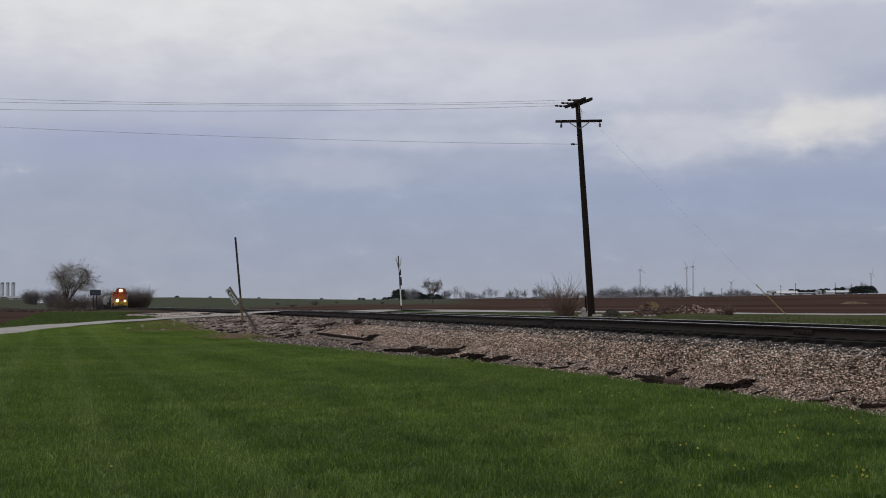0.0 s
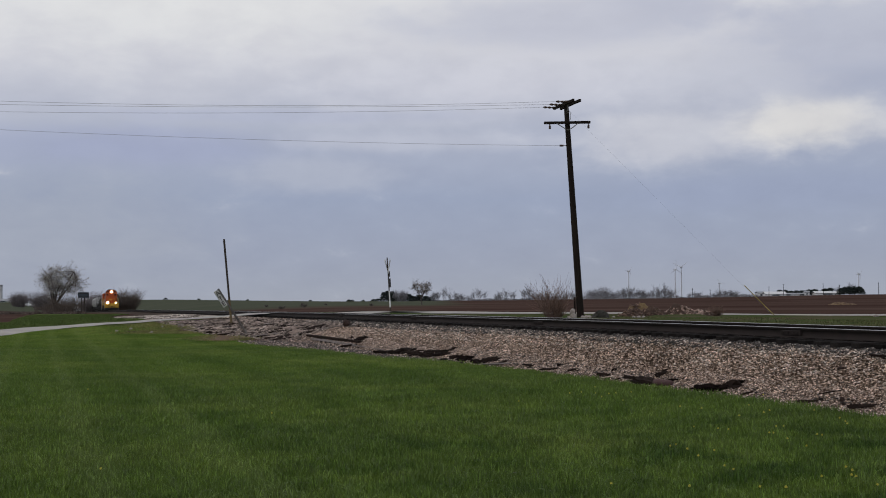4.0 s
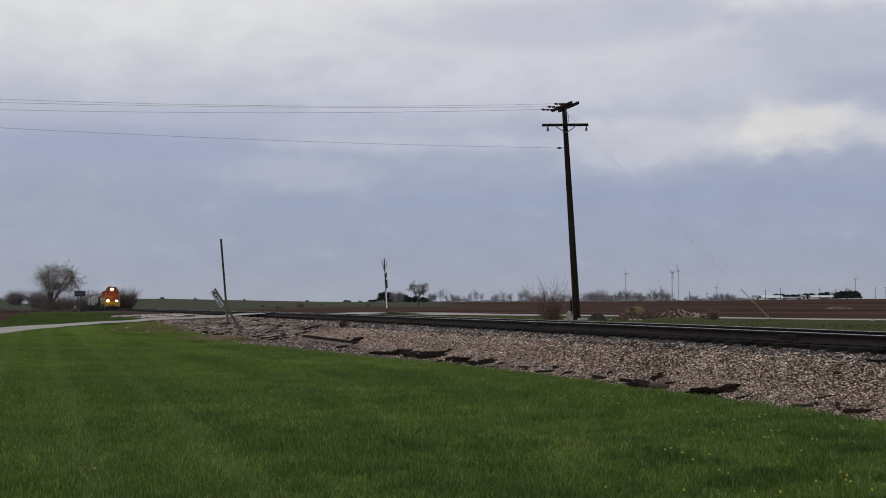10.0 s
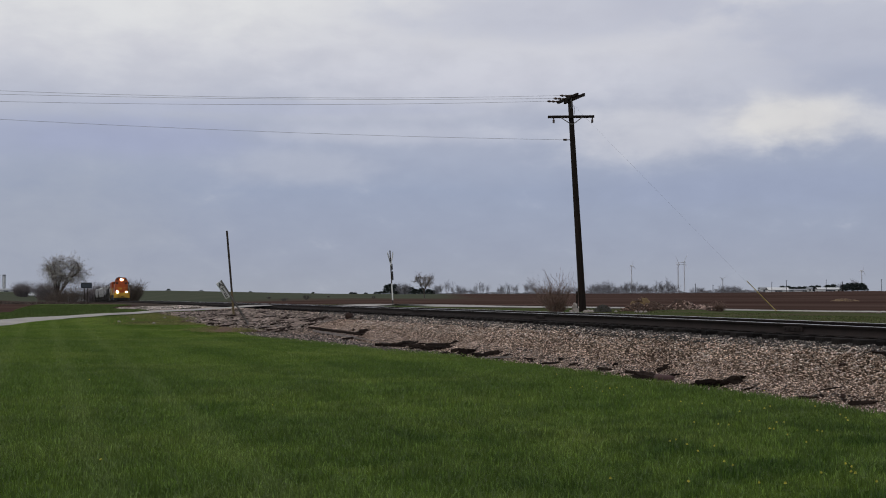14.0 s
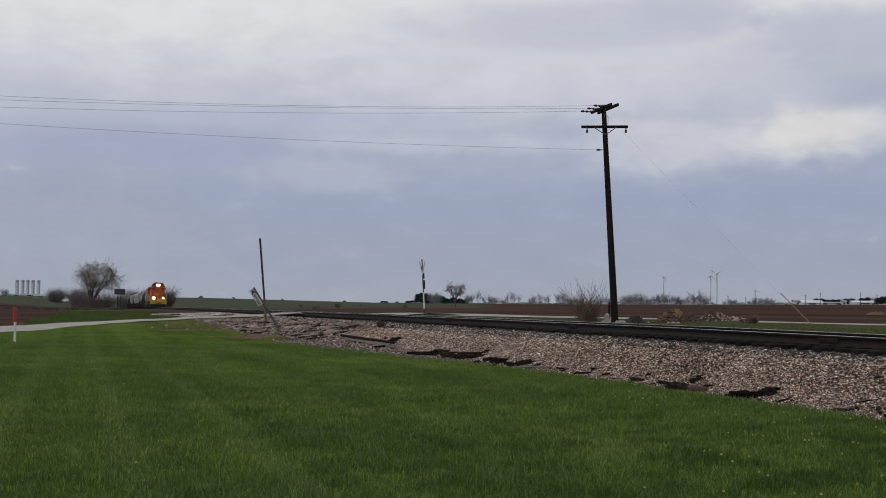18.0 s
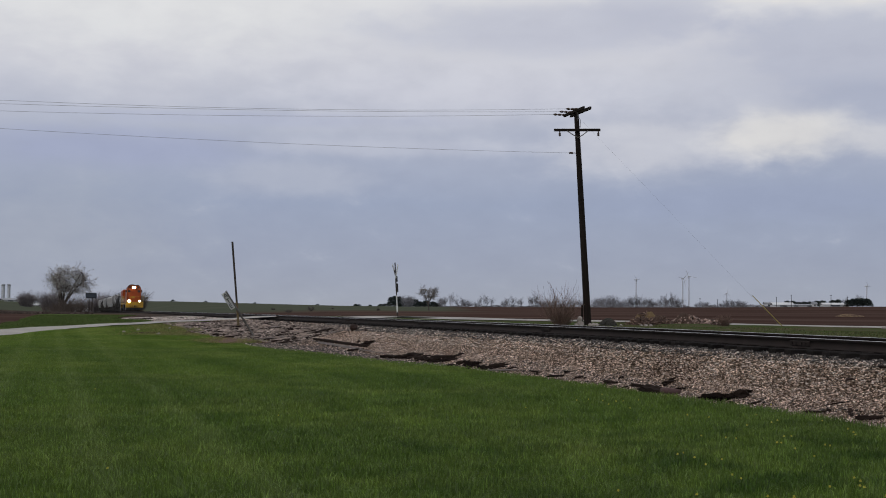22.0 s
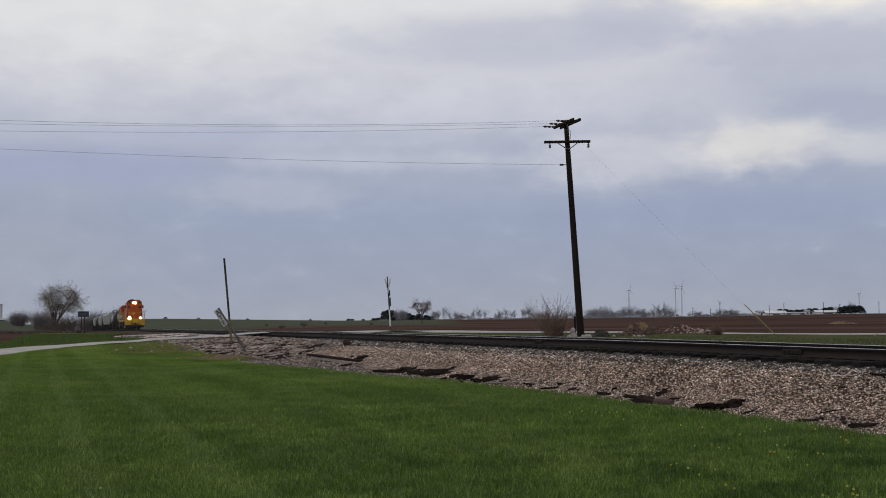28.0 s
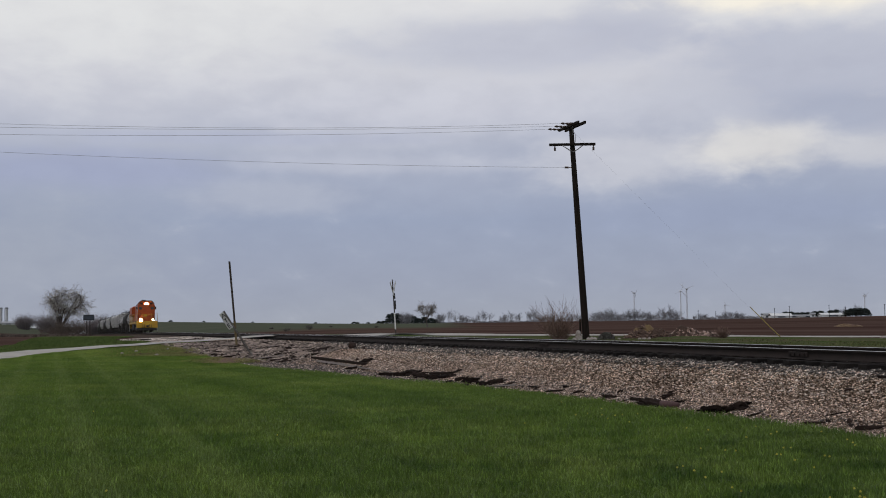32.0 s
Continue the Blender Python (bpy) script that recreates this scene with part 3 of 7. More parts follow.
def build_ground():
    ground_sheet()
    ys = np.arange(-25, 77.5, 0.5)
    left = lambda y: np.interp(y, [50, 60, 66, 70, 73, 75, 77.5], [-70, -40, -26, -24, -22, -19.5, -14.5])
    right = lambda y: np.maximum(np.where(y < 62, lawn_right(y), lawn_right(62) - (y - 62) * 0.25), left(y) + 0.1)
    tagged(row_patch("lawn", ys, left, right, M_LAWN, 0.0, 120), "mown green lawn in spring with yellow dandelions", "lawn", kind="structure")
    ys = np.arange(72, 172, 1.0)
    left = lambda y: -26.3 - 0.284 * (y - 75) + 0.25 * np.sin(y * 0.5)
    right = lambda y: np.maximum(np.interp(y, [72, 74, 76, 78, 90, 96], [-23, -20, -17, -17.5, -21, -24.5]) * (y < 96) + (rail_x(y) - toe(y) * NORM - 0.5) * (y >= 96), left(y) + 0.1)
    tagged(row_patch("grass_strip", ys, left, right, M_STRIP, 0.02, 40), "bright green grass strip between road and track", "grass", kind="structure")
    ys = np.arange(-10, 112, 1.0)
    left = lambda y: rail_x(y) + 4.4 + 0.3 * np.sin(y)
    lane = spline(LANE_LINE, 0.5)[::-1]
    lane_x = lambda y: np.interp(y, lane[:, 1], lane[:, 0])
    right = lambda y: np.where(y < 62, 45 + 0 * y, np.maximum(np.interp(y, [62, 66, 75, 86, 100], [40, 30, 20.0, 6.0, -5.6]), left(y) + 0.05))
    tagged(row_patch("track_verge", ys, left, right, M_VERGE, 0.015, 40), "rough patchy green verge grass beside the track", "grass", kind="structure")
    tagged(ribbon("road", ROAD_LINE, 3.3, M_ROAD, 0.05, apron=lambda y: np.interp(y, [40, 58, 75], [1.8, 1.7, 0.0])), "pale grey chip-seal country road with worn edges", "road", kind="structure")
    tagged(ribbon("gravel_lane", LANE_LINE, 3.6, M_ROAD, 0.05, apron=lambda y: np.interp(y, [79, 86, 99], [0, 2.2, 4.5])), "pale gravel lane running beyond the railway track", "road", kind="structure")


M_STRIP = surf("roadside_turf", (0.075, 0.115, 0.032), (0.120, 0.138, 0.052), (0.050, 0.078, 0.024), 0.3, 4, 1.0, bump=0.9, depth=0.05, spec=0.0)
M_VERGE = surf("verge_grass", (0.056, 0.085, 0.026), (0.120, 0.092, 0.066), (0.034, 0.052, 0.018), 0.22, 9, 0.95, bump=0.9, depth=0.06, spec=0.0)
build_ground()


# ---- railway ----
def ballast_height(s, y):
    """Ballast surface at s beyond the near rail (negative: towards the lawn)."""
    top = rail_z(y) - 0.27 - 0.05 * smooth(-0.5, -0.75, s)
    tn = toe(y)
    xn, yn = rail_x(y) - tn / NORM, y - tn * LEAN / NORM
    base = land(xn, yn) - 0.02
    k = np.clip((-0.8 - s) / np.maximum(tn - 0.8, 0.1), 0, 1)
    near = top + (base - top) * (k ** 0.9)
    fbase = land(rail_x(y) + 4.6, y) - 0.02
    k2 = np.clip((s - FAR_RAIL - 0.95) / 2.1, 0, 1)
    far = top + (fbase - top) * k2
    return np.where(s < 0, near, far)


def build_ballast():
    ys = np.concatenate([np.arange(-12, 60, 0.35), np.arange(60, 160, 0.8), np.arange(160, 700, 6.0)])
    n_slope = 24
    rng = np.random.default_rng(5)
    sl = []
    for j in range(n_slope):
        k = j / (n_slope - 1)
        sl.append(("near", 1 - k))
    for v in (-0.6, 0.0, 0.75, 1.5, 2.1, 2.5, 3.0, 3.6, 4.5, 4.9):
        sl.append(("abs", v))
    out = np.zeros((len(ys), len(sl), 3))
    for j, (how, v) in enumerate(sl):
        s = -(0.62 + (toe(ys) - 0.62 + 0.25) * v) if how == "near" else np.full(len(ys), v)
        z = ballast_height(s, ys)
        z = z - (0.0 if how == "abs" else 0.022) + rng.normal(0, 0.006, len(ys))
        if how == "near" and v > 0.98:
            z = z - 0.06
        out[:, j] = np.stack([rail_x(ys) + s / NORM, ys + s * LEAN / NORM, z], -1)
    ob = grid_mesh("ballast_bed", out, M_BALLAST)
    # near-black strip along the rails: staining and painted-in shade together
    strip = np.zeros((len(ys), 7, 3))
    for j, v in enumerate((-0.62, -0.3, 0.1, 0.75, 1.4, 1.8, 2.1)):
        z = ballast_height(np.full(len(ys), v), ys) + 0.012 + rng.normal(0, 0.012, len(ys))
        strip[:, j] = np.stack([rail_x(ys) + v / NORM, ys + v * LEAN / NORM, z], -1)
    tagged(grid_mesh("stained_shaded_bed", strip, M_STAINSHADE), "black stained ballast between the rails, track shade in its colour", "ballast", kind="structure")
    tagged(ob, "brown ballast embankment under the track, coloured dark as shaded stone gaps", "ballast", kind="structure")


def stones(name, seed, bands, material, label, sizes, outer=None):
    """Loose crushed stone over the near slope and shoulders; bands of (y0, y1, stones to the square metre, nearest s, farthest share)."""
    rng = np.random.default_rng(seed)
    ys, ss = [], []
    for y0, y1, dens, s0, far in bands:
        rim = outer or toe
        span = float(rim((y0 + y1) / 2)) * far - s0
        n = int((y1 - y0) * NORM * span * dens)
        y = rng.uniform(y0, y1, n)
        ys.append(y)
        ss.append(-(s0 + (rim(y) * far - s0 + 0.12) * rng.uniform(0, 1, n)))
    y, s = np.concatenate(ys), np.concatenate(ss)
    z = ballast_height(s, y)
    size = rng.uniform(*sizes, len(y)) * np.interp(y, [15, 40, 90], [1.0, 1.25, 1.9])
    centre = np.stack([rail_x(y) + s / NORM, y + s * LEAN / NORM, z + size * 0.25], -1)
    octa = np.array([(1, 0, 0), (-1, 0, 0), (0, 1, 0), (0, -1, 0), (0, 0, 1), (0, 0, -1)], float)
    v = octa[None] * np.array((1.75, 0.95, 0.8)) * rng.uniform(0.5, 1.5, (len(y), 6, 1)) + rng.normal(0, 0.32, (len(y), 6, 3))
    a = rng.uniform(0, 2 * math.pi, len(y))
    ca, sa = np.cos(a)[:, None], np.sin(a)[:, None]
    v = np.stack([v[..., 0] * ca - v[..., 1] * sa, v[..., 0] * sa + v[..., 1] * ca, v[..., 2] * 0.8], -1)
    v = centre[:, None] + v * size[:, None, None]
    f = np.array([(0, 2, 4), (2, 1, 4), (1, 3, 4), (3, 0, 4), (2, 0, 5), (1, 2, 5), (3, 1, 5), (0, 3, 5)])
    faces = (np.arange(len(y)) * 6)[:, None, None] + f[None]
    ob = quick_mesh(name, v.reshape(-1, 3), faces.ravel(), 3, material)
    tagged(ob, label, "stones", kind="stuff")


def rail_mesh(s, y0, y1, step, profile):
    ys = np.append(np.arange(y0, y1, step), y1)
    n = len(profile)
    pts = np.zeros((len(ys), n + 1, 3))
    for j in range(n + 1):
        w, h = profile[j % n]
        ss = s + w
        pts[:, j] = np.stack([rail_x(ys) + ss / NORM, ys + ss * LEAN / NORM, rail_z(ys) + h], -1)
    return pts


def build_track():
    track = thing("railway_track", Matrix(), "single railway track of dark rusty rails on wooden ties", "railway track", kind="structure")
    section = [(-0.036, -0.002), (0.036, -0.002), (0.036, -0.036), (0.009, -0.048), (0.009, -0.142), (0.07, -0.16), (0.07, -0.172), (-0.07, -0.172), (-0.07, -0.16), (-0.009, -0.142), (-0.009, -0.048), (-0.036, -0.036)]
    for s in (0.0, FAR_RAIL):
        ob = grid_mesh("rail", rail_mesh(s, -12, 700, 2.0, section), M_RAIL, False)
        ob.parent = track
        head = grid_mesh("running_surface", rail_mesh(s, -12, 700, 2.0, [(-0.032, -0.002), (-0.028, 0.002), (0.028, 0.002), (0.032, -0.002)])[:, :4], M_RAILTOP, False)
        head.parent = ob
        head["label"] = "polished bright running surface"
    yaw = math.degrees(math.atan2(LEAN, 1))
    bm = bmesh.new()
    box(bm, (0, 0, -0.09), (2.6, 0.23, 0.18), bevel=0.012)
    first = part("tie", bm, M_TIE, track)
    rng = random.Random(4)
    ys = [-11 + 0.54 / NORM * k for k in range(1330)]
    near = ys[45:345]
    for i, y in enumerate(near):
        ob = first if i == 0 else new("tie", first.data)
        ob.parent = track
        x, yy, z = track_point(y, FAR_RAIL / 2 + rng.uniform(-0.05, 0.05), -0.176)
        ob.matrix_basis = pose(x, yy, z + rng.uniform(-0.008, 0.0), 0, 0, yaw + rng.uniform(-1.2, 1.2))
    bm = bmesh.new()
    for y in ys[:45] + ys[345:]:
        x, yy, z = track_point(y, FAR_RAIL / 2, -0.176)
        box(bm, (0, 0, -0.09), (2.6, 0.23, 0.18), pose(x, yy, z, 0, 0, yaw))
    tagged(part("distant_ties", bm, M_TIE, track, "dark wooden ties"), kind="stuff")
    # tie plates and joint bars on the near rail
    bm = bmesh.new()
    box(bm, (0, 0, 0.006), (0.36, 0.19, 0.012))
    plate = part("tie_plate", bm, M_RAIL, track)
    for i, y in enumerate(near[:110]):
        ob = plate if i == 0 else new("tie_plate", plate.data)
        ob.parent = track
        x, yy, z = track_point(y, 0.0, -0.182)
        ob.matrix_basis = pose(x, yy, z, 0, 0, yaw)
    bm = bmesh.new()
    box(bm, (0, 0, 0), (0.03, 0.62, 0.09), bevel=0.008)
    for k in (-0.22, -0.08, 0.08, 0.22):
        box(bm, (-0.022, k, 0), (0.03, 0.035, 0.035))
    bar = part("joint_bar", bm, M_RAIL, track, "bolted rusty joint bar")
    for i, (y, s) in enumerate([(22.6, 0.0), (24.7, FAR_RAIL), (34.4, 0.0), (46.3, 0.0), (58, 0.0)]):
        ob = bar if i == 0 else new("joint_bar", bar.data)
        ob.parent = track
        x, yy, z = track_point(y, s - 0.028, -0.092)
        ob.matrix_basis = pose(x, yy, z, 0, 0, math.degrees(math.atan(LEAN)))


build_ballast()
# bands of the slope: from y, to y, stones to the square metre, nearest s, farthest share
stones("ballast_stones", 11, ((13, 24, 3000, 0.62, 1.0), (24, 36, 1800, 0.62, 1.0), (36, 56, 800, 0.62, 1.0), (56, 90, 130, 0.62, 1.0)), M_STONE, "loose brown crushed ballast stones", (0.007, 0.0165))
stones("shoulder_stones", 12, ((13, 24, 1900, 0.62, 0.40), (24, 36, 1150, 0.62, 0.36), (36, 60, 560, 0.62, 0.33), (13, 24, 1100, 0.40, 0.36), (24, 36, 700, 0.40, 0.33), (36, 60, 360, 0.40, 0.3)), M_PALESTONE, "loose pale grey crushed stones along the ballast shoulder", (0.008, 0.019))
stones("stray_stones", 16, ((13, 24, 330, 0.8, 0.6), (24, 50, 180, 0.8, 0.52), (13, 24, 130, 0.9, 1.0), (24, 50, 60, 0.9, 1.0), (13, 40, 70, 0.12, 0.28), (40, 60, 40, 0.12, 0.28), (56, 86, 28, 0.7, 1.0), (86, 125, 60, 0.7, 1.0)), M_PALESTONE, "single pale stones strewn over the ballast slope", (0.010, 0.020))
stones("toe_stones", 15, ((13, 24, 2300, 1.5, 1.02), (24, 36, 1500, 1.65, 1.02), (36, 56, 700, 1.9, 1.02), (13, 24, 1000, 1.25, 1.0), (24, 36, 600, 1.35, 1.0), (36, 56, 300, 1.5, 1.0)), M_PINKSTONE, "fine pinkish stone chips at the ballast foot", (0.006, 0.0135))
stones("spilled_stones", 17, ((13, 24, 1300, 1.85, 1.04), (24, 34, 700, 1.8, 1.04), (34, 40, 420, 2.35, 1.04), (40, 46, 300, 2.6, 1.04), (46, 54, 220, 2.8, 1.02)), M_PINKSTONE, "stone chips spilled thinly on bare soil along the lawn", (0.009, 0.02), sward_edge)
stones("spilled_dark_stones", 18, ((13, 34, 300, 1.7, 1.04), (34, 42, 240, 2.35, 1.04), (42, 54, 150, 2.6, 1.02)), M_DARKSTONE, "dark stones and wood crumbs spilled along the lawn", (0.010, 0.024), sward_edge)
stones("fouled_stones", 13, ((13, 30, 700, 0.2, 0.37), (30, 60, 330, 0.2, 0.34)), M_DARKSTONE, "black stained stones between the tie ends, tie shade in their colour", (0.014, 0.03))
stones("rubble_stones", 14, ((53, 76, 110, 0.9, 1.0),), M_GREYSTONE, "grey-brown broken stone rubble", (0.022, 0.045))
build_track()


# ---- sky ----
def build_sky():
    az = np.radians(np.linspace(-85, 85, 69))
    el = np.radians(np.linspace(-2.5, 62, 40))
    ee, aa = np.meshgrid(el, az, indexing="ij")
    r = 4750.0
    pts = np.stack([r * np.cos(ee) * np.sin(aa), r * np.cos(ee) * np.cos(aa), r * np.sin(ee)], -1)
    return tagged(grid_mesh("sky_backdrop", pts, M_CLOUD), "layered blue-grey overcast sky with brighter breaks", "sky", kind="structure")


SKY = build_sky()

M_PORCELAIN = surf("insulator_glaze", (0.06, 0.035, 0.025), (0.09, 0.055, 0.04), None, 4, 40, 0.25, 0, 0.0)
M_WIRE = surf("line_wire", (0.30, 0.29, 0.28), (0.24, 0.23, 0.22), None, 4, 40, 0.7, 0.0, 0.0)
M_GUARD = surf("yellow_guy_guard", (0.50, 0.385, 0.115), (0.42, 0.32, 0.10), (0.30, 0.23, 0.085), 3, 30, 0.6, 0, 0.1)
M_GALV = surf("galvanised_steel", (0.33, 0.33, 0.34), (0.24, 0.23, 0.22), (0.4, 0.4, 0.41), 3, 40, 0.5, 0.7, 0.1, 0.003)
M_DARKSTEEL = surf("dull_dark_steel", (0.19, 0.18, 0.165), (0.10, 0.088, 0.078), (0.24, 0.23, 0.215), 3, 40, 0.6, 0.3, 0.1, 0.003)
M_OCHRE = surf("ochre_stained_steel", (0.15, 0.108, 0.052), (0.095, 0.064, 0.036), (0.19, 0.145, 0.075), 3, 30, 0.8, 0, 0.3, 0.004)
M_POSTWOOD = surf("weathered_post_wood", (0.040, 0.031, 0.026), (0.026, 0.020, 0.017), (0.075, 0.06, 0.05), 2, 30, 0.9, 0, 0.5, 0.006, stretch=(6, 6, 0.6))
M_WHITE = surf("weathered_white_paint", (0.66, 0.66, 0.63), (0.5, 0.49, 0.45), (0.74, 0.74, 0.72), 2, 25, 0.7, 0, 0.1, 0.003)
M_BLACK = surf("black_sign_paint", (0.02, 0.02, 0.022), (0.035, 0.034, 0.033), None, 4, 30, 0.6, 0, 0.0)
M_RUST = surf("flaking_rust", (0.085, 0.045, 0.030), (0.13, 0.070, 0.042), (0.05, 0.03, 0.024), 3, 30, 0.85, 0.2, 0.4, 0.004)
M_RED = surf("red_marker_paint", (0.42, 0.045, 0.035), (0.33, 0.04, 0.03), None, 3, 30, 0.55, 0, 0.05)
M_DARKPANEL = surf("unlit_panel_back", (0.055, 0.068, 0.085), (0.04, 0.048, 0.06), None, 1, 20, 0.7, 0, 0.1)


# ---- utility pole and its lines ----
POLE_FOOT, POLE_TOP = Vector((6.73, 64, 0.62)), Vector((6.115, 64, 11.40))


def pole_at(f):
    return POLE_FOOT.lerp(POLE_TOP, f)


def build_pole():
    pole = thing("utility_pole", Matrix.Translation(POLE_FOOT), "tall dark leaning wooden utility pole with two crossarms", "utility pole")
    axis = POLE_TOP - POLE_FOOT
    bm = bmesh.new()
    tube(bm, [axis * f for f in (-0.05, 0.0, 0.25, 0.5, 0.75, 1.0)], [0.185, 0.18, 0.165, 0.15, 0.135, 0.115], 14)
    part("shaft", bm, M_POLE, pole, smooth=True)
    # lower arm, square to the view, on a pair of V braces
    mid = axis * 0.898
    a, b = Vector((5.01, 63.8, 10.28)) - POLE_FOOT, Vector((7.30, 63.8, 10.30)) - POLE_FOOT
    bm = bmesh.new()
    d = (b - a).normalized()
    box(bm, (0, 0, 0), ((b - a).length, 0.10, 0.13), Matrix.Translation((a + b) / 2) @ d.to_track_quat("X", "Z").to_matrix().to_4x4(), 0.012)
    part("crossarm", bm, M_POLE, pole)
    for end in (a.lerp(b, 0.28), a.lerp(b, 0.73)):
        bm = bmesh.new()
        foot = axis * 0.862 + Vector((0, -0.17, 0))
        tube(bm, [end + Vector((0, -0.07, -0.05)), end.lerp(foot, 0.55) + Vector((0, -0.12, -0.05)), foot], 0.024, 6)
        part("brace", bm, M_DARKSTEEL, pole)
    for f in (0.125, 0.955):
        p = a.lerp(b, f)
        bm = bmesh.new()
        tube(bm, [p + Vector((0, 0, -0.05)), p + Vector((0, 0, -0.14)), p + Vector((0, 0, -0.15)), p + Vector((0, 0, -0.30)), p + Vector((0, 0, -0.31))], [0.03, 0.03, 0.055, 0.055, 0.02], 8)
        part("insulator", bm, M_PORCELAIN, pole)
    # upper double arm runs away from the view
    a, b = Vector((5.80, 65.2, 11.19)) - POLE_FOOT, Vector((6.51, 62.5, 11.20)) - POLE_FOOT
    d = (b - a).normalized()
    side = Vector((d.y, -d.x, 0)).normalized()
    for k in (-1, 1):
        bm = bmesh.new()
        off = side * 0.17 * k
        box(bm, (0, 0, 0), ((b - a).length, 0.10, 0.14), Matrix.Translation((a + b) / 2 + off) @ d.to_track_quat("X", "Z").to_matrix().to_4x4(), 0.012)
        part("crossarm", bm, M_POLE, pole)
        bm = bmesh.new()
        tube(bm, [a.lerp(b, 0.5 + 0.22 * k) + off, axis * 0.93], 0.02, 6)
        part("brace", bm, M_GALV, pole)
    starts = []
    for f in (0.04, 0.38, 0.72):
        p = a.lerp(b, f) + Vector((-0.15, 0, 0.03))
        q = p + Vector((-0.62, -0.2, 0.0))
        bm = bmesh.new()
        pts, rad = [], []
        for k in range(13):
            pts.append(p.lerp(q, k / 12))
            rad.append(0.02 if k % 4 == 0 else (0.058 if k % 4 in (1, 2) else 0.045))
        tube(bm, pts, rad, 8)
        part("strain_insulator", bm, M_PORCELAIN, pole)
        starts.append(POLE_FOOT + q)
    spool = axis * 0.793 + Vector((-0.16, -0.05, 0))
    bm = bmesh.new()
    tube(bm, [spool + Vector((0.1, 0, 0)), spool + Vector((-0.1, 0, 0)), spool + Vector((-0.12, 0, 0)), spool + Vector((-0.3, -0.03, 0))], [0.02, 0.02, 0.05, 0.05], 8)
    part("spool_insulator", bm, M_PORCELAIN, pole)
    starts.append(POLE_FOOT + spool + Vector((-0.3, -0.03, 0)))
    bm = bmesh.new()
    tube(bm, [axis * 0.955 + Vector((0.14, 0, 0)), axis * 0.95 + Vector((0.2, 0, -0.1)), axis * 0.92 + Vector((0.16, -0.05, -0.1))], 0.012, 5)
    part("jumper_wire", bm, M_WIRE, pole)
    return starts


def sagging(p, q, sag, n=40):
    return [p.lerp(q, k / n) - Vector((0, 0, 4 * sag * (k / n) * (1 - k / n))) for k in range(n + 1)]


def build_lines(starts):
    for p, (*q, sag) in zip(starts, WIRE_ENDS):
        bm = bmesh.new()
        tube(bm, sagging(p, Vector(q), sag), 0.0062, 5)
        tagged(part("power_line", bm, M_WIRE), "thin grey overhead power line sagging from the pole", "power line", "overhead lines")
    top = pole_at(0.955) + Vector((0.13, 0, 0))
    foot = Vector((16.79, 66, 0.67))
    foot.z = float(land(foot.x, foot.y))
    guy = thing("guy_wire", Matrix.Translation(foot), "guy wire with yellow plastic guard anchored in grass", "guy wire")
    bm = bmesh.new()
    tube(bm, [Vector((0, 0, -0.1)), top - foot], 0.0022, 5)
    part("strand", bm, M_GALV, guy)
    bm = bmesh.new()
    d = (top - foot)
    tube(bm, [d * 0.005, d * 0.152], [0.022, 0.022], 8)
    part("guard", bm, M_GUARD, guy, "yellow plastic guard")
    bm = bmesh.new()
    tube(bm, [d * -0.02, d * 0.012], 0.018, 6)
    part("anchor_rod", bm, M_RUST, guy)


WIRE_ENDS = [(-29.98, 51, 9.54, 0.32), (-29.41, 50, 9.68, 0.25), (-29.12, 49.5, 9.94, 0.41), (-29.98, 51, 9.21, 0.26)]
build_lines(build_pole())
far_pole = thing("utility_pole", Matrix.Translation((-28.9, 50, float(land(-28.9, 50)))), "dark wooden utility pole carrying the line's far end", "utility pole")
bm = bmesh.new()
tube(bm, [(0, 0, -0.5), (0, 0, 5), (0, 0, 10.9)], [0.18, 0.15, 0.12], 12)
part("shaft", bm, M_POLE, far_pole, smooth=True)
bm = bmesh.new()
box(bm, (0, 0, 10.2), (0.1, 2.6, 0.13), bevel=0.01)
part("crossarm", bm, M_POLE, far_pole)


# ---- crossing signs and posts ----
def upright(d):
    """A frame whose z runs along d and whose y faces away from the lawn."""
    z = Vector(d).normalized()
    x = Vector((0, 1, 0)).cross(z).normalized()
    y = z.cross(x)
    return Matrix((x, y, z)).transposed().to_4x4()


def letter_mesh(letter, size, material, parent):
    """One raised letter in the built-in font, standing on its baseline."""
    curve = bpy.data.curves.new("letter", "FONT")
    curve.body, curve.size, curve.extrude, curve.offset = letter, size, 0.002, 0.004
    ob = new("letter", curve)
    me = bpy.data.meshes.new_from_object(ob)
    bpy.data.objects.remove(ob)
    me.materials.clear()
    me.materials.append(material)
    ob = new("letter", me)
    ob.parent = parent
    return ob


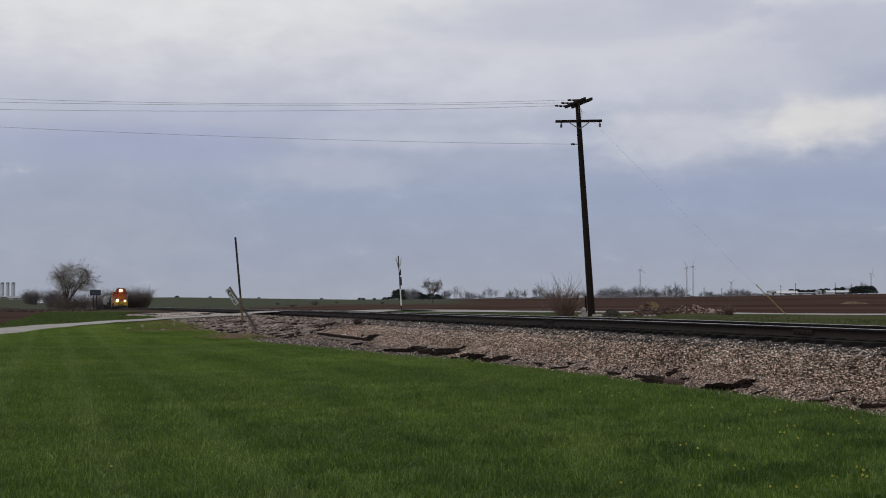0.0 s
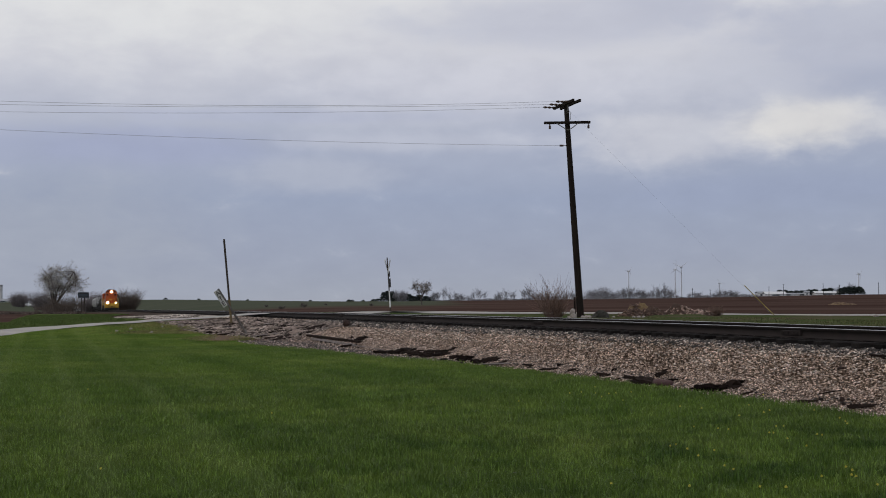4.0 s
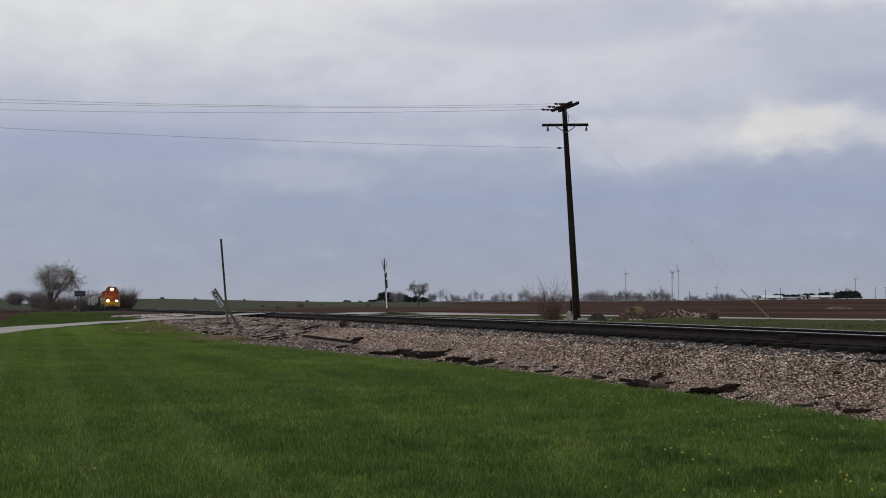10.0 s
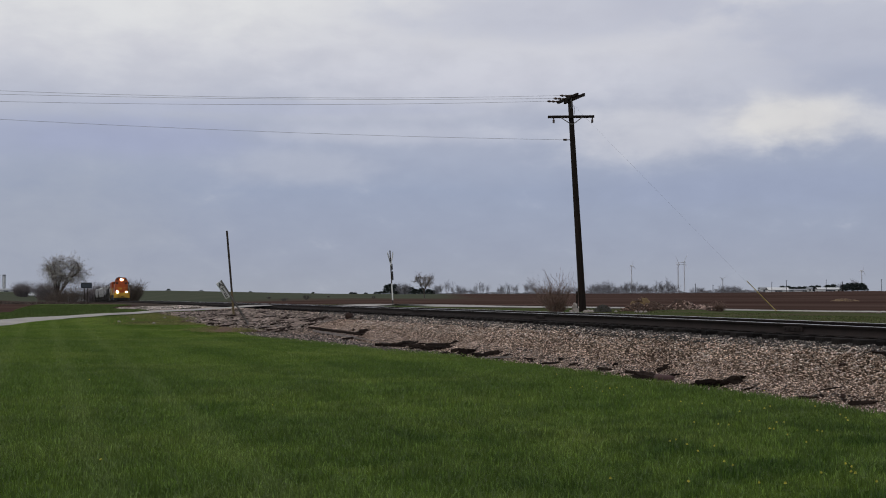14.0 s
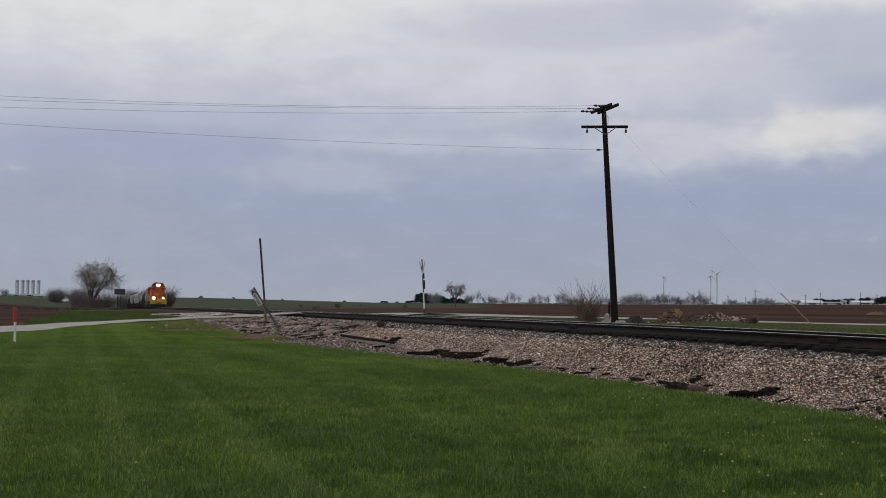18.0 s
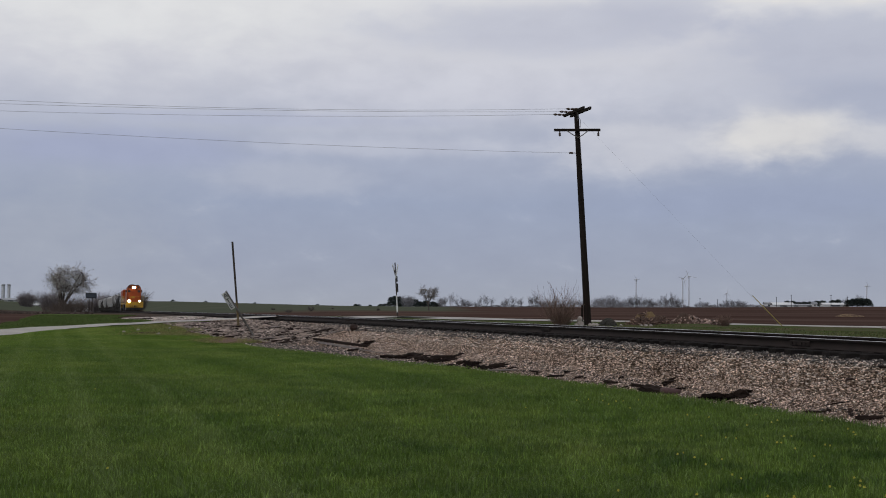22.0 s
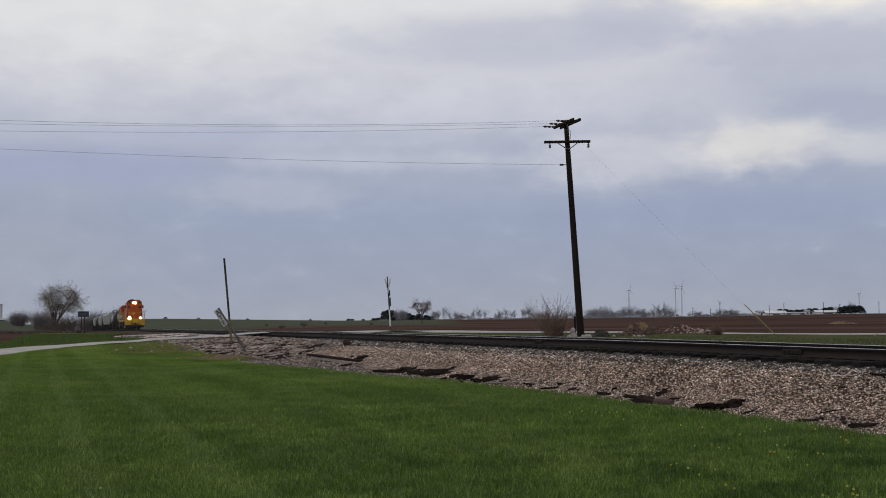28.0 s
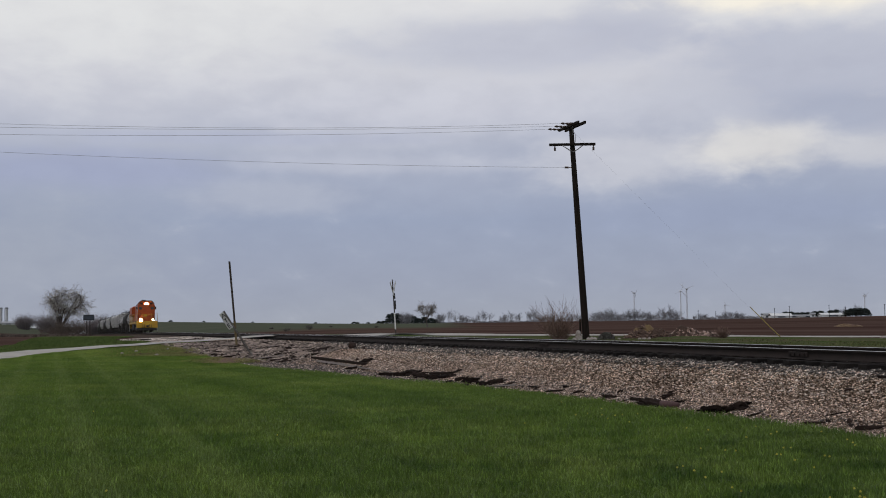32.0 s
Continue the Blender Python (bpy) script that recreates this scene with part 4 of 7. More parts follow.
def build_crossing():
    foot, top = Vector((-11.11, 68, 0.72)), Vector((-11.49, 68, 4.86))
    foot.z = float(land(foot.x, foot.y)) + 0.15
    post = thing("bare_sign_post", Matrix.Translation(foot), "tall leaning weathered post standing bare beside the crossing", "post")
    d = top - foot
    bm = bmesh.new()
    tube(bm, [d * -0.12, d * 0.28], [0.062, 0.06], 8)
    part("lower_post", bm, M_OCHRE, post, "rusty yellowish lower sleeve")
    bm = bmesh.new()
    box(bm, (0, 0, d.length * 0.63), (0.095, 0.095, d.length * 0.74), upright(d), 0.01)
    part("upper_post", bm, M_POSTWOOD, post)
    # the knocked-over sign
    foot, top = Vector((-8.65, 58, -0.05)), Vector((-9.89, 57, 2.15))
    sign = thing("leaning_crossing_sign", Matrix.Translation(foot), "knocked-over white crossing sign on a leaning steel post", "sign")
    d = top - foot
    q = upright(d)
    bm = bmesh.new()
    w = 0.045
    extrude_x(bm, [(-w, 0.02), (-w * 0.5, 0.02), (-w * 0.4, -0.03), (w * 0.4, -0.03), (w * 0.5, 0.02), (w, 0.02), (w, 0.028), (w * 0.3, 0.028), (w * 0.25, -0.02), (-w * 0.25, -0.02), (-w * 0.3, 0.028), (-w, 0.028)], -0.2, d.length)
    bmesh.ops.transform(bm, matrix=q @ Matrix(((0, 1, 0, 0), (0, 0, 1, 0), (1, 0, 0, 0), (0, 0, 0, 1))), verts=bm.verts)
    part("post", bm, M_DARKSTEEL, sign)
    L = d.length
    m = q @ pose(0, 0, 0, 0, 0, 14)
    flip = -1
    bm = bmesh.new()
    box(bm, (flip * 0.135, -0.045, L - 0.42), (0.21, 0.012, 0.84), m, 0.004)
    blade = part("blade", bm, M_WHITE, sign, "white painted sign blade")
    for letter, dz in (("A", 0.17), ("T", -0.09), ("E", -0.36)):
        ob = letter_mesh(letter, 0.30, M_BLACK, blade)
        ob.matrix_basis = m @ pose(flip * 0.135 - 0.085, -0.053, L - 0.42 + dz, 90, 0, 0)
    # crossbuck on the far side of the track, seen almost edge-on
    foot = Vector((-3.77, 92, 0.75))
    foot.z = float(land(foot.x, foot.y))
    top = Vector((-3.99, 92, 4.62))
    d = top - foot
    far = thing("railroad_crossbuck", Matrix.Translation(foot), "white railroad crossbuck turned edge-on, post leaning slightly", "sign")
    bm = bmesh.new()
    box(bm, (0, 0, d.length / 2 - 0.1), (0.08, 0.08, d.length + 0.2), upright(d), 0.01)
    part("post", bm, M_POSTWOOD, far)
    bm = bmesh.new()
    box(bm, (0, 0, d.length * 0.25), (0.09, 0.09, d.length * 0.3), upright(d), 0.01)
    part("post_paint", bm, M_WHITE, far, "white painted post section")
    lean = upright(d)
    for a, y in ((45, 0.075), (-45, -0.1)):
        bm = bmesh.new()
        box(bm, (0, y, 0), (1.35, 0.015, 0.23), lean @ pose(0, 0, d.length * 0.84, 0, 0, 79) @ pose(0, 0, 0, 0, a, 0), 0.004)
        part("blade", bm, M_WHITE, far)
    bm = bmesh.new()
    box(bm, (0, 0.08, d.length * 0.54), (0.7, 0.02, 0.62), lean @ pose(0, 0, 0, 0, 0, -78), 0.004)
    part("back_panel", bm, M_BLACK, far, "dark sign panel seen from the side")
    bm = bmesh.new()
    box(bm, (0, 0.08, d.length * 0.70), (0.5, 0.02, 0.4), lean @ pose(0, 0, 0, 0, 0, -78), 0.004)
    part("back_panel", bm, M_BLACK, far)
    # red and white marker by the road
    x, y = MARKER
    z = float(land(x, y))
    mark = thing("marker_post", Matrix.Translation((x, y, z)), "slim white marker post with a red top", "post")
    bm = bmesh.new()
    tube(bm, [(0, 0, -0.1), (0, 0, 0.72), (0, 0, 0.73)], [0.045, 0.045, 0.04], 10)
    part("white_post", bm, M_WHITE, mark)
    bm = bmesh.new()
    tube(bm, [(0, 0, 0.72), (-0.03, 0, 1.2), (-0.03, 0, 1.24)], [0.065, 0.065, 0.03], 10)
    part("red_sleeve", bm, M_RED, mark, "red plastic sleeve")


MARKER = (-16.5, 46.0)
build_crossing()


# ---- train ----
M_ORANGE = surf("orange_locomotive_paint", (0.46, 0.088, 0.016), (0.30, 0.058, 0.013), (0.20, 0.045, 0.013), 0.8, 20, 0.45, 0, 0.05, 0.003)
M_YELLOW = surf("yellow_locomotive_paint", (0.62, 0.36, 0.03), (0.36, 0.20, 0.025), (0.28, 0.17, 0.03), 0.9, 20, 0.5, 0, 0.05, 0.003)
M_UNDER = surf("grimy_underframe", (0.035, 0.032, 0.030), (0.055, 0.048, 0.042), (0.022, 0.020, 0.019), 2, 20, 0.8, 0.2, 0.3, 0.005)
M_TANKGREY = surf("grey_tank_paint", (0.46, 0.45, 0.44), (0.20, 0.19, 0.18), (0.54, 0.53, 0.52), 0.9, 12, 0.6, 0, 0.05, 0.003, stretch=(2, 2, 0.4))
M_TANKBLACK = surf("black_tank_paint", (0.022, 0.022, 0.023), (0.04, 0.038, 0.036), (0.015, 0.015, 0.015), 0.6, 12, 0.8, 0, 0.05, 0.003, stretch=(2, 2, 0.4), spec=0.1)
M_HOPPER = surf("pale_hopper_paint", (0.46, 0.45, 0.435), (0.28, 0.27, 0.26), (0.20, 0.195, 0.185), 0.5, 10, 0.65, 0, 0.1, 0.004, stretch=(2, 2, 0.3))
M_WINDOW = surf("cab_window_glass", (0.015, 0.018, 0.02), (0.02, 0.022, 0.025), None, 2, 10, 0.08, 0, 0.0, spec=0.6)
M_LAMP = glow("headlight_lens", (1.0, 0.80, 0.45), 26.0)
M_LAMPDIM = glow("ditch_light_lens", (1.0, 0.80, 0.45), 22.0)
M_WHEEL = surf("wheel_steel", (0.06, 0.052, 0.047), (0.09, 0.075, 0.062), None, 4, 30, 0.6, 0.5, 0.1)


def wheelset(parent, x, r=0.5):
    bm = bmesh.new()
    for side in (-1, 1):
        lathe_x(bm, [(-0.07, r - 0.16), (-0.07, r + 0.028), (-0.04, r + 0.028), (-0.03, r), (0.07, r - 0.004), (0.07, r - 0.1)], 18, Matrix.Translation((0, side * 0.75, 0)) @ pose(0, 0, 0, 0, 0, 90 * side))
    lathe_x(bm, [(-0.75, 0.09), (0.75, 0.09)], 8, pose(0, 0, 0, 0, 0, 90))
    ob = part("wheelset", bm, M_WHEEL, parent)
    ob.matrix_basis = pose(x, 0, r)
    return ob


def truck(parent, x, base=2.7):
    for side in (-1, 1):
        bm = bmesh.new()
        extrude_x(bm, [(-0.08, 0.42), (0.08, 0.42), (0.08, 0.78), (-0.08, 0.78)], x - base / 2 - 0.45, x + base / 2 + 0.45)
        for k in (-1, 1):
            box(bm, (x + k * base / 2, 0.04 * side, 0.5), (0.42, 0.22, 0.36), bevel=0.03)
        for k in (-0.28, 0, 0.28):
            tube(bm, [(x + k, 0.0, 0.25), (x + k, 0.0, 0.72)], 0.09, 8)
        box(bm, (x, 0, 0.22), (1.1, 0.2, 0.1), bevel=0.02)
        bmesh.ops.translate(bm, vec=(0, side * 1.08, 0), verts=bm.verts)
        part("side_frame", bm, M_UNDER, parent)
    return [wheelset(parent, x + k * base / 2) for k in (-1, 1)]


def coupler(parent, x, way):
    bm = bmesh.new()
    box(bm, (x + way * 0.15, 0, 0.88), (0.6, 0.2, 0.24), bevel=0.03)
    box(bm, (x + way * 0.42, 0.05, 0.88), (0.22, 0.34, 0.3), bevel=0.05)
    part("coupler", bm, M_UNDER, parent)


def rails_of(parent, runs, r=0.02, material=None, name="handrail"):
    for pts in runs:
        bm = bmesh.new()
        tube(bm, pts, r, 6)
        part(name, bm, material or M_YELLOW, parent)


def build_locomotive():
    """A six-axle road locomotive, short hood first along +x; origin on the rails under its middle."""
    loco = thing("diesel_locomotive", Matrix(), "orange and yellow diesel locomotive with lit headlights hauling tank cars", "locomotive")
    bm = bmesh.new()
    box(bm, (-1.5, 0, 1.42), (20.2, 2.95, 0.34), bevel=0.04)
    part("frame", bm, M_YELLOW, loco, "yellow frame sill")
    bm = bmesh.new()
    box(bm, (-1.5, 0, 1.61), (20.0, 3.05, 0.05))
    part("walkway", bm, M_UNDER, loco)
    # long hood
    bm = bmesh.new()
    extrude_x(bm, [(-1.02, 1.63), (1.02, 1.63), (1.02, 3.85), (0.72, 4.08), (-0.72, 4.08), (-1.02, 3.85)], -10.7, 4.7)
    hood = part("long_hood", bm, M_ORANGE, loco)
    for k in range(12):
        for side in (-1, 1):
            bm = bmesh.new()
            box(bm, (-9.8 + k * 1.08, side * 1.03, 2.55), (0.92, 0.03, 1.5), bevel=0.01)
            part("hood_door", bm, M_ORANGE, hood)
    bm = bmesh.new()
    extrude_x(bm, [(-1.1, 2.4), (1.1, 2.4), (1.48, 2.75), (1.48, 3.75), (1.2, 4.0), (-1.2, 4.0), (-1.48, 3.75), (-1.48, 2.75)], -10.5, -4.2)
    part("radiator_section", bm, M_ORANGE, hood)
    for x in (-9.4, -7.7, -6.0):
        bm = bmesh.new()
        lathe_x(bm, [(0, 0.55), (0.18, 0.55), (0.2, 0.5)], 16, pose(x, 0, 4.2, 0, -90, 0))
        part("radiator_fan", bm, M_UNDER, loco)
    bm = bmesh.new()
    box(bm, (-0.6, 0, 4.32), (0.9, 0.35, 0.28), bevel=0.04)
    part("exhaust_stack", bm, M_UNDER, loco)
    bm = bmesh.new()
    box(bm, (1.9, 0, 4.28), (1.6, 1.2, 0.2), bevel=0.05)
    part("dynamic_brake_blister", bm, M_ORANGE, loco)
    # cab
    bm = bmesh.new()
    extrude_x(bm, [(-1.2, 1.63), (1.2, 1.63), (1.22, 3.8), (1.1, 4.25), (0.72, 4.56), (-0.72, 4.56), (-1.1, 4.25), (-1.22, 3.8)], 3.4, 5.75)
    cab = part("cab", bm, M_ORANGE, loco)
    bm = bmesh.new()
    extrude_x(bm, [(-1.17, 4.22), (-0.76, 4.64), (0.76, 4.64), (1.17, 4.22), (0.72, 4.57), (-0.72, 4.57)], 3.35, 5.85)
    part("cab_roof", bm, M_UNDER, cab, "dark sooty cab roof")
    for y, w in ((-0.84, 0.42), (0.84, 0.42)):
        bm = bmesh.new()
        box(bm, (5.755, y, 3.52), (0.03, w, 0.36), bevel=0.01)
        part("window", bm, M_WINDOW, cab)
    for side in (-1, 1):
        for x in (4.1, 5.0):
            bm = bmesh.new()
            box(bm, (x, side * 1.217, 3.4), (0.72, 0.03, 0.6), bevel=0.01)
            part("window", bm, M_WINDOW, cab)
        bm = bmesh.new()
        box(bm, (5.72, side * 0.66, 4.2), (0.16, 0.4, 0.2), bevel=0.02)
        part("number_board", bm, M_BLACK, cab)
        bm = bmesh.new()
        box(bm, (5.25, side * 1.34, 3.55), (0.06, 0.2, 0.42), bevel=0.01)
        part("mirror", bm, M_UNDER, cab)
    bm = bmesh.new()
    box(bm, (5.78, 0, 4.16), (0.18, 0.5, 0.34), bevel=0.04)
    part("headlight_housing", bm, M_UNDER, cab)
    for y in (-0.12, 0.12):
        bm = bmesh.new()
        lathe_x(bm, [(5.86, 0.17), (5.9, 0.17), (5.92, 0.11)], 16, Matrix.Translation((0, y, 4.16)))
        part("headlight", bm, M_LAMP, cab, "lit warm white headlight")
    cab.matrix_basis = pose(1.3, 0, 0)
    # short hood
    bm = bmesh.new()
    extrude_x(bm, [(-0.95, 1.63), (0.95, 1.63), (0.95, 2.75), (0.75, 2.98), (-0.75, 2.98), (-0.95, 2.75)], 7.05, 8.0)
    nose = part("short_hood", bm, M_ORANGE, loco)
    bm = bmesh.new()
    box(bm, (8.02, 0.45, 2.2), (0.04, 0.62, 1.05), bevel=0.02)
    part("nose_door", bm, M_ORANGE, nose)
    bm = bmesh.new()
    box(bm, (8.02, -0.2, 2.45), (0.03, 0.5, 0.32))
    part("emblem_plate", bm, M_YELLOW, nose, "plain yellow emblem patch")
    # ends
    for way in (-1, 1):
        x = 8.6 if way > 0 else -11.6
        bm = bmesh.new()
        box(bm, (x, 0, 1.15), (0.14, 3.0, 1.0), bevel=0.04)
        part("end_plate", bm, M_YELLOW, loco)
        bm = bmesh.new()
        extrude_x(bm, [(-1.45, 0.32), (1.45, 0.32), (1.2, 0.62), (-1.2, 0.62)], x + way * 0.02, x + way * 0.26)
        part("snow_plough", bm, M_UNDER, loco, "black snow plough")
        coupler(loco, x, way)
        for side in (-1, 1):
            bm = bmesh.new()
            box(bm, (x - way * 0.62, side * 1.5, 1.35), (0.5, 0.05, 2.3), bevel=0.01)
            part("step_guard", bm, M_HOPPER, loco, "pale corner step guard")
            for k in range(4):
                bm = bmesh.new()
                box(bm, (x - way * 0.35, side * 1.38, 0.5 + 0.3 * k), (0.5, 0.34, 0.05), bevel=0.01)
                part("step", bm, M_UNDER, loco)
            rails_of(loco, [[(x, side * 1.45, 1.2), (x, side * 1.45, 2.75), (x - way * 0.7, side * 1.45, 2.75)],
                            [(x, side * 0.62, 1.6), (x, side * 0.62, 2.72)]])
        rails_of(loco, [[(x, -1.45, 2.7), (x, -0.4, 2.55), (x, 0.4, 2.55), (x, 1.45, 2.7)]])
        for k in (-0.6, -0.35, 0.35, 0.6):
            bm = bmesh.new()
            tube(bm, [(x + way * 0.08, k, 1.15), (x + way * 0.2, k, 0.8), (x + way * 0.16, k, 0.5)], 0.035, 6)
            part("air_hose", bm, M_UNDER, loco)
    for side in (-1, 1):
        rails_of(loco, [[(-11.2, side * 1.45, 2.7), (3.2, side * 1.45, 2.7)]])
        for x in (-10.8, -9.2, -7.6, -5.9, -4.2, -2.5, -0.8, 0.9, 2.6):
            rails_of(loco, [[(x, side * 1.45, 1.6), (x, side * 1.45, 2.7)]], name="handrail_post")
    for y in (-0.86, 0.86):
        bm = bmesh.new()
        box(bm, (8.68, y, 1.78), (0.16, 0.32, 0.32), bevel=0.03)
        part("ditch_light_box", bm, M_UNDER, loco)
        bm = bmesh.new()
        # the lens at y < 0 is oversize, its glare put into the shape
        r = 0.23 if y < 0 else 0.15
        lathe_x(bm, [(8.76, r), (8.79, r), (8.81, r * 0.55)], 16, Matrix.Translation((0, y, 1.78)))
        part("ditch_light", bm, M_LAMPDIM, loco, "lit warm white ditch light")
    bm = bmesh.new()
    extrude_x(bm, [(-1.3, 0.45), (1.3, 0.45), (1.42, 0.7), (1.42, 1.22), (-1.42, 1.22), (-1.42, 0.7)], -4.0, 1.0)
    part("fuel_tank", bm, M_UNDER, loco)
    bm = bmesh.new()
    for k in range(3):
        lathe_x(bm, [(5.6, 0.04), (6.05 + 0.1 * k, 0.10)], 8, Matrix.Translation((0, -0.5 + 0.18 * k, 4.66)))
    part("air_horn", bm, M_UNDER, loco)
    wheels = truck(loco, -7.9, 3.4) + [wheelset(loco, -7.9)] + truck(loco, 5.0, 3.4) + [wheelset(loco, 5.0)]
    return loco, wheels


def build_tank_car(name, paint, label, half=7.2, radius=1.3):
    car = thing(name, Matrix(), label, "railway car", "train cars")
    bm = bmesh.new()
    prof = [(-half + radius * 0.55 * (1 - math.cos(a)), radius * math.sin(a)) for a in (math.pi * k / 16 for k in range(1, 9))]
    lathe_x(bm, prof + [(-x, r) for x, r in reversed(prof)], 26, Matrix.Translation((0, 0, 2.3)))
    tank = part("tank", bm, paint, car, smooth=True)
    for x in (-6.1, -4.1, -2.0, 0.0, 2.0, 4.1, 6.1):
        bm = bmesh.new()
        lathe_x(bm, [(x - 0.13, radius + 0.002), (x - 0.11, radius + 0.025), (x + 0.11, radius + 0.025), (x + 0.13, radius + 0.002)], 26, Matrix.Translation((0, 0, 2.3)))
        part("weld_band", bm, M_UNDER, tank)
    bm = bmesh.new()
    lathe_x(bm, [(0, 0.5), (0.42, 0.5), (0.5, 0.4)], 16, pose(0, 0, 3.5, 0, -90, 0))
    part("manway", bm, paint, tank)
    bm = bmesh.new()
    box(bm, (0, 0, 3.66), (2.6, 1.9, 0.05))
    part("platform", bm, M_UNDER, car)
    rails_of(car, [[(sx * 1.3, sy * 0.95, 3.66), (sx * 1.3, sy * 0.95, 4.1)] for sx in (-1, 1) for sy in (-1, 1)] +
             [[(-1.3, sy * 0.95, 4.1), (1.3, sy * 0.95, 4.1)] for sy in (-1, 1)] + [[(sx * 1.3, -0.95, 4.1), (sx * 1.3, 0.95, 4.1)] for sx in (-1, 1)], 0.03, M_UNDER)
    for side in (-1, 1):
        bm = bmesh.new()
        for k in (-0.22, 0.22):
            tube(bm, [(k, side * 1.5, 0.9), (k, side * 1.5, 3.66)], 0.02, 5)
        for z in range(8):
            tube(bm, [(-0.22, side * 1.5, 1.1 + 0.33 * z), (0.22, side * 1.5, 1.1 + 0.33 * z)], 0.015, 5)
        part("ladder", bm, M_UNDER, car)
        for x in (-half + 0.7, half - 0.7):
            bm = bmesh.new()
            box(bm, (x, side * 0.95, 1.0), (2.0, 0.9, 0.3), bevel=0.03)
            part("stub_sill", bm, M_UNDER, car)
    for way in (-1, 1):
        bm = bmesh.new()
        box(bm, (way * (half - 1.2), 0, 1.35), (0.6, 2.6, 1.1), bevel=0.05)
        part("tank_saddle", bm, M_UNDER, car)
        coupler(car, way * (half + 0.45), way)
        rails_of(car, [[(way * (half + 0.35), -1.3, 1.1), (way * (half + 0.35), -1.3, 2.0), (way * (half + 0.35), 1.3, 2.0), (way * (half + 0.35), 1.3, 1.1)]], 0.025, M_UNDER)
    wheels = truck(car, -5.4, 1.75) + truck(car, 5.4, 1.75)
    return car, wheels


def build_hopper_car():
    car = thing("covered_hopper_car", Matrix(), "pale grey weathered covered hopper railway car", "railway car", "train cars")
    bm = bmesh.new()
    extrude_x(bm, [(-1.35, 1.2), (1.35, 1.2), (1.6, 1.9), (1.6, 3.3), (1.25, 3.75), (0.7, 3.9), (-0.7, 3.9), (-1.25, 3.75), (-1.6, 3.3), (-1.6, 1.9)], -7.4, 7.4)
    body = part("body", bm, M_HOPPER, car)
    for k in range(12):
        for side in (-1, 1):
            bm = bmesh.new()
            box(bm, (-7.0 + k * 1.27, side * 1.63, 2.6), (0.1, 0.06, 1.4), bevel=0.01)
            part("side_post", bm, M_HOPPER, body)
    for x in (-5, -1.7, 1.7, 5):
        bm = bmesh.new()
        a = [(-0.9, 1.25), (0.9, 1.25), (0.35, 0.45), (-0.35, 0.45)]
        extrude_x(bm, a, x - 0.8, x + 0.8)
        part("discharge_gate", bm, M_UNDER, car)
        bm = bmesh.new()
        lathe_x(bm, [(0, 0.4), (0.14, 0.4), (0.2, 0.32)], 14, pose(x, 0, 3.88, 0, -90, 0))
        part("roof_hatch", bm, M_HOPPER, body)
    for way in (-1, 1):
        coupler(car, way * 7.6, way)
        bm = bmesh.new()
        box(bm, (way * 7.5, 0, 1.05), (0.5, 2.9, 0.25), bevel=0.03)
        part("end_sill", bm, M_UNDER, car)
        rails_of(car, [[(way * 7.6, s * 1.4, 0.6), (way * 7.6, s * 1.4, 3.6)] for s in (-1, 1)], 0.03, M_UNDER, "ladder_rail")
    wheels = truck(car, -5.5, 1.75) + truck(car, 5.5, 1.75)
    return car, wheels


LOCO, LOCO_WHEELS = build_locomotive()
LOCO.scale = (1.07, 1.07, 1.07)
TANK_GREY, _ = build_tank_car("tank_car", M_TANKGREY, "grey cylindrical railway tank car with top platform")
TANK_BLACK, _ = build_tank_car("tank_car", M_TANKBLACK, "black cylindrical railway tank car with top platform")
HOPPER, _ = build_hopper_car()
KINDS = [(TANK_GREY, 8.1), (TANK_BLACK, 8.1), (HOPPER, 8.0)]
CARS, used = [], set()
for kind in (0, 1, 0, 2, 2, 1, 2, 0, 1, 2, 0, 1, 0, 2, 0, 1):
    car, half = KINDS[kind]
    CARS.append((copy_thing(car, Matrix()) if kind in used else car, half))
    used.add(kind)


# ---- woody plants ----
M_BARK = surf("grey_bark", (0.095, 0.080, 0.072), (0.065, 0.054, 0.048), (0.14, 0.12, 0.108), 3, 30, 0.95, 0, 0.4, 0.01)
M_TWIG = surf("bare_twigs", (0.25, 0.22, 0.20), (0.19, 0.165, 0.15), (0.30, 0.265, 0.24), 1, 10, 0.95, 0, 0.0, vary="ISLAND")
M_BROWNTWIG = surf("brown_bare_twigs", (0.13, 0.10, 0.082), (0.095, 0.073, 0.06), (0.16, 0.13, 0.105), 1, 10, 0.95, 0, 0.0, vary="ISLAND")
M_REDTWIG = surf("reddish_bare_stems", (0.17, 0.105, 0.08), (0.12, 0.075, 0.06), (0.22, 0.15, 0.115), 1, 12, 0.95, 0, 0.0, vary="ISLAND")
M_BLOSSOM = surf("pale_spring_buds", (0.42, 0.40, 0.35), (0.34, 0.33, 0.27), (0.52, 0.50, 0.46), 2, 10, 0.9, 0, 0.0, vary="ISLAND")
M_NEEDLE = surf("dark_evergreen_foliage", (0.030, 0.040, 0.036), (0.046, 0.056, 0.050), (0.022, 0.03, 0.028), 1, 8, 0.95, 0, 0.0, vary="ISLAND")
M_SHRUB = surf("grey_green_shrub", (0.105, 0.100, 0.086), (0.072, 0.068, 0.060), (0.14, 0.13, 0.11), 3, 16, 0.95, 0, 0.0, vary="ISLAND")
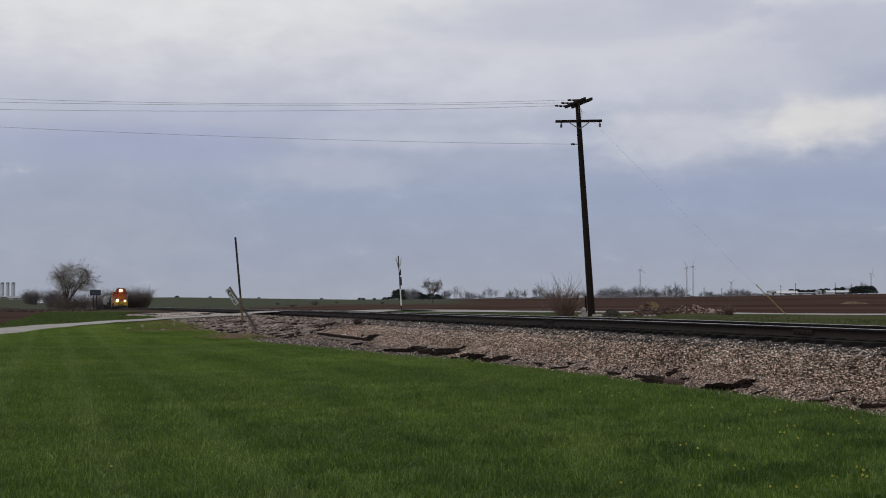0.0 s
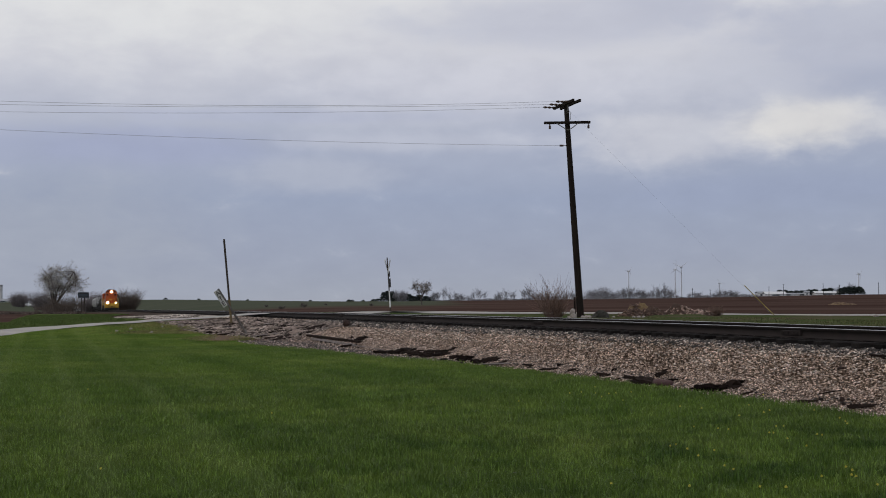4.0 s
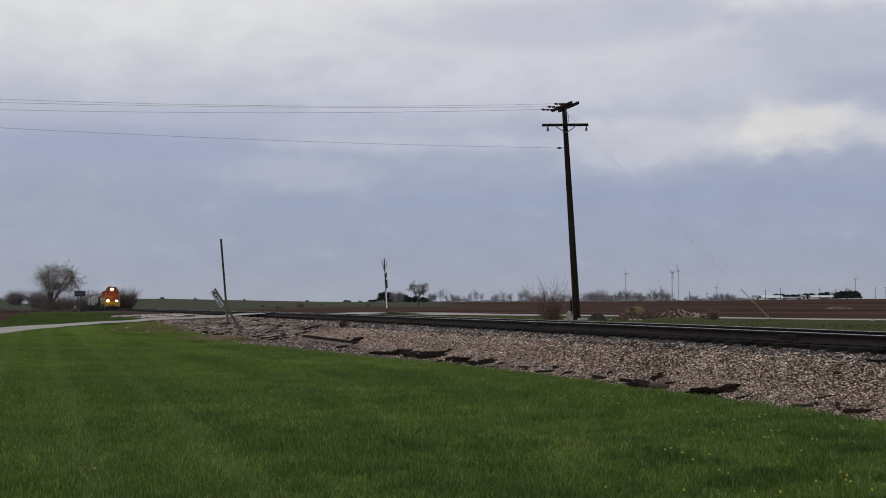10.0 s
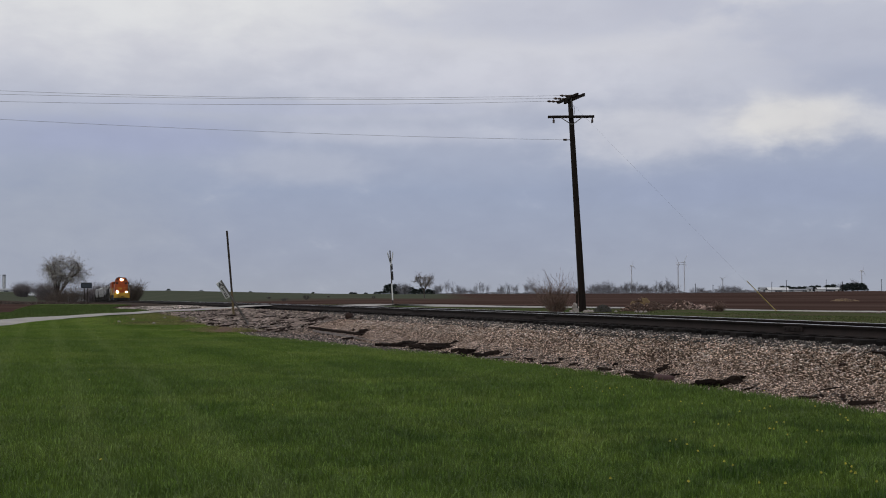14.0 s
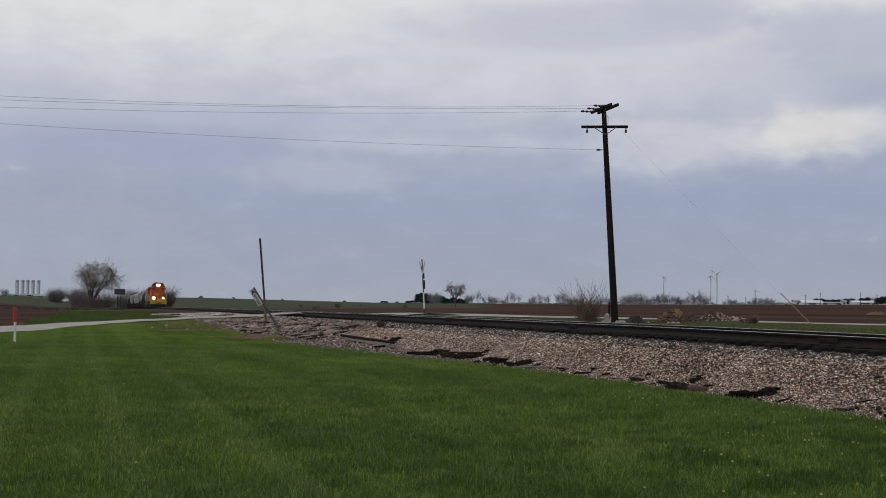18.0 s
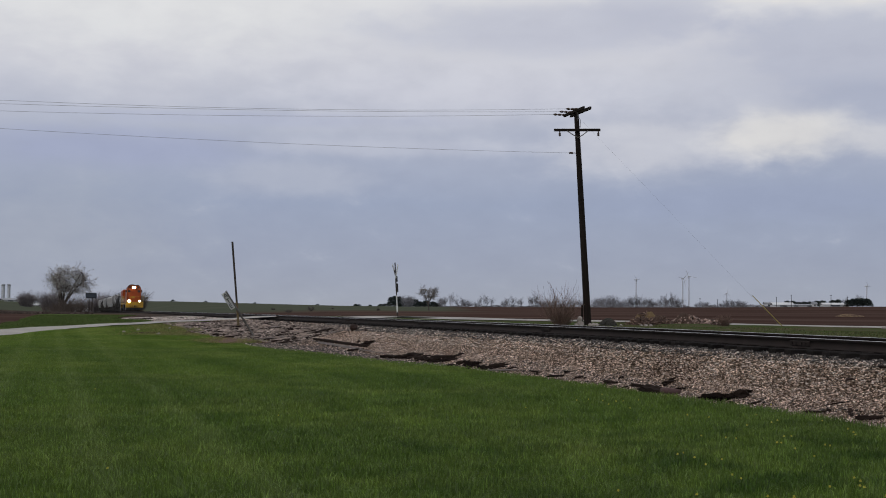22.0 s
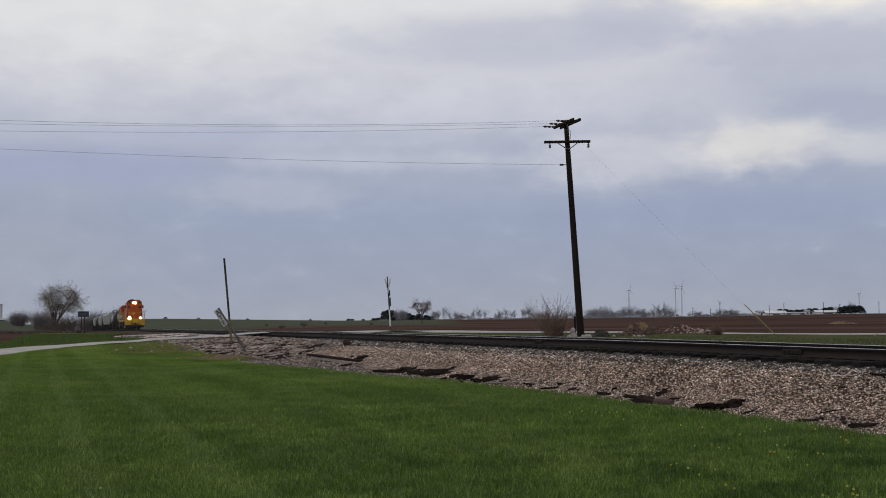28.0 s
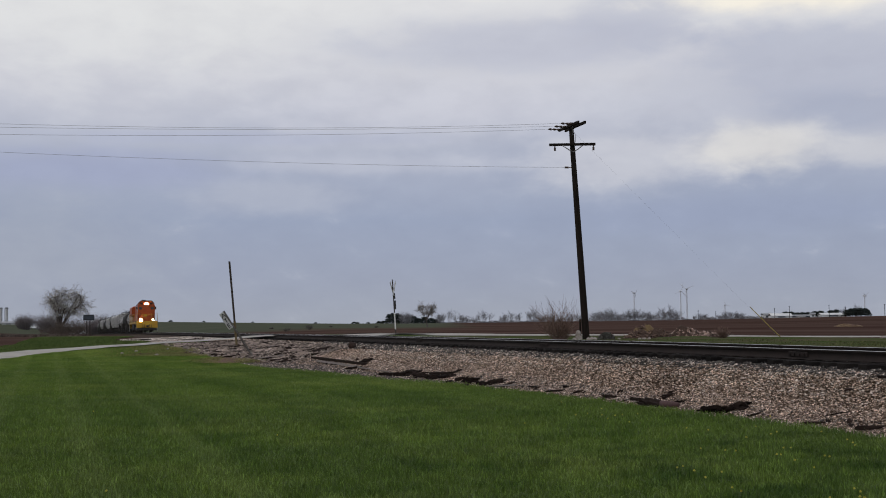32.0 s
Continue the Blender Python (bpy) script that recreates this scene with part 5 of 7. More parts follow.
# paler, greyer twigs for far growth: the air's haze is in the colour
M_HAZETWIG = surf("haze_toned_grey_brown_twigs", (0.19, 0.165, 0.165), (0.155, 0.135, 0.137), (0.22, 0.195, 0.195), 1, 6, 1.0, 0, 0.0, vary="ISLAND")
M_FARTWIG = surf("haze_toned_distant_twigs", (0.215, 0.208, 0.222), (0.175, 0.170, 0.182), (0.245, 0.238, 0.252), 0.5, 3, 1.0, 0, 0.0, vary="ISLAND")


def limb_list(rng, p, d, length, radius, level, spread, out, lift=0.12):
    """Grows a limb in short bends and its side limbs; out takes (level, points, radii)."""
    pts, rad = [p.copy()], [radius]
    n = 4 if level < 2 else 3
    for k in range(n):
        d = (d + Vector((rng.gauss(0, 0.16), rng.gauss(0, 0.16), rng.gauss(lift, 0.10)))).normalized()
        p = p + d * (length / n)
        pts.append(p.copy())
        rad.append(radius * (1 - 0.75 * (k + 1) / n))
    out.append((level, pts, rad))
    if level <= 0:
        return
    count = {4: 5, 3: 6, 2: 6, 1: 5}[level]
    for k in range(count):
        f = 0.35 + 0.65 * (k + rng.random()) / count
        i = min(int(f * n), n - 1)
        q = pts[i].lerp(pts[i + 1], f * n - i)
        turn = rng.uniform(0, 2 * math.pi)
        side = Vector((math.cos(turn), math.sin(turn), 0.2))
        way = (d * 0.55 + side * spread).normalized()
        limb_list(rng, q, way, length * rng.uniform(0.5, 0.72), radius * 0.48, level - 1, spread, out, lift)


def wood_mesh(limbs, seg):
    verts, faces = [], []
    for _, pts, rad in limbs:
        base = len(verts)
        for i, p in enumerate(pts):
            d = (pts[min(i + 1, len(pts) - 1)] - pts[max(i - 1, 0)]).normalized()
            s = d.cross(Vector((0.3, 0.2, 1)) if abs(d.z) < 0.95 else Vector((1, 0, 0))).normalized()
            u = s.cross(d)
            for k in range(seg):
                a = 2 * math.pi * k / seg
                verts.append(p + rad[i] * (math.cos(a) * s + math.sin(a) * u))
        for i in range(len(pts) - 1):
            for k in range(seg):
                a, b = base + i * seg + k, base + i * seg + (k + 1) % seg
                faces.append((a, b, b + seg, a + seg))
    return verts, faces


def bare_tree(name, label, height, width, seed, fork=0.2, boughs=6, side=6, fine=7, wood=None, trunk=0.16, twig=0.012, buds=0, m=None, group="", low=-0.7, shift=0.0):
    """A leafless tree: boughs reach from the fork into a rounded crown, side limbs and fine twigs fill it."""
    rng = random.Random(seed)
    tree = thing(name, m or Matrix(), label, "tree", group)
    foot, crotch = Vector((0, 0, -0.15)), Vector((rng.gauss(0, 0.02) * height, 0, height * fork))
    centre, rx, rz = Vector((shift, 0, height * (0.5 + fork * 0.5))), width / 2, height * (0.5 - fork * 0.5)

    def reach(p, way, q, r0, r1, n=4):
        mid = p.lerp(q, 0.5) + way * (q - p).length * 0.22 + Vector((rng.gauss(0, 0.05), rng.gauss(0, 0.05), rng.gauss(0, 0.05))) * (q - p).length
        pts = [p * (1 - t) ** 2 + mid * 2 * t * (1 - t) + q * t * t for t in (k / n for k in range(n + 1))]
        return pts, [r0 + (r1 - r0) * k / n for k in range(n + 1)]

    def spot(lo, hi):
        while True:
            d = Vector((rng.gauss(0, 1), rng.gauss(0, 1), rng.gauss(0.15, 1))).normalized()
            if d.z > low:
                break
        k = rng.uniform(lo, hi) * (0.86 + 0.28 * noise.noise(d * 2.2 + Vector((seed, 0, 0))))
        return centre + Vector((d.x * rx * k, d.y * rx * k, d.z * rz * k))

    heavy, light = [([foot, crotch * 0.5, crotch], [trunk * 1.25, trunk, trunk * 0.9])], []
    for b in range(boughs):
        a = 2 * math.pi * (b + 0.5 * rng.random()) / boughs
        end = centre + Vector((math.cos(a) * rx * 0.6, math.sin(a) * rx * 0.6, rz * rng.uniform(-0.25, 0.65)))
        pts, rad = reach(crotch, Vector((0, 0, 1)), end, trunk * 0.6, trunk * 0.2, 5)
        heavy.append((pts, rad))
        for _ in range(side):
            i = rng.randint(2, 5)
            p = pts[i]
            q = spot(0.45, 1.0)
            for _ in range(4):
                c = spot(0.45, 1.0)
                if (c - p).length < (q - p).length:
                    q = c
            sp, sr = reach(p, (pts[i] - pts[i - 1]).normalized(), q, trunk * 0.17, trunk * 0.05, 4)
            heavy.append((sp, sr))
            for _ in range(fine):
                j = rng.randint(1, 4)
                o = (sp[j] - sp[j - 1]).normalized()
                e = sp[j] + (o + Vector((rng.gauss(0, 0.7), rng.gauss(0, 0.7), rng.gauss(0.15, 0.6)))).normalized() * height * rng.uniform(0.06, 0.15)
                light.append(reach(sp[j], o, e, max(twig, trunk * 0.04), twig * 0.6, 2))
                g = e + Vector((rng.gauss(0, 1), rng.gauss(0, 1), rng.gauss(0.3, 0.8))) * height * 0.035
                light.append(reach(light[-1][0][1], o, g, twig, twig * 0.6, 2))
    v, f = wood_mesh([(0, p, [max(k, twig) for k in r]) for p, r in heavy], 6)
    quick_mesh("trunk", v, f, 4, wood or M_BARK, tree)
    v, f = wood_mesh([(0, p, r) for p, r in light], 3)
    crown = quick_mesh("crown", v, f, 4, wood or M_TWIG, tree)
    crown["label"] = "crown of fine bare twigs"
    if buds:
        leaf_cloud("blossom", [p[-1] + Vector((rng.gauss(0, 0.1), rng.gauss(0, 0.1), rng.gauss(0, 0.1))) for p, _ in light for _ in range(buds)], 0.055, M_BLOSSOM, tree, seed)
    return tree


def leaf_cloud(name, centres, size, material, parent, seed):
    """Small tilted four-sided leaves at the given places."""
    rng = np.random.default_rng(seed)
    c = np.array([tuple(p) for p in centres])
    n = len(c)
    a = rng.normal(0, 1, (n, 3))
    a /= np.linalg.norm(a, axis=1)[:, None]
    b = np.cross(a, rng.normal(0, 1, (n, 3)))
    b /= np.linalg.norm(b, axis=1)[:, None]
    s = size * rng.uniform(0.6, 1.4, (n, 1))
    v = np.stack([c - a * s, c - b * s * 0.5, c + a * s, c + b * s * 0.5], 1).reshape(-1, 3)
    return quick_mesh(name, v, np.arange(4 * n), 4, material, parent)


def evergreen(label, height, width, seed, m, group=""):
    rng = random.Random(seed)
    tree = thing("evergreen_tree", m, label, "tree", group)
    bm = bmesh.new()
    tube(bm, [(0, 0, -0.2), (0, 0, height * 0.5), (0, 0, height * 0.93)], [height * 0.03, height * 0.02, 0.02], 7)
    part("trunk", bm, M_BARK, tree)
    pts = []
    for k in range(46):
        h = rng.random() ** 0.8
        r = width * 0.5 * (1 - h) ** 0.55 * rng.uniform(0.5, 1.1)
        a = rng.uniform(0, 2 * math.pi)
        c = Vector((r * math.cos(a), r * math.sin(a), height * (0.06 + 0.92 * h)))
        for _ in range(26):
            pts.append(c + Vector((rng.gauss(0, width * 0.09), rng.gauss(0, width * 0.09), rng.gauss(0, height * 0.05))))
    leaf_cloud("crown", pts, height * 0.06, M_NEEDLE, tree, seed)
    return tree


def bush(name, label, height, width, stems, seed, material, m, radius=0.012, category="bush", foot=0.12):
    rng = random.Random(seed)
    b = thing(name, m, label, category)
    limbs = []
    for _ in range(stems):
        a = rng.uniform(0, 2 * math.pi)
        lean = rng.random() ** 0.7 * (1.15 - 1.2 * foot)
        way = Vector((math.cos(a) * lean * width / height, math.sin(a) * lean * width / height, 1)).normalized()
        limb_list(rng, Vector((math.cos(a), math.sin(a), 0)) * width * foot * rng.random() ** 0.6 + Vector((0, 0, -0.05)), way, height * rng.uniform(0.45, 1.0), radius, 1, 0.5, limbs, 0.05)
    v, f = wood_mesh([(lv, pts, [max(r, radius * 0.35) for r in rad]) for lv, pts, rad in limbs], 3)
    quick_mesh("stem_tangle", v, f, 4, material, b)
    return b


def on_land(x, y, dz=0.0, turn=0.0):
    return pose(x, y, float(land(x, y)) + dz, 0, 0, turn)


# the blossoming tree beside the line, its thicket and the small sign
bare_tree("roadside_tree", "large spreading leafless tree with pale budding crown", 8.3, 8.9, 21, 0.12, 9, 13, 10, None, 0.24, 0.014, 5, on_land(-60.0, 200, -0.1), "", -0.75, 1.15)
for k, (x, d, h, w) in enumerate([(-58.95, 196, 1.6, 3.2), (-58.18, 198, 2.3, 3.5), (-57.35, 199, 2.6, 3.5), (-57.36, 203, 2.0, 3.0), (-57.37, 197, 2.3, 2.6), (-59.88, 202, 2.2, 3.0), (-63.39, 206, 1.3, 3.0)]):
    bush("thicket", "tangled brown leafless roadside thicket", h, w, 80, 40 + k, M_BROWNTWIG, on_land(x, d), 0.018, foot=0.35)
for k, (x, d, h, w) in enumerate([(-182.54, 560, 5.2, 4.5), (-187.04, 570, 4.2, 4.0), (-161.15, 520, 6.2, 5.0), (-160.87, 525, 6.0, 4.5), (-114.29, 420, 4.5, 5.0), (-113.44, 425, 4.0, 5.0)]):
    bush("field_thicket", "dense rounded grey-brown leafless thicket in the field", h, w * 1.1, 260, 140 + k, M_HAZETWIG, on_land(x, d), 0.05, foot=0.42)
bush("trackside_shrub", "dense leafless brown shrub beside the railway line", 4.6, 5.2, 520, 50, M_BROWNTWIG, on_land(-82.2, 336), 0.034, foot=0.45)
bush("trackside_thicket", "tall grey leafless thicket behind the railway line", 7.4, 7.5, 300, 51, M_HAZETWIG, on_land(-164.6, 620), 0.06, foot=0.42)


def trackside_sign():
    x, y = -52.61, 190
    z = float(land(x, y))
    sign = thing("trackside_sign", pose(x, y, z), "small dark sign panel seen from behind on posts", "sign")
    bm = bmesh.new()
    box(bm, (-0.05, 0, 2.70), (1.62, 0.06, 0.82), bevel=0.01)
    panel = part("panel", bm, M_DARKPANEL, sign)
    for dz in (-0.25, 0.25):
        bm = bmesh.new()
        box(bm, (-0.05, -0.05, 2.70 + dz), (1.5, 0.04, 0.06))
        part("stiffener", bm, M_UNDER, panel)
    for dx in (-0.35, 0.1):
        bm = bmesh.new()
        box(bm, (dx, 0.06, 1.2), (0.12, 0.06, 2.6), bevel=0.01)
        part("post", bm, M_POSTWOOD, sign)


trackside_sign()

# the lone field tree and the distant growth
bare_tree("field_tree", "leafless field tree with dense dark crown", 6.3, 6.2, 5, 0.2, 7, 8, 11, None, 0.15, 0.02, 0, on_land(-5.05, 300), "", -0.85)


def far_tree(label, height, spread, stems, lift, seed, m):
    """A leafless tree or clump seen from far: a few stems that fork into upright, feathery twigs."""
    rng = random.Random(seed)
    tree = thing("distant_tree", m, label, "tree", "horizon trees")
    limbs = []
    for k in range(stems):
        a = 2 * math.pi * (k + rng.random()) / stems
        lean = rng.uniform(0.15, 0.5) * spread
        way = Vector((math.cos(a) * lean, math.sin(a) * lean, 1)).normalized()
        limb_list(rng, Vector((math.cos(a), math.sin(a), 0)) * 0.12 * height * spread * rng.random() + Vector((0, 0, -0.6)), way, height * rng.uniform(0.45, 0.75), 0.17, 2, 0.62, limbs, lift)
    v, f = wood_mesh([(lv, p, [max(r, 0.06) for r in rad]) for lv, p, rad in limbs if lv == 2], 5)
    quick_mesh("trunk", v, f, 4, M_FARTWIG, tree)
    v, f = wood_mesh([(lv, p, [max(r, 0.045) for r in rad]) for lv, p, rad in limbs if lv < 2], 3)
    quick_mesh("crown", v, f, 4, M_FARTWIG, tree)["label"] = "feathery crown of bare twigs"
    return tree


TREE_A = far_tree("leafless hazy tree on the far horizon", 10.0, 0.8, 3, 0.2, 71, on_land(0.10, 960))
TREE_B = far_tree("spreading leafless hazy tree on the far horizon", 9.0, 1.5, 6, 0.12, 72, on_land(25.10, 960))
TREE_C = far_tree("dense leafless tree clump on the far horizon", 8.0, 2.6, 13, 0.1, 73, on_land(-31.56, 900))
rng = random.Random(8)
# bearing, distance, height and kind of each
WOODS_WEST = [
    (770, 930, 7, 2), (800, 960, 8, 1), (812, 980, 6, 2), (830, 960, 6, 1), (856, 960, 6.5, 0), (880, 1000, 5, 2), (890, 960, 8, 1), (905, 950, 7, 1), (925, 960, 10, 0), (934, 960, 9, 1),
    (948, 960, 6, 2), (965, 940, 5, 2), (1043, 900, 6, 2), (1053, 880, 7.5, 2), (1066, 900, 8, 2), (1078, 900, 6.5, 2), (1090, 930, 5.5, 2), (1099, 900, 8.5, 1)]
WOODS_EAST = [
    (1110, 900, 7.5, 2), (1121, 920, 7, 2), (1132, 900, 7.5, 2), (1142, 930, 5.5, 2), (1158, 860, 8.5, 1), (1170, 850, 9.0, 1), (1179, 860, 8.5, 2), (1218, 1000, 3.5, 2), (1232, 1000, 6.0, 2), (1262, 980, 4.5, 2),
    (1275, 960, 6.0, 2), (1287, 960, 7.0, 1), (1298, 960, 6, 2), (710, 880, 8.5, 1), (706, 900, 7.5, 2), (765, 900, 7, 1), (1000, 940, 5, 2), (1015, 950, 6, 2), (48, 700, 5.0, 0), (56, 720, 5.5, 0), (-60, 800, 5, 2), (1505, 1120, 9, 1),
    (1478, 1120, 7, 1)]
for x, d, h, kind in WOODS_WEST + WOODS_EAST:
    m0 = [TREE_A, TREE_B, TREE_C][kind]
    px = (x - 784) / 2300.0 * d
    s = h / [10.0, 9.0, 8.0][kind]
    t = copy_thing(m0, on_land(px, d, -0.2, rng.uniform(0, 360)))
    t.scale = (s * rng.uniform(0.8, 1.3), s * rng.uniform(0.8, 1.2), s * rng.uniform(0.8, 1.15))
EVER = None
for k, (x, d, h, w) in enumerate([(677, 900, 6.2, 5.0), (684, 905, 7.0, 5.5), (692, 900, 6.5, 5.5), (712, 905, 5.4, 5), (722, 900, 4.6, 5), (730, 900, 4.2, 5), (740, 905, 4.4, 5), (752, 905, 3.6, 5), (761, 910, 3, 4.5),
                      (1378, 1110, 5.0, 6), (1388, 1110, 5.0, 7), (1398, 1110, 5.0, 7), (1408, 1110, 5.0, 7), (1418, 1110, 5.0, 7), (1430, 1090, 5.5, 7), (1440, 1090, 5.0, 6), (1458, 1090, 5.5, 7), (1467, 1100, 5.8, 7),
                      (1486, 1070, 5.5, 6), (1493, 1070, 6.0, 6), (1501, 1070, 6.8, 7), (1510, 1070, 7.0, 6), (1518, 1070, 6.2, 6), (1524, 1075, 4.6, 4)]):
    px = (x - 784) / 2300.0 * d
    if k == 0:
        EVER = evergreen("dark green conifer in a farm windbreak", 6.2, 5.0, 90, on_land(px, d), "windbreak conifers")
    else:
        t = copy_thing(EVER, on_land(px, d, -0.1, rng.uniform(0, 360)))
        t.scale = (w / 5.0 * rng.uniform(1.1, 1.5), w / 5.0 * 1.2, h / 6.2 * rng.uniform(0.78, 1.05))

for k, (x, d, h, w) in enumerate([(497, 240, 0.9, 1.6), (536, 260, 1.2, 1.5), (470, 300, 0.6, 1.3), (655, 280, 0.7, 1.2), (575, 330, 0.6, 1.4)]):
    px = (x - 784) / 2300.0 * d
    bush("field_bush", "small dark leafless bush out in the field", h * 0.8, w, 30, 300 + k, M_BARK, on_land(px, d), 0.025)
for x, d, h in [(292, 1050, 2.2), (350, 1060, 1.8), (437, 1050, 1.6), (548, 1040, 1.8), (616, 1030, 2.6), (622, 1040, 2.2), (641, 1030, 2.0), (660, 1030, 3.0), (668, 1010, 3.4)]:
    t = copy_thing(EVER, on_land((x - 784) / 2300.0 * d, d, -0.1, rng.uniform(0, 360)))
    t.scale = (h / 3.0, h / 3.0, h / 10.0)

def scrub_line():
    """Low hazy scrub along the far field edge, thick and thin by turns."""
    r = np.random.default_rng(17)
    pts = []
    for _ in range(9000):
        x = r.uniform(690, 1345)
        hgt = 2.6 * max(0.12, 0.55 + noise.noise(Vector((x * 0.03, 0, 0))) + 0.5 * noise.noise(Vector((x * 0.11, 4, 0))))
        d = r.uniform(960, 1010)
        px = (x - 784) / 2300.0 * d
        pts.append((px, d, hgt * r.random()))
    z = land(np.array([p[0] for p in pts]), np.array([p[1] for p in pts]))
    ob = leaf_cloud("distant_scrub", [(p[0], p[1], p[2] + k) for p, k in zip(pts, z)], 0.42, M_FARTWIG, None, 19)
    tagged(ob, "hazy leafless scrub along the far field edge", "scrub", kind="stuff")


scrub_line()

# ---- farm buildings, bins and turbines on the horizon ----
M_BARNWALL = surf("pale_barn_siding", (0.62, 0.62, 0.62), (0.54, 0.54, 0.54), (0.66, 0.66, 0.66), 0.2, 3, 0.7, 0, 0.0)
M_BARNROOF = surf("grey_barn_roof", (0.30, 0.31, 0.33), (0.25, 0.26, 0.28), None, 0.2, 3, 0.6, 0.2, 0.0)
M_BIN = surf("pale_silo_concrete", (0.60, 0.60, 0.60), (0.50, 0.50, 0.51), None, 0.3, 4, 0.5, 0.3, 0.0)
M_TURBINE = surf("pale_turbine_paint", (0.60, 0.62, 0.67), (0.55, 0.57, 0.62), (0.52, 0.54, 0.58), 0.1, 1, 0.6, 0, 0.0)


def barn(x, y, length, width, wall, roof, label, turn=0.0, openings=4):
    b = thing("barn", on_land(x, y, -0.1, turn), label, "barn", "farm buildings")
    bm = bmesh.new()
    box(bm, (0, 0, wall / 2), (length, width, wall))
    part("wall", bm, M_BARNWALL, b)
    bm = bmesh.new()
    extrude_x(bm, [(-width / 2 - 0.5, wall - 0.15), (0, wall + roof), (width / 2 + 0.5, wall - 0.15), (width / 2 + 0.5, wall + 0.05), (0, wall + roof + 0.2), (-width / 2 - 0.5, wall + 0.05)], -length / 2 - 0.5, length / 2 + 0.5)
    part("roof", bm, M_BARNWALL if roof > 1.25 else M_BARNROOF, b)
    for k in range(openings):
        bm = bmesh.new()
        box(bm, (-length / 2 + (k + 0.5) * length / openings, -width / 2 - 0.03, wall * 0.45), (length / openings * 0.35, 0.1, wall * 0.55))
        part("door", bm, M_DARKPANEL, b)
    return b


barn(293.00, 1090, 24, 10, 1.5, 0.7, "long low white farm barn with grey roof", 0, 2)
barn(274.37, 1080, 17, 11, 1.7, 1.9, "white gabled farm barn", 0, 1)
barn(317.50, 1080, 21, 10, 1.7, 1.3, "low white machine shed", 0, 1)
barn(266.78, 1095, 7, 8, 3.0, 1.0, "grey metal farm shed", 0, 1)
barn(246.16, 1090, 13, 7, 1.2, 0.6, "low white farm shed", 0, 0)
barn(302.49, 1085, 4, 4, 2.6, 1.0, "small white farm hut", 0, 1)
barn(215.41, 1090, 10, 7, 1.0, 0.6, "low white farm shed", 0, 0)
barn(-256.31, 760, 8, 8, 0.8, 0.9, "distant white farm shed beyond the crops", 0, 1)
barn(-247.14, 780, 8, 8, 1.0, 1.4, "distant low white shed beyond the crops", 0, 1)
barn(-246.88, 800, 10, 8, 1.6, 1.7, "distant white farmhouse among trees", 0, 2)
barn(-222.42, 780, 9, 8, 1.6, 1.6, "distant pale farm shed among trees", 0, 1)


def grain_bin(m):
    b = thing("grain_bin", m, "tall slim pale silo with a grey cap and legs", "silo", "silos")
    bm = bmesh.new()
    lathe_x(bm, [(-1, 1.05), (12.9, 1.05)], 18, pose(0, 0, 0, 0, -90, 0))
    part("shell", bm, M_BIN, b)
    bm = bmesh.new()
    lathe_x(bm, [(12.7, 1.5), (13.3, 1.55), (13.7, 1.3), (13.9, 0.4)], 18, pose(0, 0, 0, 0, -90, 0))
    part("cap", bm, M_BARNROOF, b, "grey domed cap")
    for k in (-1, 1):
        bm = bmesh.new()
        box(bm, (k * 1.34, -0.5, 5.9), (0.26, 0.26, 13.8))
        part("leg", bm, M_BARNROOF, b)
    return b


BIN = grain_bin(on_land((-38 - 784) / 2300.0 * 1100, 1100, -0.3))
for x in (-28, -19, -9.5, 0.5):
    copy_thing(BIN, on_land((x - 784) / 2300.0 * 1100, 1100, -0.3))
barn(-365, 1085, 76, 9, 1.0, 0.5, "long low pale farm shed behind the silos", 0, 7)

ROTORS = []


def wind_turbine(x, y, hub, radius, start, turn):
    base = float(land(x, y)) - 2.0
    t = thing("wind_turbine", pose(x, y, base, 0, 0, turn), "slender pale wind turbine far beyond the fields", "wind turbine", "wind turbines")
    bm = bmesh.new()
    h = hub - base
    tube(bm, [(0, 0, 0), (0, 0, h * 0.5), (0, 0, h)], [1.9, 1.6, 1.2], 12)
    part("tower", bm, M_TURBINE, t)
    bm = bmesh.new()
    box(bm, (0, 1.5, h + 0.6), (3.0, 8.0, 3.2), bevel=0.5)
    part("nacelle", bm, M_TURBINE, t)
    bm = bmesh.new()
    lathe_x(bm, [(-1.4, 1.5), (0.6, 1.5), (1.6, 0.6)], 12, pose(0, 0, 0, 0, 0, -90))
    rotor = part("rotor", bm, M_TURBINE, t)
    rotor.matrix_basis = pose(0, -4.0, h + 0.6)
    for k in range(3):
        bm = bmesh.new()
        pts = [(0, 0, 0.5), (0, 0, radius * 0.25), (0, 0, radius)]
        tube(bm, pts, [0.7, 0.85, 0.25], 6)
        bmesh.ops.transform(bm, matrix=Matrix.Diagonal((1, 0.35, 1, 1)), verts=bm.verts)
        bmesh.ops.transform(bm, matrix=pose(0, 0, 0, 0, 120 * k, 0), verts=bm.verts)
        part("blade", bm, M_TURBINE, rotor)
    ROTORS.append((rotor, start))


wind_turbine(483.74, 3400, 72.42, 15, 0, 35)
wind_turbine(605.50, 3400, 76.11, 24, -35, 30)
wind_turbine(603.45, 3300, 79.56, 23, 20, -30)
wind_turbine(868.98, 4100, 46.09, 18, 50, 20)
wind_turbine(1148.97, 3600, 63.32, 20, 10, 45)

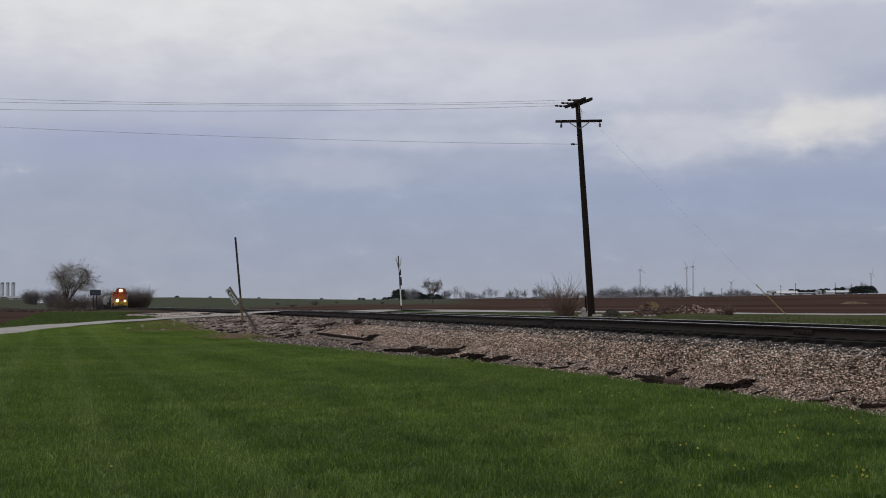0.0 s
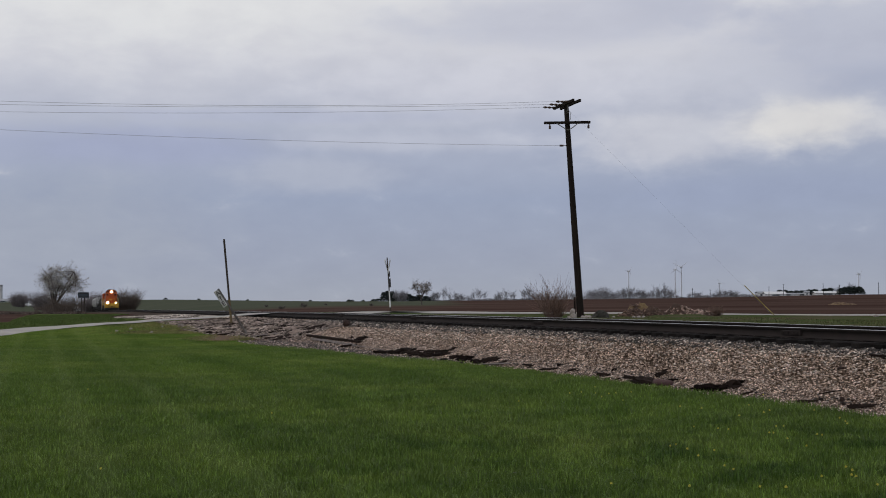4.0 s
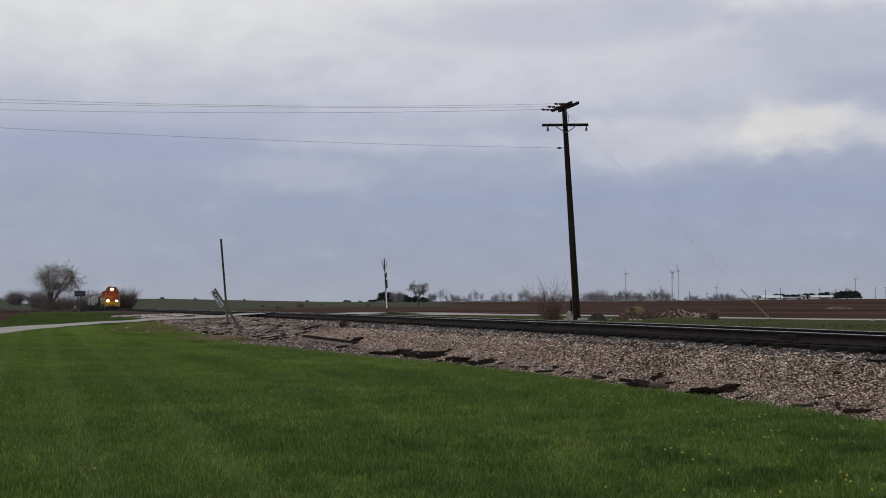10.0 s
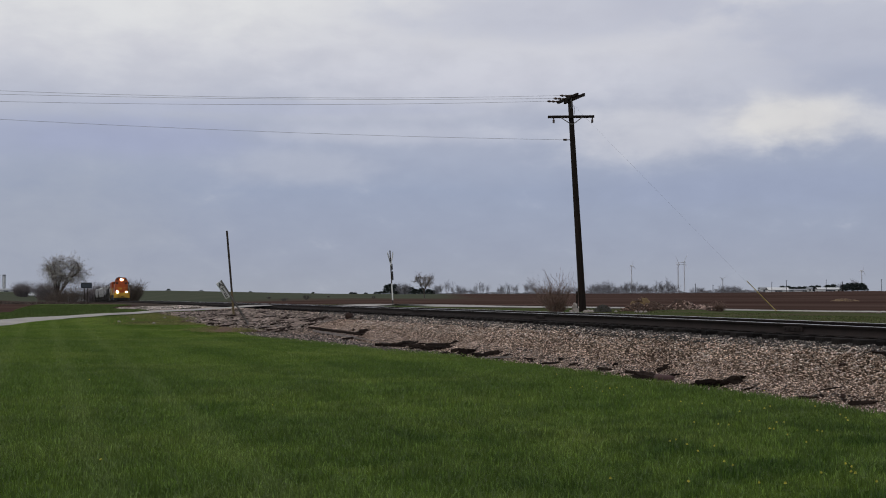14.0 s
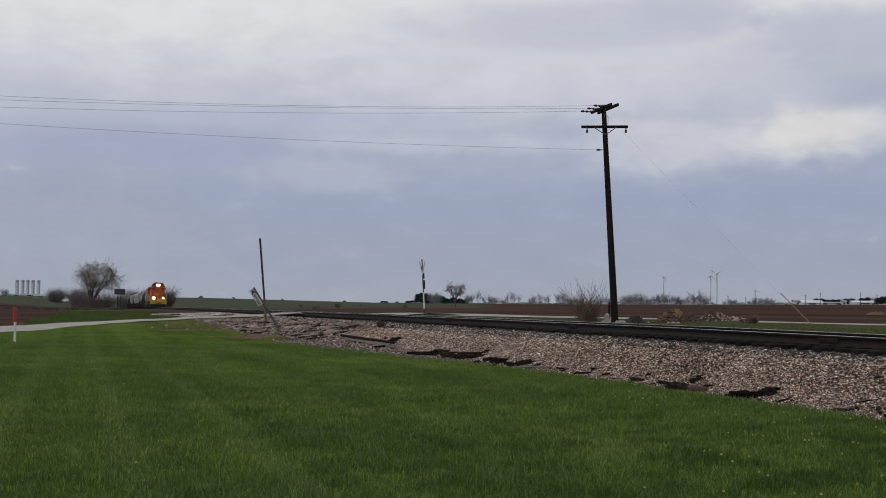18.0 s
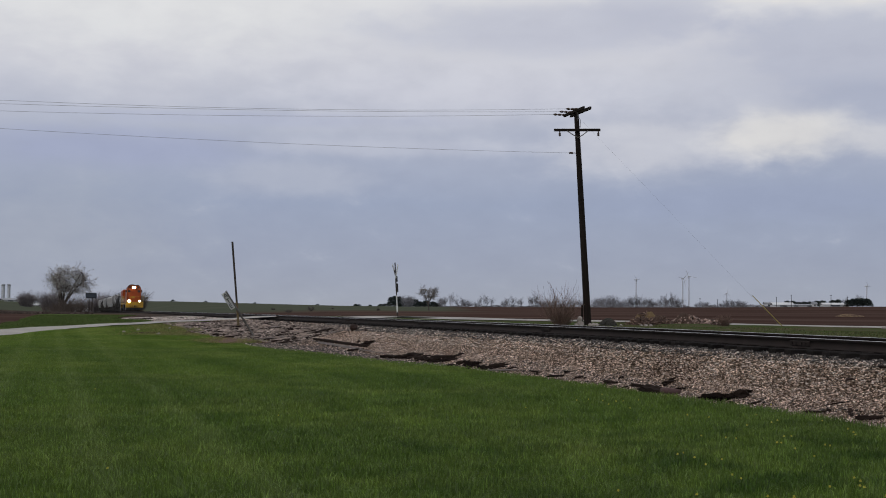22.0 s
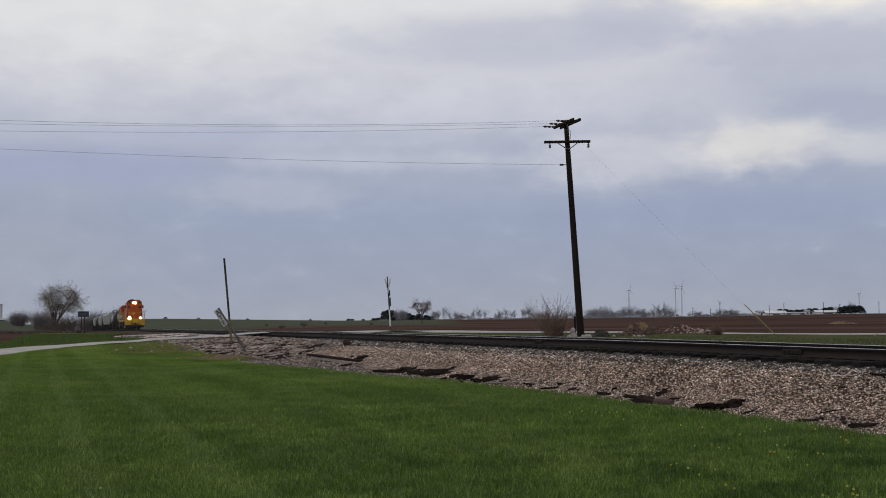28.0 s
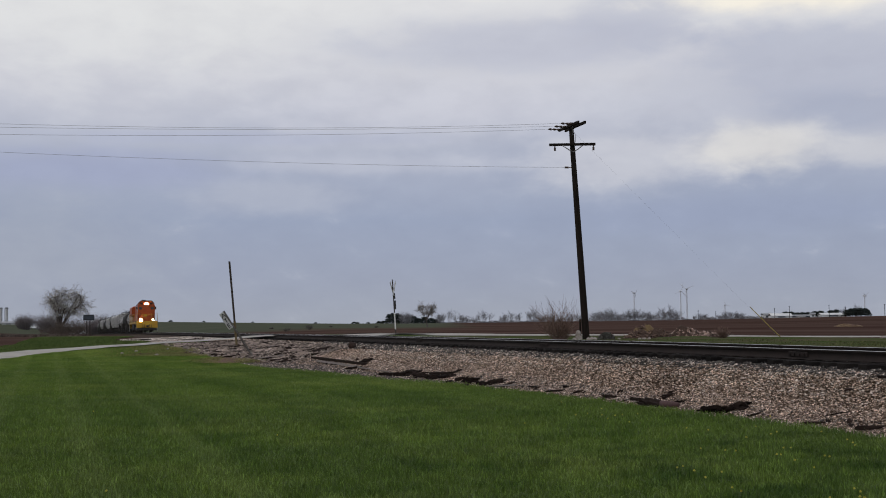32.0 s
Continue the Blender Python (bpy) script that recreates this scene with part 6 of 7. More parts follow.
for x, d, h in [(1385, 1000, 9.5), (1455, 1000, 9.5), (1484, 1020, 8), (1553, 1000, 9.5), (1359, 1000, 8), (1224, 1000, 7.5), (1255, 1000, 6.5), (1572, 1000, 9.5), (1600, 1000, 9)]:
    px = (x - 784) / 2300.0 * d
    p = thing("distant_utility_pole", on_land(px, d, -0.3), "thin distant wooden utility pole", "utility pole", "distant poles")
    bm = bmesh.new()
    tube(bm, [(0, 0, 0), (0, 0, h)], [0.22, 0.16], 6)
    part("shaft", bm, M_POLE, p)
    bm = bmesh.new()
    box(bm, (0, 0, h - 0.6), (1.6, 0.12, 0.15))
    part("crossarm", bm, M_POLE, p)


# ---- beyond the track: shrub, heaps, small stones ----
M_STRAW = surf("tan_straw_soil", (0.200, 0.132, 0.060), (0.110, 0.066, 0.036), (0.28, 0.20, 0.10), 2.5, 18, 0.95, 0, 0.9, 0.05)
M_BRUSH = surf("broken_brushwood", (0.15, 0.092, 0.066), (0.060, 0.034, 0.027), (0.22, 0.15, 0.115), 2, 12, 0.9, 0, 0.2, vary="ISLAND", low=0.3, span=1.6)
M_RUBBLE = surf("pinkish_rubble", (0.36, 0.245, 0.20), (0.20, 0.115, 0.088), (0.50, 0.40, 0.34), 2, 10, 0.9, 0, 0.2, vary="ISLAND", low=0.25, span=1.7)
M_MUD = surf("dark_heap_soil", (0.062, 0.036, 0.026), (0.040, 0.024, 0.019), (0.10, 0.065, 0.048), 2.5, 18, 0.95, 0, 0.9, 0.05)
M_PALEROCK = surf("pale_limestone", (0.33, 0.285, 0.25), (0.23, 0.19, 0.165), (0.42, 0.38, 0.34), 2, 14, 0.9, 0, 0.5, 0.02)
M_DARKROCK = surf("dark_rusty_lump", (0.030, 0.017, 0.013), (0.050, 0.028, 0.020), None, 6, 30, 0.9, 0, 0.5, 0.02)
bush("bare_shrub", "leafless reddish shrub with long spreading twigs", 1.5, 1.5, 95, 61, M_REDTWIG, on_land(5.03, 60), 0.011)
bush("bare_shrub", "low dense reddish leafless brush", 0.6, 1.0, 60, 62, M_REDTWIG, on_land(5.18, 60.5), 0.013)
bush("weed_clump", "low clump of dry reddish weeds", 0.50, 0.7, 80, 63, M_REDTWIG, on_land(13.85, 66), 0.012)


def boulder(x, y, z, size, material, seed, label, name="rock", category="rock"):
    rng = random.Random(seed)
    bm = bmesh.new()
    bmesh.ops.create_icosphere(bm, subdivisions=2, radius=1.0)
    for v in bm.verts:
        k = 1 + 0.35 * noise.noise(v.co * 1.4 + Vector((seed, 0, 0))) + 0.12 * noise.noise(v.co * 4 + Vector((0, seed, 0)))
        v.co = Vector((v.co.x * size[0], v.co.y * size[1], v.co.z * size[2])) * k
    ob = part(name, bm, material)
    ob.matrix_basis = pose(x, y, z, rng.uniform(-12, 12), rng.uniform(-12, 12), rng.uniform(0, 360))
    return tagged(ob, label, category)


def mound(name, label, centre, size, material, seed, sticks, pale=False):
    """A dumped heap: an uneven mound with broken brush over it."""
    rng = random.Random(seed)
    x0, y0 = centre
    heap = thing(name, on_land(x0, y0, -0.05), label, "heap")
    n = 26
    i = np.linspace(-1, 1, n)
    xx, yy = np.meshgrid(i, i)
    r = np.hypot(xx, yy)
    bumps = np.array([[noise.noise(Vector((a * 2.2 + seed, b * 2.2, 0))) + 0.5 * noise.noise(Vector((a * 6, b * 6 + seed, 3))) for a in i] for b in i])
    zz = size[2] * np.clip((1 - r ** 2) * 1.1, -0.1, 1) * (0.85 + 0.5 * bumps)
    ob = grid_mesh("mound", np.stack([xx * size[0], yy * size[1], zz], -1), material)
    ob.parent = heap
    verts, faces = [], []
    limbs = []
    for k in range(sticks):
        a, rr = rng.uniform(0, 2 * math.pi), math.sqrt(rng.random()) * 0.95
        px, py = rr * math.cos(a), rr * math.sin(a)
        pz = size[2] * max(0.0, 0.9 - rr ** 2) + 0.02
        d = Vector((rng.gauss(0, 1), rng.gauss(0, 1), rng.gauss(0.1, 0.35))).normalized()
        ln = rng.uniform(0.1, 0.26) if pale else rng.uniform(0.1, 0.4)
        c = Vector((px * size[0], py * size[1], pz))
        w = rng.uniform(0.03, 0.075) if pale else rng.uniform(0.012, 0.04)
        limbs.append((0, [c - d * ln / 2, c, c + d * ln / 2], [w, w, w * 0.7]))
    v, f = wood_mesh(limbs, 4)
    brush = quick_mesh("rubble" if pale else "brushwood", v, f, 4, M_RUBBLE if pale else M_BRUSH, heap)
    tagged(brush, "broken pinkish slabs and bricks" if pale else "broken dark brown brushwood", kind="stuff")
    return heap


mound("straw_heap", "tan heap of dumped straw and soil", (10.24, 68.3), (0.80, 0.6, 0.74), M_STRAW, 2, 160)
mound("brush_heap", "brown heap of soil and broken branches", (9.61, 66), (0.8, 0.6, 0.44), M_MUD, 3, 170)
mound("brush_heap", "dark brown heap of soil and broken branches", (10.79, 67.5), (0.75, 0.6, 0.52), M_MUD, 13, 130)
mound("rubble_heap", "low heap of pinkish broken slabs and bricks", (12.32, 68), (1.05, 0.8, 0.60), M_MUD, 4, 190, True)
mound("rubble_heap", "low scatter of pinkish broken slabs", (13.28, 67.5), (0.9, 0.6, 0.36), M_MUD, 5, 110, True)
mound("grassy_mound", "low mound overgrown with green verge grass", (12.04, 66), (2.4, 0.7, 0.15), M_VERGE, 14, 0)
mound("brush_heap", "low mound of soil with stubble", (11.18, 69), (1.1, 0.7, 0.26), M_MUD, 6, 60)
mound("stubble_heap", "pale stubble heap lying out in the field", (58.17, 190), (2.1, 2.0, 0.34), M_STRAW, 7, 320)
for k, (x, y, s) in enumerate([(1013, 588, 0.26), (1011, 580, 0.2), (1035, 594, 0.24), (1041, 595, 0.2), (1031, 595, 0.2), (1128, 597, 0.16), (1120, 598, 0.14), (1137, 596, 0.15), (1006, 594, 0.2), (1084, 597, 0.14), (1548, 596, 0.2)]):
    d = 62.0
    px = (x - 784) / 2300.0 * d
    boulder(px, d, float(land(px, d)) + (0.30 if y == 580 else 0.04), (s * 0.62, s * 0.62, s * (0.9 if y < 590 else 0.45)), M_PALEROCK, 20 + k, "pale limestone rock lying in the verge grass")
for k in range(4):
    rr = random.Random(500 + k)
    x, y = -15.2 + rr.gauss(0, 1.3), 66.5 + rr.gauss(0, 1.3)
    boulder(x, y, float(land(x, y)) + 0.03, (rr.uniform(0.05, 0.13), rr.uniform(0.05, 0.1), rr.uniform(0.04, 0.06)), M_PALEROCK, 500 + k, "pale broken stone lying in rough grass")
stub = thing("stub_post", on_land(6.34, 63), "short dark broken wooden post beside the pole", "post")
bm = bmesh.new()
box(bm, (0, 0, 0.45), (0.09, 0.09, 1.15), bevel=0.01)
part("post", bm, M_POLE, stub)
low = thing("low_shrub", on_land(7.46, 62), "low rounded grey-green shrub beside the pole", "bush")
rng = random.Random(77)
pts = []
for _ in range(3200):
    a, h = rng.uniform(0, 2 * math.pi), rng.random()
    r = 0.42 * math.sqrt(1 - h * h) * rng.uniform(0.75, 1.05)
    pts.append(Vector((r * math.cos(a), r * math.sin(a), (0.30 + 0.08 * math.sin(3 * a + 1)) * h)))
leaf_cloud("foliage", pts, 0.035, M_SHRUB, low, 7)


# ---- discarded ties and rubble at the foot of the ballast ----
M_OLDTIE = surf("rotten_tie_wood", (0.019, 0.013, 0.011), (0.033, 0.022, 0.018), (0.010, 0.008, 0.007), 2.5, 24, 1.0, 0, 0.9, 0.012, spec=0.05, vary="OBJECT", stretch=(0.6, 5, 5))
M_PALETIE = surf("bleached_tie_wood", (0.24, 0.205, 0.185), (0.14, 0.117, 0.105), (0.32, 0.285, 0.26), 2.5, 24, 0.95, 0, 0.9, 0.012, stretch=(0.6, 5, 5))


M_LOG = surf("maroon_brown_log", (0.085, 0.045, 0.043), (0.05, 0.028, 0.027), (0.12, 0.07, 0.066), 5, 30, 0.9, 0, 0.5, 0.008, stretch=(0.5, 4, 4))
M_SLAB = surf("broken_grey_chunks", (0.285, 0.218, 0.180), (0.19, 0.142, 0.114), (0.36, 0.29, 0.248), 2.5, 22, 0.95, 0, 0.8, 0.015, vary="OBJECT", low=0.6, span=0.8)


def surface(x, y):
    """Height of whatever lies on the ground here: ballast or bare land."""
    k = off_rail(x, y)
    yy = y - k * LEAN / NORM
    base = float(land(x, y))
    return max(base, float(ballast_height(np.array(k), np.array(yy)))) if -float(toe(yy)) - 0.2 < k < 4 else base


def old_tie(p, q, thick, seed, material=None, label="rotten dark discarded railway tie lying on ballast", name="discarded_tie", wide=1.6):
    """A rotten timber from p to q: cracked sides, ragged ends and a few loose splinters."""
    rng = random.Random(seed)
    p, q = Vector((p[0], p[1], 0)), Vector((q[0], q[1], 0))
    thick *= 0.75
    p.z, q.z = surface(p.x, p.y) + thick * 0.3, surface(q.x, q.y) + thick * 0.3
    L = (q - p).length
    bm = bmesh.new()

    def stick(x0, x1, y0, z0, w, h, bend):
        n = max(3, int((x1 - x0) / 0.07))
        prof = [(-0.5, -0.5), (0.0, -0.5), (0.5, -0.5), (0.5, 0.0), (0.5, 0.46), (0.22, 0.5), (0.08, 0.12), (-0.10, 0.5), (-0.5, 0.46), (-0.5, 0.0)]
        ragged = [(rng.uniform(-0.5, 1.1) * h, rng.uniform(-0.5, 1.1) * h) for _ in prof]
        rings = []
        for i in range(n + 1):
            f = i / n
            worn = 0.80 + 0.5 * noise.noise(Vector((seed * 1.7, (x0 + f * (x1 - x0)) * 6.0, y0 * 9)))
            ring = []
            for (y, z), (ra, rb) in zip(prof, ragged):
                x = x0 + f * (x1 - x0) + (ra if i == 0 else -rb if i == n else rng.gauss(0, 0.008))
                taper = 0.7 if i in (0, n) else 1.0
                ring.append(bm.verts.new((x, y0 + bend * f * (1 - f) + y * w * taper * rng.uniform(0.88, 1.08), z0 + z * h * worn * taper * rng.uniform(0.82, 1.12))))
            rings.append(ring)
        m = len(prof)
        for a, b in zip(rings, rings[1:]):
            for k in range(m):
                bm.faces.new((a[k], a[(k + 1) % m], b[(k + 1) % m], b[k]))
        bm.faces.new(rings[0][::-1])
        bm.faces.new(rings[-1])

    stick(-L / 2, L / 2, 0, 0, thick * wide, thick, rng.gauss(0, 0.03))
    for _ in range(rng.randint(1, 4) if L > 0.3 else 1):
        ln = rng.uniform(0.2, 0.6) * L
        x0 = rng.uniform(-0.58, 0.55) * L
        h = thick * rng.uniform(0.15, 0.4)
        stick(x0, x0 + ln, rng.choice([-1, 1]) * thick * wide * rng.uniform(0.45, 1.0), -thick * 0.3 + h * 0.4 + thick * rng.uniform(0, 0.25), h * 1.3, h, rng.gauss(0, 0.05))
    ob = part(name, bm, material or M_OLDTIE)
    ob.matrix_basis = Matrix.Translation((p + q) / 2) @ (q - p).to_track_quat("X", "Z").to_matrix().to_4x4() @ pose(0, 0, 0, rng.uniform(-14, 14))
    return tagged(ob, label, "railway tie", "discarded ties")


def rubble_chunk(x, y, size, thick, seed):
    """A flat torn-up piece with a broken outline, lying a little askew."""
    rng = random.Random(seed)
    n = rng.randint(6, 9)
    bm = bmesh.new()
    out = []
    for k in range(n):
        a = 2 * math.pi * (k + rng.uniform(-0.25, 0.25)) / n
        r = rng.uniform(0.72, 1.1)
        out.append((size[0] * r * math.cos(a), size[1] * r * math.sin(a)))
    low = [bm.verts.new((u * 1.06, v * 1.06, 0)) for u, v in out]
    mid = [bm.verts.new((u * rng.uniform(0.98, 1.06), v * rng.uniform(0.98, 1.06), thick * 0.7)) for u, v in out]
    top = [bm.verts.new((u * 0.9, v * 0.9, thick * rng.uniform(0.9, 1.15))) for u, v in out]
    for ra, rb in ((low, mid), (mid, top)):
        for k in range(n):
            bm.faces.new((ra[k], ra[(k + 1) % n], rb[(k + 1) % n], rb[k]))
    hub = bm.verts.new((0, 0, thick * 1.05))
    for k in range(n):
        bm.faces.new((top[k], top[(k + 1) % n], hub))
    bm.faces.new(low[::-1])
    ob = part("rubble_chunk", bm, M_SLAB)
    ob.matrix_basis = pose(x, y, surface(x, y) - thick * 0.15, rng.gauss(4, 7), rng.gauss(0, 6), rng.gauss(0, 25))
    return tagged(ob, "flat broken grey chunk lying in the rubble", "rubble", "rubble chunks")


# from x, y to x, y; thickness; 1 where bleached
FAR_TIES = [
    (-5.46, 52.00, -2.83, 44.39, 0.14, 0), (-5.10, 50.40, -3.01, 44.10, 0.115, 1), (-3.05, 44.90, -2.79, 45.25, 0.20, 0), (-3.51, 44.44, -2.95, 44.18, 0.10, 0),
    (-2.13, 39.62, -1.70, 39.10, 0.15, 0), (-1.66, 39.10, -1.15, 38.46, 0.17, 0), (-1.26, 39.26, -0.91, 38.07, 0.14, 0), (-1.00, 37.96, -0.72, 37.00, 0.18, 0), (-0.66, 36.75, -0.39, 35.97, 0.16, 0), (-0.54, 37.07, 0.10, 35.48, 0.12, 0),
    (-0.60, 36.45, -0.34, 35.95, 0.2, 0), (-0.28, 35.8, -0.04, 35.27, 0.15, 0), (0.18, 34.15, 0.36, 33.90, 0.17, 0), (0.39, 33.37, 0.70, 32.87, 0.20, 0), (0.69, 32.46, 0.93, 31.96, 0.13, 0),
    (0.96, 31.96, 1.34, 31.35, 0.15, 0), (0.90, 31.26, 1.56, 30.43, 0.06, 1), (-1.75, 39.35, -1.30, 38.95, 0.12, 1)]
NEAR_TIES = [
    (1.80, 29.82, 1.99, 29.20, 0.06, 0), (2.12, 28.49, 2.43, 27.86, 0.07, 0), (2.59, 27.24, 2.76, 27.03, 0.07, 0), (3.05, 25.89, 3.23, 25.36, 0.10, 0),
    (3.43, 24.73, 3.61, 24.20, 0.09, 0), (3.56, 24.20, 3.78, 23.36, 0.15, 0), (3.77, 23.56, 4.13, 22.89, 0.05, 0), (3.85, 23.86, 4.04, 23.63, 0.10, 0),
    (4.17, 21.70, 4.52, 21.22, 0.15, 0), (4.42, 21.40, 4.60, 21.08, 0.12, 0), (4.57, 21.14, 4.76, 20.88, 0.19, 0), (4.66, 20.43, 4.81, 20.30, 0.06, 0), (5.05, 18.79, 5.31, 18.61, 0.06, 0),
    (5.42, 18.80, 5.62, 18.53, 0.035, 0), (5.50, 17.82, 5.76, 17.32, 0.09, 0), (6.25, 19.09, 6.42, 18.55, 0.06, 0)]
for k, (x0, y0, x1, y1, thick, pale) in enumerate(FAR_TIES + NEAR_TIES):
    old_tie((x0, y0), (x1, y1), thick, 100 + k, M_PALETIE if pale else M_OLDTIE, "bleached discarded railway tie lying on ballast" if pale else "rotten dark discarded railway tie lying on ballast")
    shards = random.Random(900 + k)
    for j in range(5 if k < 18 and thick > 0.11 else 1):
        f, ln, a = shards.uniform(-0.15, 1.15), shards.uniform(0.08, 0.3) * (1.4 if k < 18 else 0.7), shards.gauss(-1.15, 0.3)
        x, y = x0 + f * (x1 - x0) + shards.gauss(0, 0.12), y0 + f * (y1 - y0) + shards.gauss(0, 0.2)
        du, dv = math.cos(a) * ln / 2, math.sin(a) * ln / 2
        old_tie((x - du, y - dv), (x + du, y + dv), shards.uniform(0.04, 0.10), 950 + 7 * k + j, M_OLDTIE, "dark splinter broken off a rotten tie", "tie_splinter")
bm = bmesh.new()
lathe_x(bm, [(-0.25, 0.03), (-0.24, 0.055), (-0.1, 0.062), (0.1, 0.06), (0.23, 0.052), (0.25, 0.03)], 12)
log = part("log", bm, M_LOG, smooth=True)
log.matrix_basis = pose(3.87, 23.02, surface(3.87, 23.02) + 0.06, 0, 0, -62)
tagged(log, "short rounded maroon-brown log at the grass edge", "log")
rng = random.Random(31)
for k in range(140):
    y = 53.5 + 20 * rng.random() ** 1.2
    x, yy, _ = track_point(y, -rng.uniform(1.6, float(toe(y)) - 0.1))
    a = rng.gauss(-0.1, 0.45)
    ln = rng.uniform(0.15, 0.5) if k % 5 else rng.uniform(0.6, 1.2)
    du, dv = math.cos(a) * ln / 2, math.sin(a) * ln / 2
    pale = rng.random() < 0.15
    old_tie((x - du, yy - dv), (x + du, yy + dv), rng.uniform(0.08, 0.16), 200 + k, M_PALETIE if pale else M_OLDTIE, "bleached splintered tie fragment in the rubble" if pale else "dark splintered tie fragment in the rubble", "tie_fragment")
for k in range(85):
    y = 54.5 + 18 * rng.random() ** 1.1
    x, yy, _ = track_point(y, -rng.uniform(1.8, float(toe(y)) - 0.2))
    rubble_chunk(x, yy, (rng.uniform(0.10, 0.34), rng.uniform(0.08, 0.2)), rng.uniform(0.05, 0.12), 700 + k)
for k in range(18):
    y = rng.uniform(88, 116)
    x, yy, _ = track_point(y, -rng.uniform(1.8, float(toe(y)) - 0.6))
    ln = rng.uniform(0.3, 1.1)
    old_tie((x - ln / 2, yy - 0.1), (x + ln / 2, yy + 0.1), rng.uniform(0.06, 0.12), 400 + k, None, "dark splintered tie fragment on pale gravel", "tie_fragment")
for k, (p, s) in enumerate([((-3.85, 51.60, 0.68), (0.20, 0.17, 0.17)), ((-3.25, 49.70, 0.62), (0.06, 0.05, 0.08)), ((4.26, 23.29, 0.3), (0.03, 0.02, 0.03)), ((5.87, 19.26, 0.5), (0.07, 0.04, 0.03)), ((-3.29, 46.55, 0.27), (0.06, 0.05, 0.06)), ((0.19, 40.15, 0.80), (0.1, 0.07, 0.04)), ((5.53, 18.13, 0.16), (0.05, 0.04, 0.04))]):
    x, y, _ = p
    boulder(x, y, surface(x, y) + s[2] * 0.6, s, M_DARKROCK, 60 + k, "dark rusty lump on the ballast slope")

# bare reddish soil and rough yellow grass by the rubble
M_REDSOIL = surf("bare_reddish_soil", (0.120, 0.060, 0.030), (0.075, 0.046, 0.022), (0.15, 0.088, 0.050), 1.2, 14, 0.95, 0, 0.8, 0.03)
ys = np.arange(52.4, 60.9, 0.2)
half = lambda y: 1.15 * np.sqrt(np.clip(1 - ((y - 56.6) / 4.4) ** 2, 0.0, 1)) * (1 + 0.22 * np.sin(y * 3.1) + 0.15 * np.sin(y * 7.7 + 1))
left = lambda y: -9.75 - 0.12 * (y - 58) - half(y)
right = lambda y: np.minimum(-9.75 - 0.12 * (y - 58) + half(y), rail_x(y) - toe(y) * NORM + 0.9)
tagged(row_patch("bare_soil_patch", ys, left, right, M_REDSOIL, 0.022, 16), "bare reddish-brown soil patch beside the rubble", "soil", kind="structure")


# ---- grass ----
def blades(name, n, draw, height, width, material, label, seed, lean=0.55):
    """Many single bent grass blades, three facets each."""
    rng = np.random.default_rng(seed)
    x, y = draw(rng, n)
    n = len(x)
    z = land(x, y)
    clump = np.array([0.0]) if n == 0 else 0.5 + 0.5 * np.sin(x * 2.1 + 1.3 * np.sin(y * 1.7)) * np.sin(y * 1.3 + 1.1 * np.sin(x * 2.9))
    hollow = 0.5 + 0.25 * (np.sin(x * 9.1 + 2.2 * np.sin(y * 3.7)) + np.sin(y * 7.3 + 2.4 * np.sin(x * 5.3 + 1.0)))
    clump = 0.55 * clump + 0.6 * hollow
    scale = np.interp(y, [9, 20, 55], [1.0, 1.5, 2.6])
    h = height * np.interp(y, [9, 20, 34, 50, 76], [1.0, 0.95, 0.75, 0.55, 0.5]) * rng.uniform(0.5, 1.25, n) * (np.interp(y, [9, 17], [0.5, 0.72]) + np.interp(y, [9, 17], [0.85, 0.42]) * clump)
    w = width * rng.uniform(0.7, 1.3, n) * scale
    a = rng.uniform(0, 2 * math.pi, n)
    b = rng.uniform(0, 2 * math.pi, n)
    tilt = np.abs(rng.normal(0, lean, n))
    side = np.stack([np.cos(a), np.sin(a), 0 * a], -1) * w[:, None] / 2
    bend = np.stack([np.cos(b), np.sin(b), 0 * b], -1) * (h * tilt)[:, None]
    root = np.stack([x, y, z - 0.01], -1)
    midp = root + np.stack([0 * h, 0 * h, h * 0.6], -1) + bend * 0.4
    tip = root + np.stack([0 * h, 0 * h, h * (1 - 0.25 * np.minimum(tilt, 1.5))], -1) + bend * 1.1
    v = np.stack([root - side, root + side, midp + side * 0.8, midp - side * 0.8, tip], 1).reshape(-1, 3)
    f = (np.arange(n) * 5)[:, None, None] + np.array([(0, 1, 2), (0, 2, 3), (3, 2, 4)])[None]
    ob = quick_mesh(name, v, f.ravel(), 3, material)
    return tagged(ob, label, "grass", kind="stuff")


def lawn_band(y0, y1):
    def draw(rng, n):
        y = np.sqrt(rng.uniform(y0 ** 2, y1 ** 2, n))
        x = rng.uniform(-0.42, 0.40, n) * y
        keep = (x < lawn_right(y) + 0.12 * rng.normal(0, 1, n)) & (x > np.interp(y, [50, 60, 66, 70, 73, 76], [-40, -38, -26, -24, -22, -17])) & ~((y > 62) & (x > -9 - 0.32 * (y - 62)))
        x, y = x[keep], y[keep]
        if y0 > 20:
            keep = (road_gap(x, y) > np.where((y < 72) & (x > -26), 3.3, 2.2)) & ~((np.abs(y - 56.7) < 4.2) & (np.abs(x + 9.75 + 0.12 * (y - 58)) < half(y) * rng.uniform(0.75, 1.05, len(x))))
            x, y = x[keep], y[keep]
        return x, y
    return draw


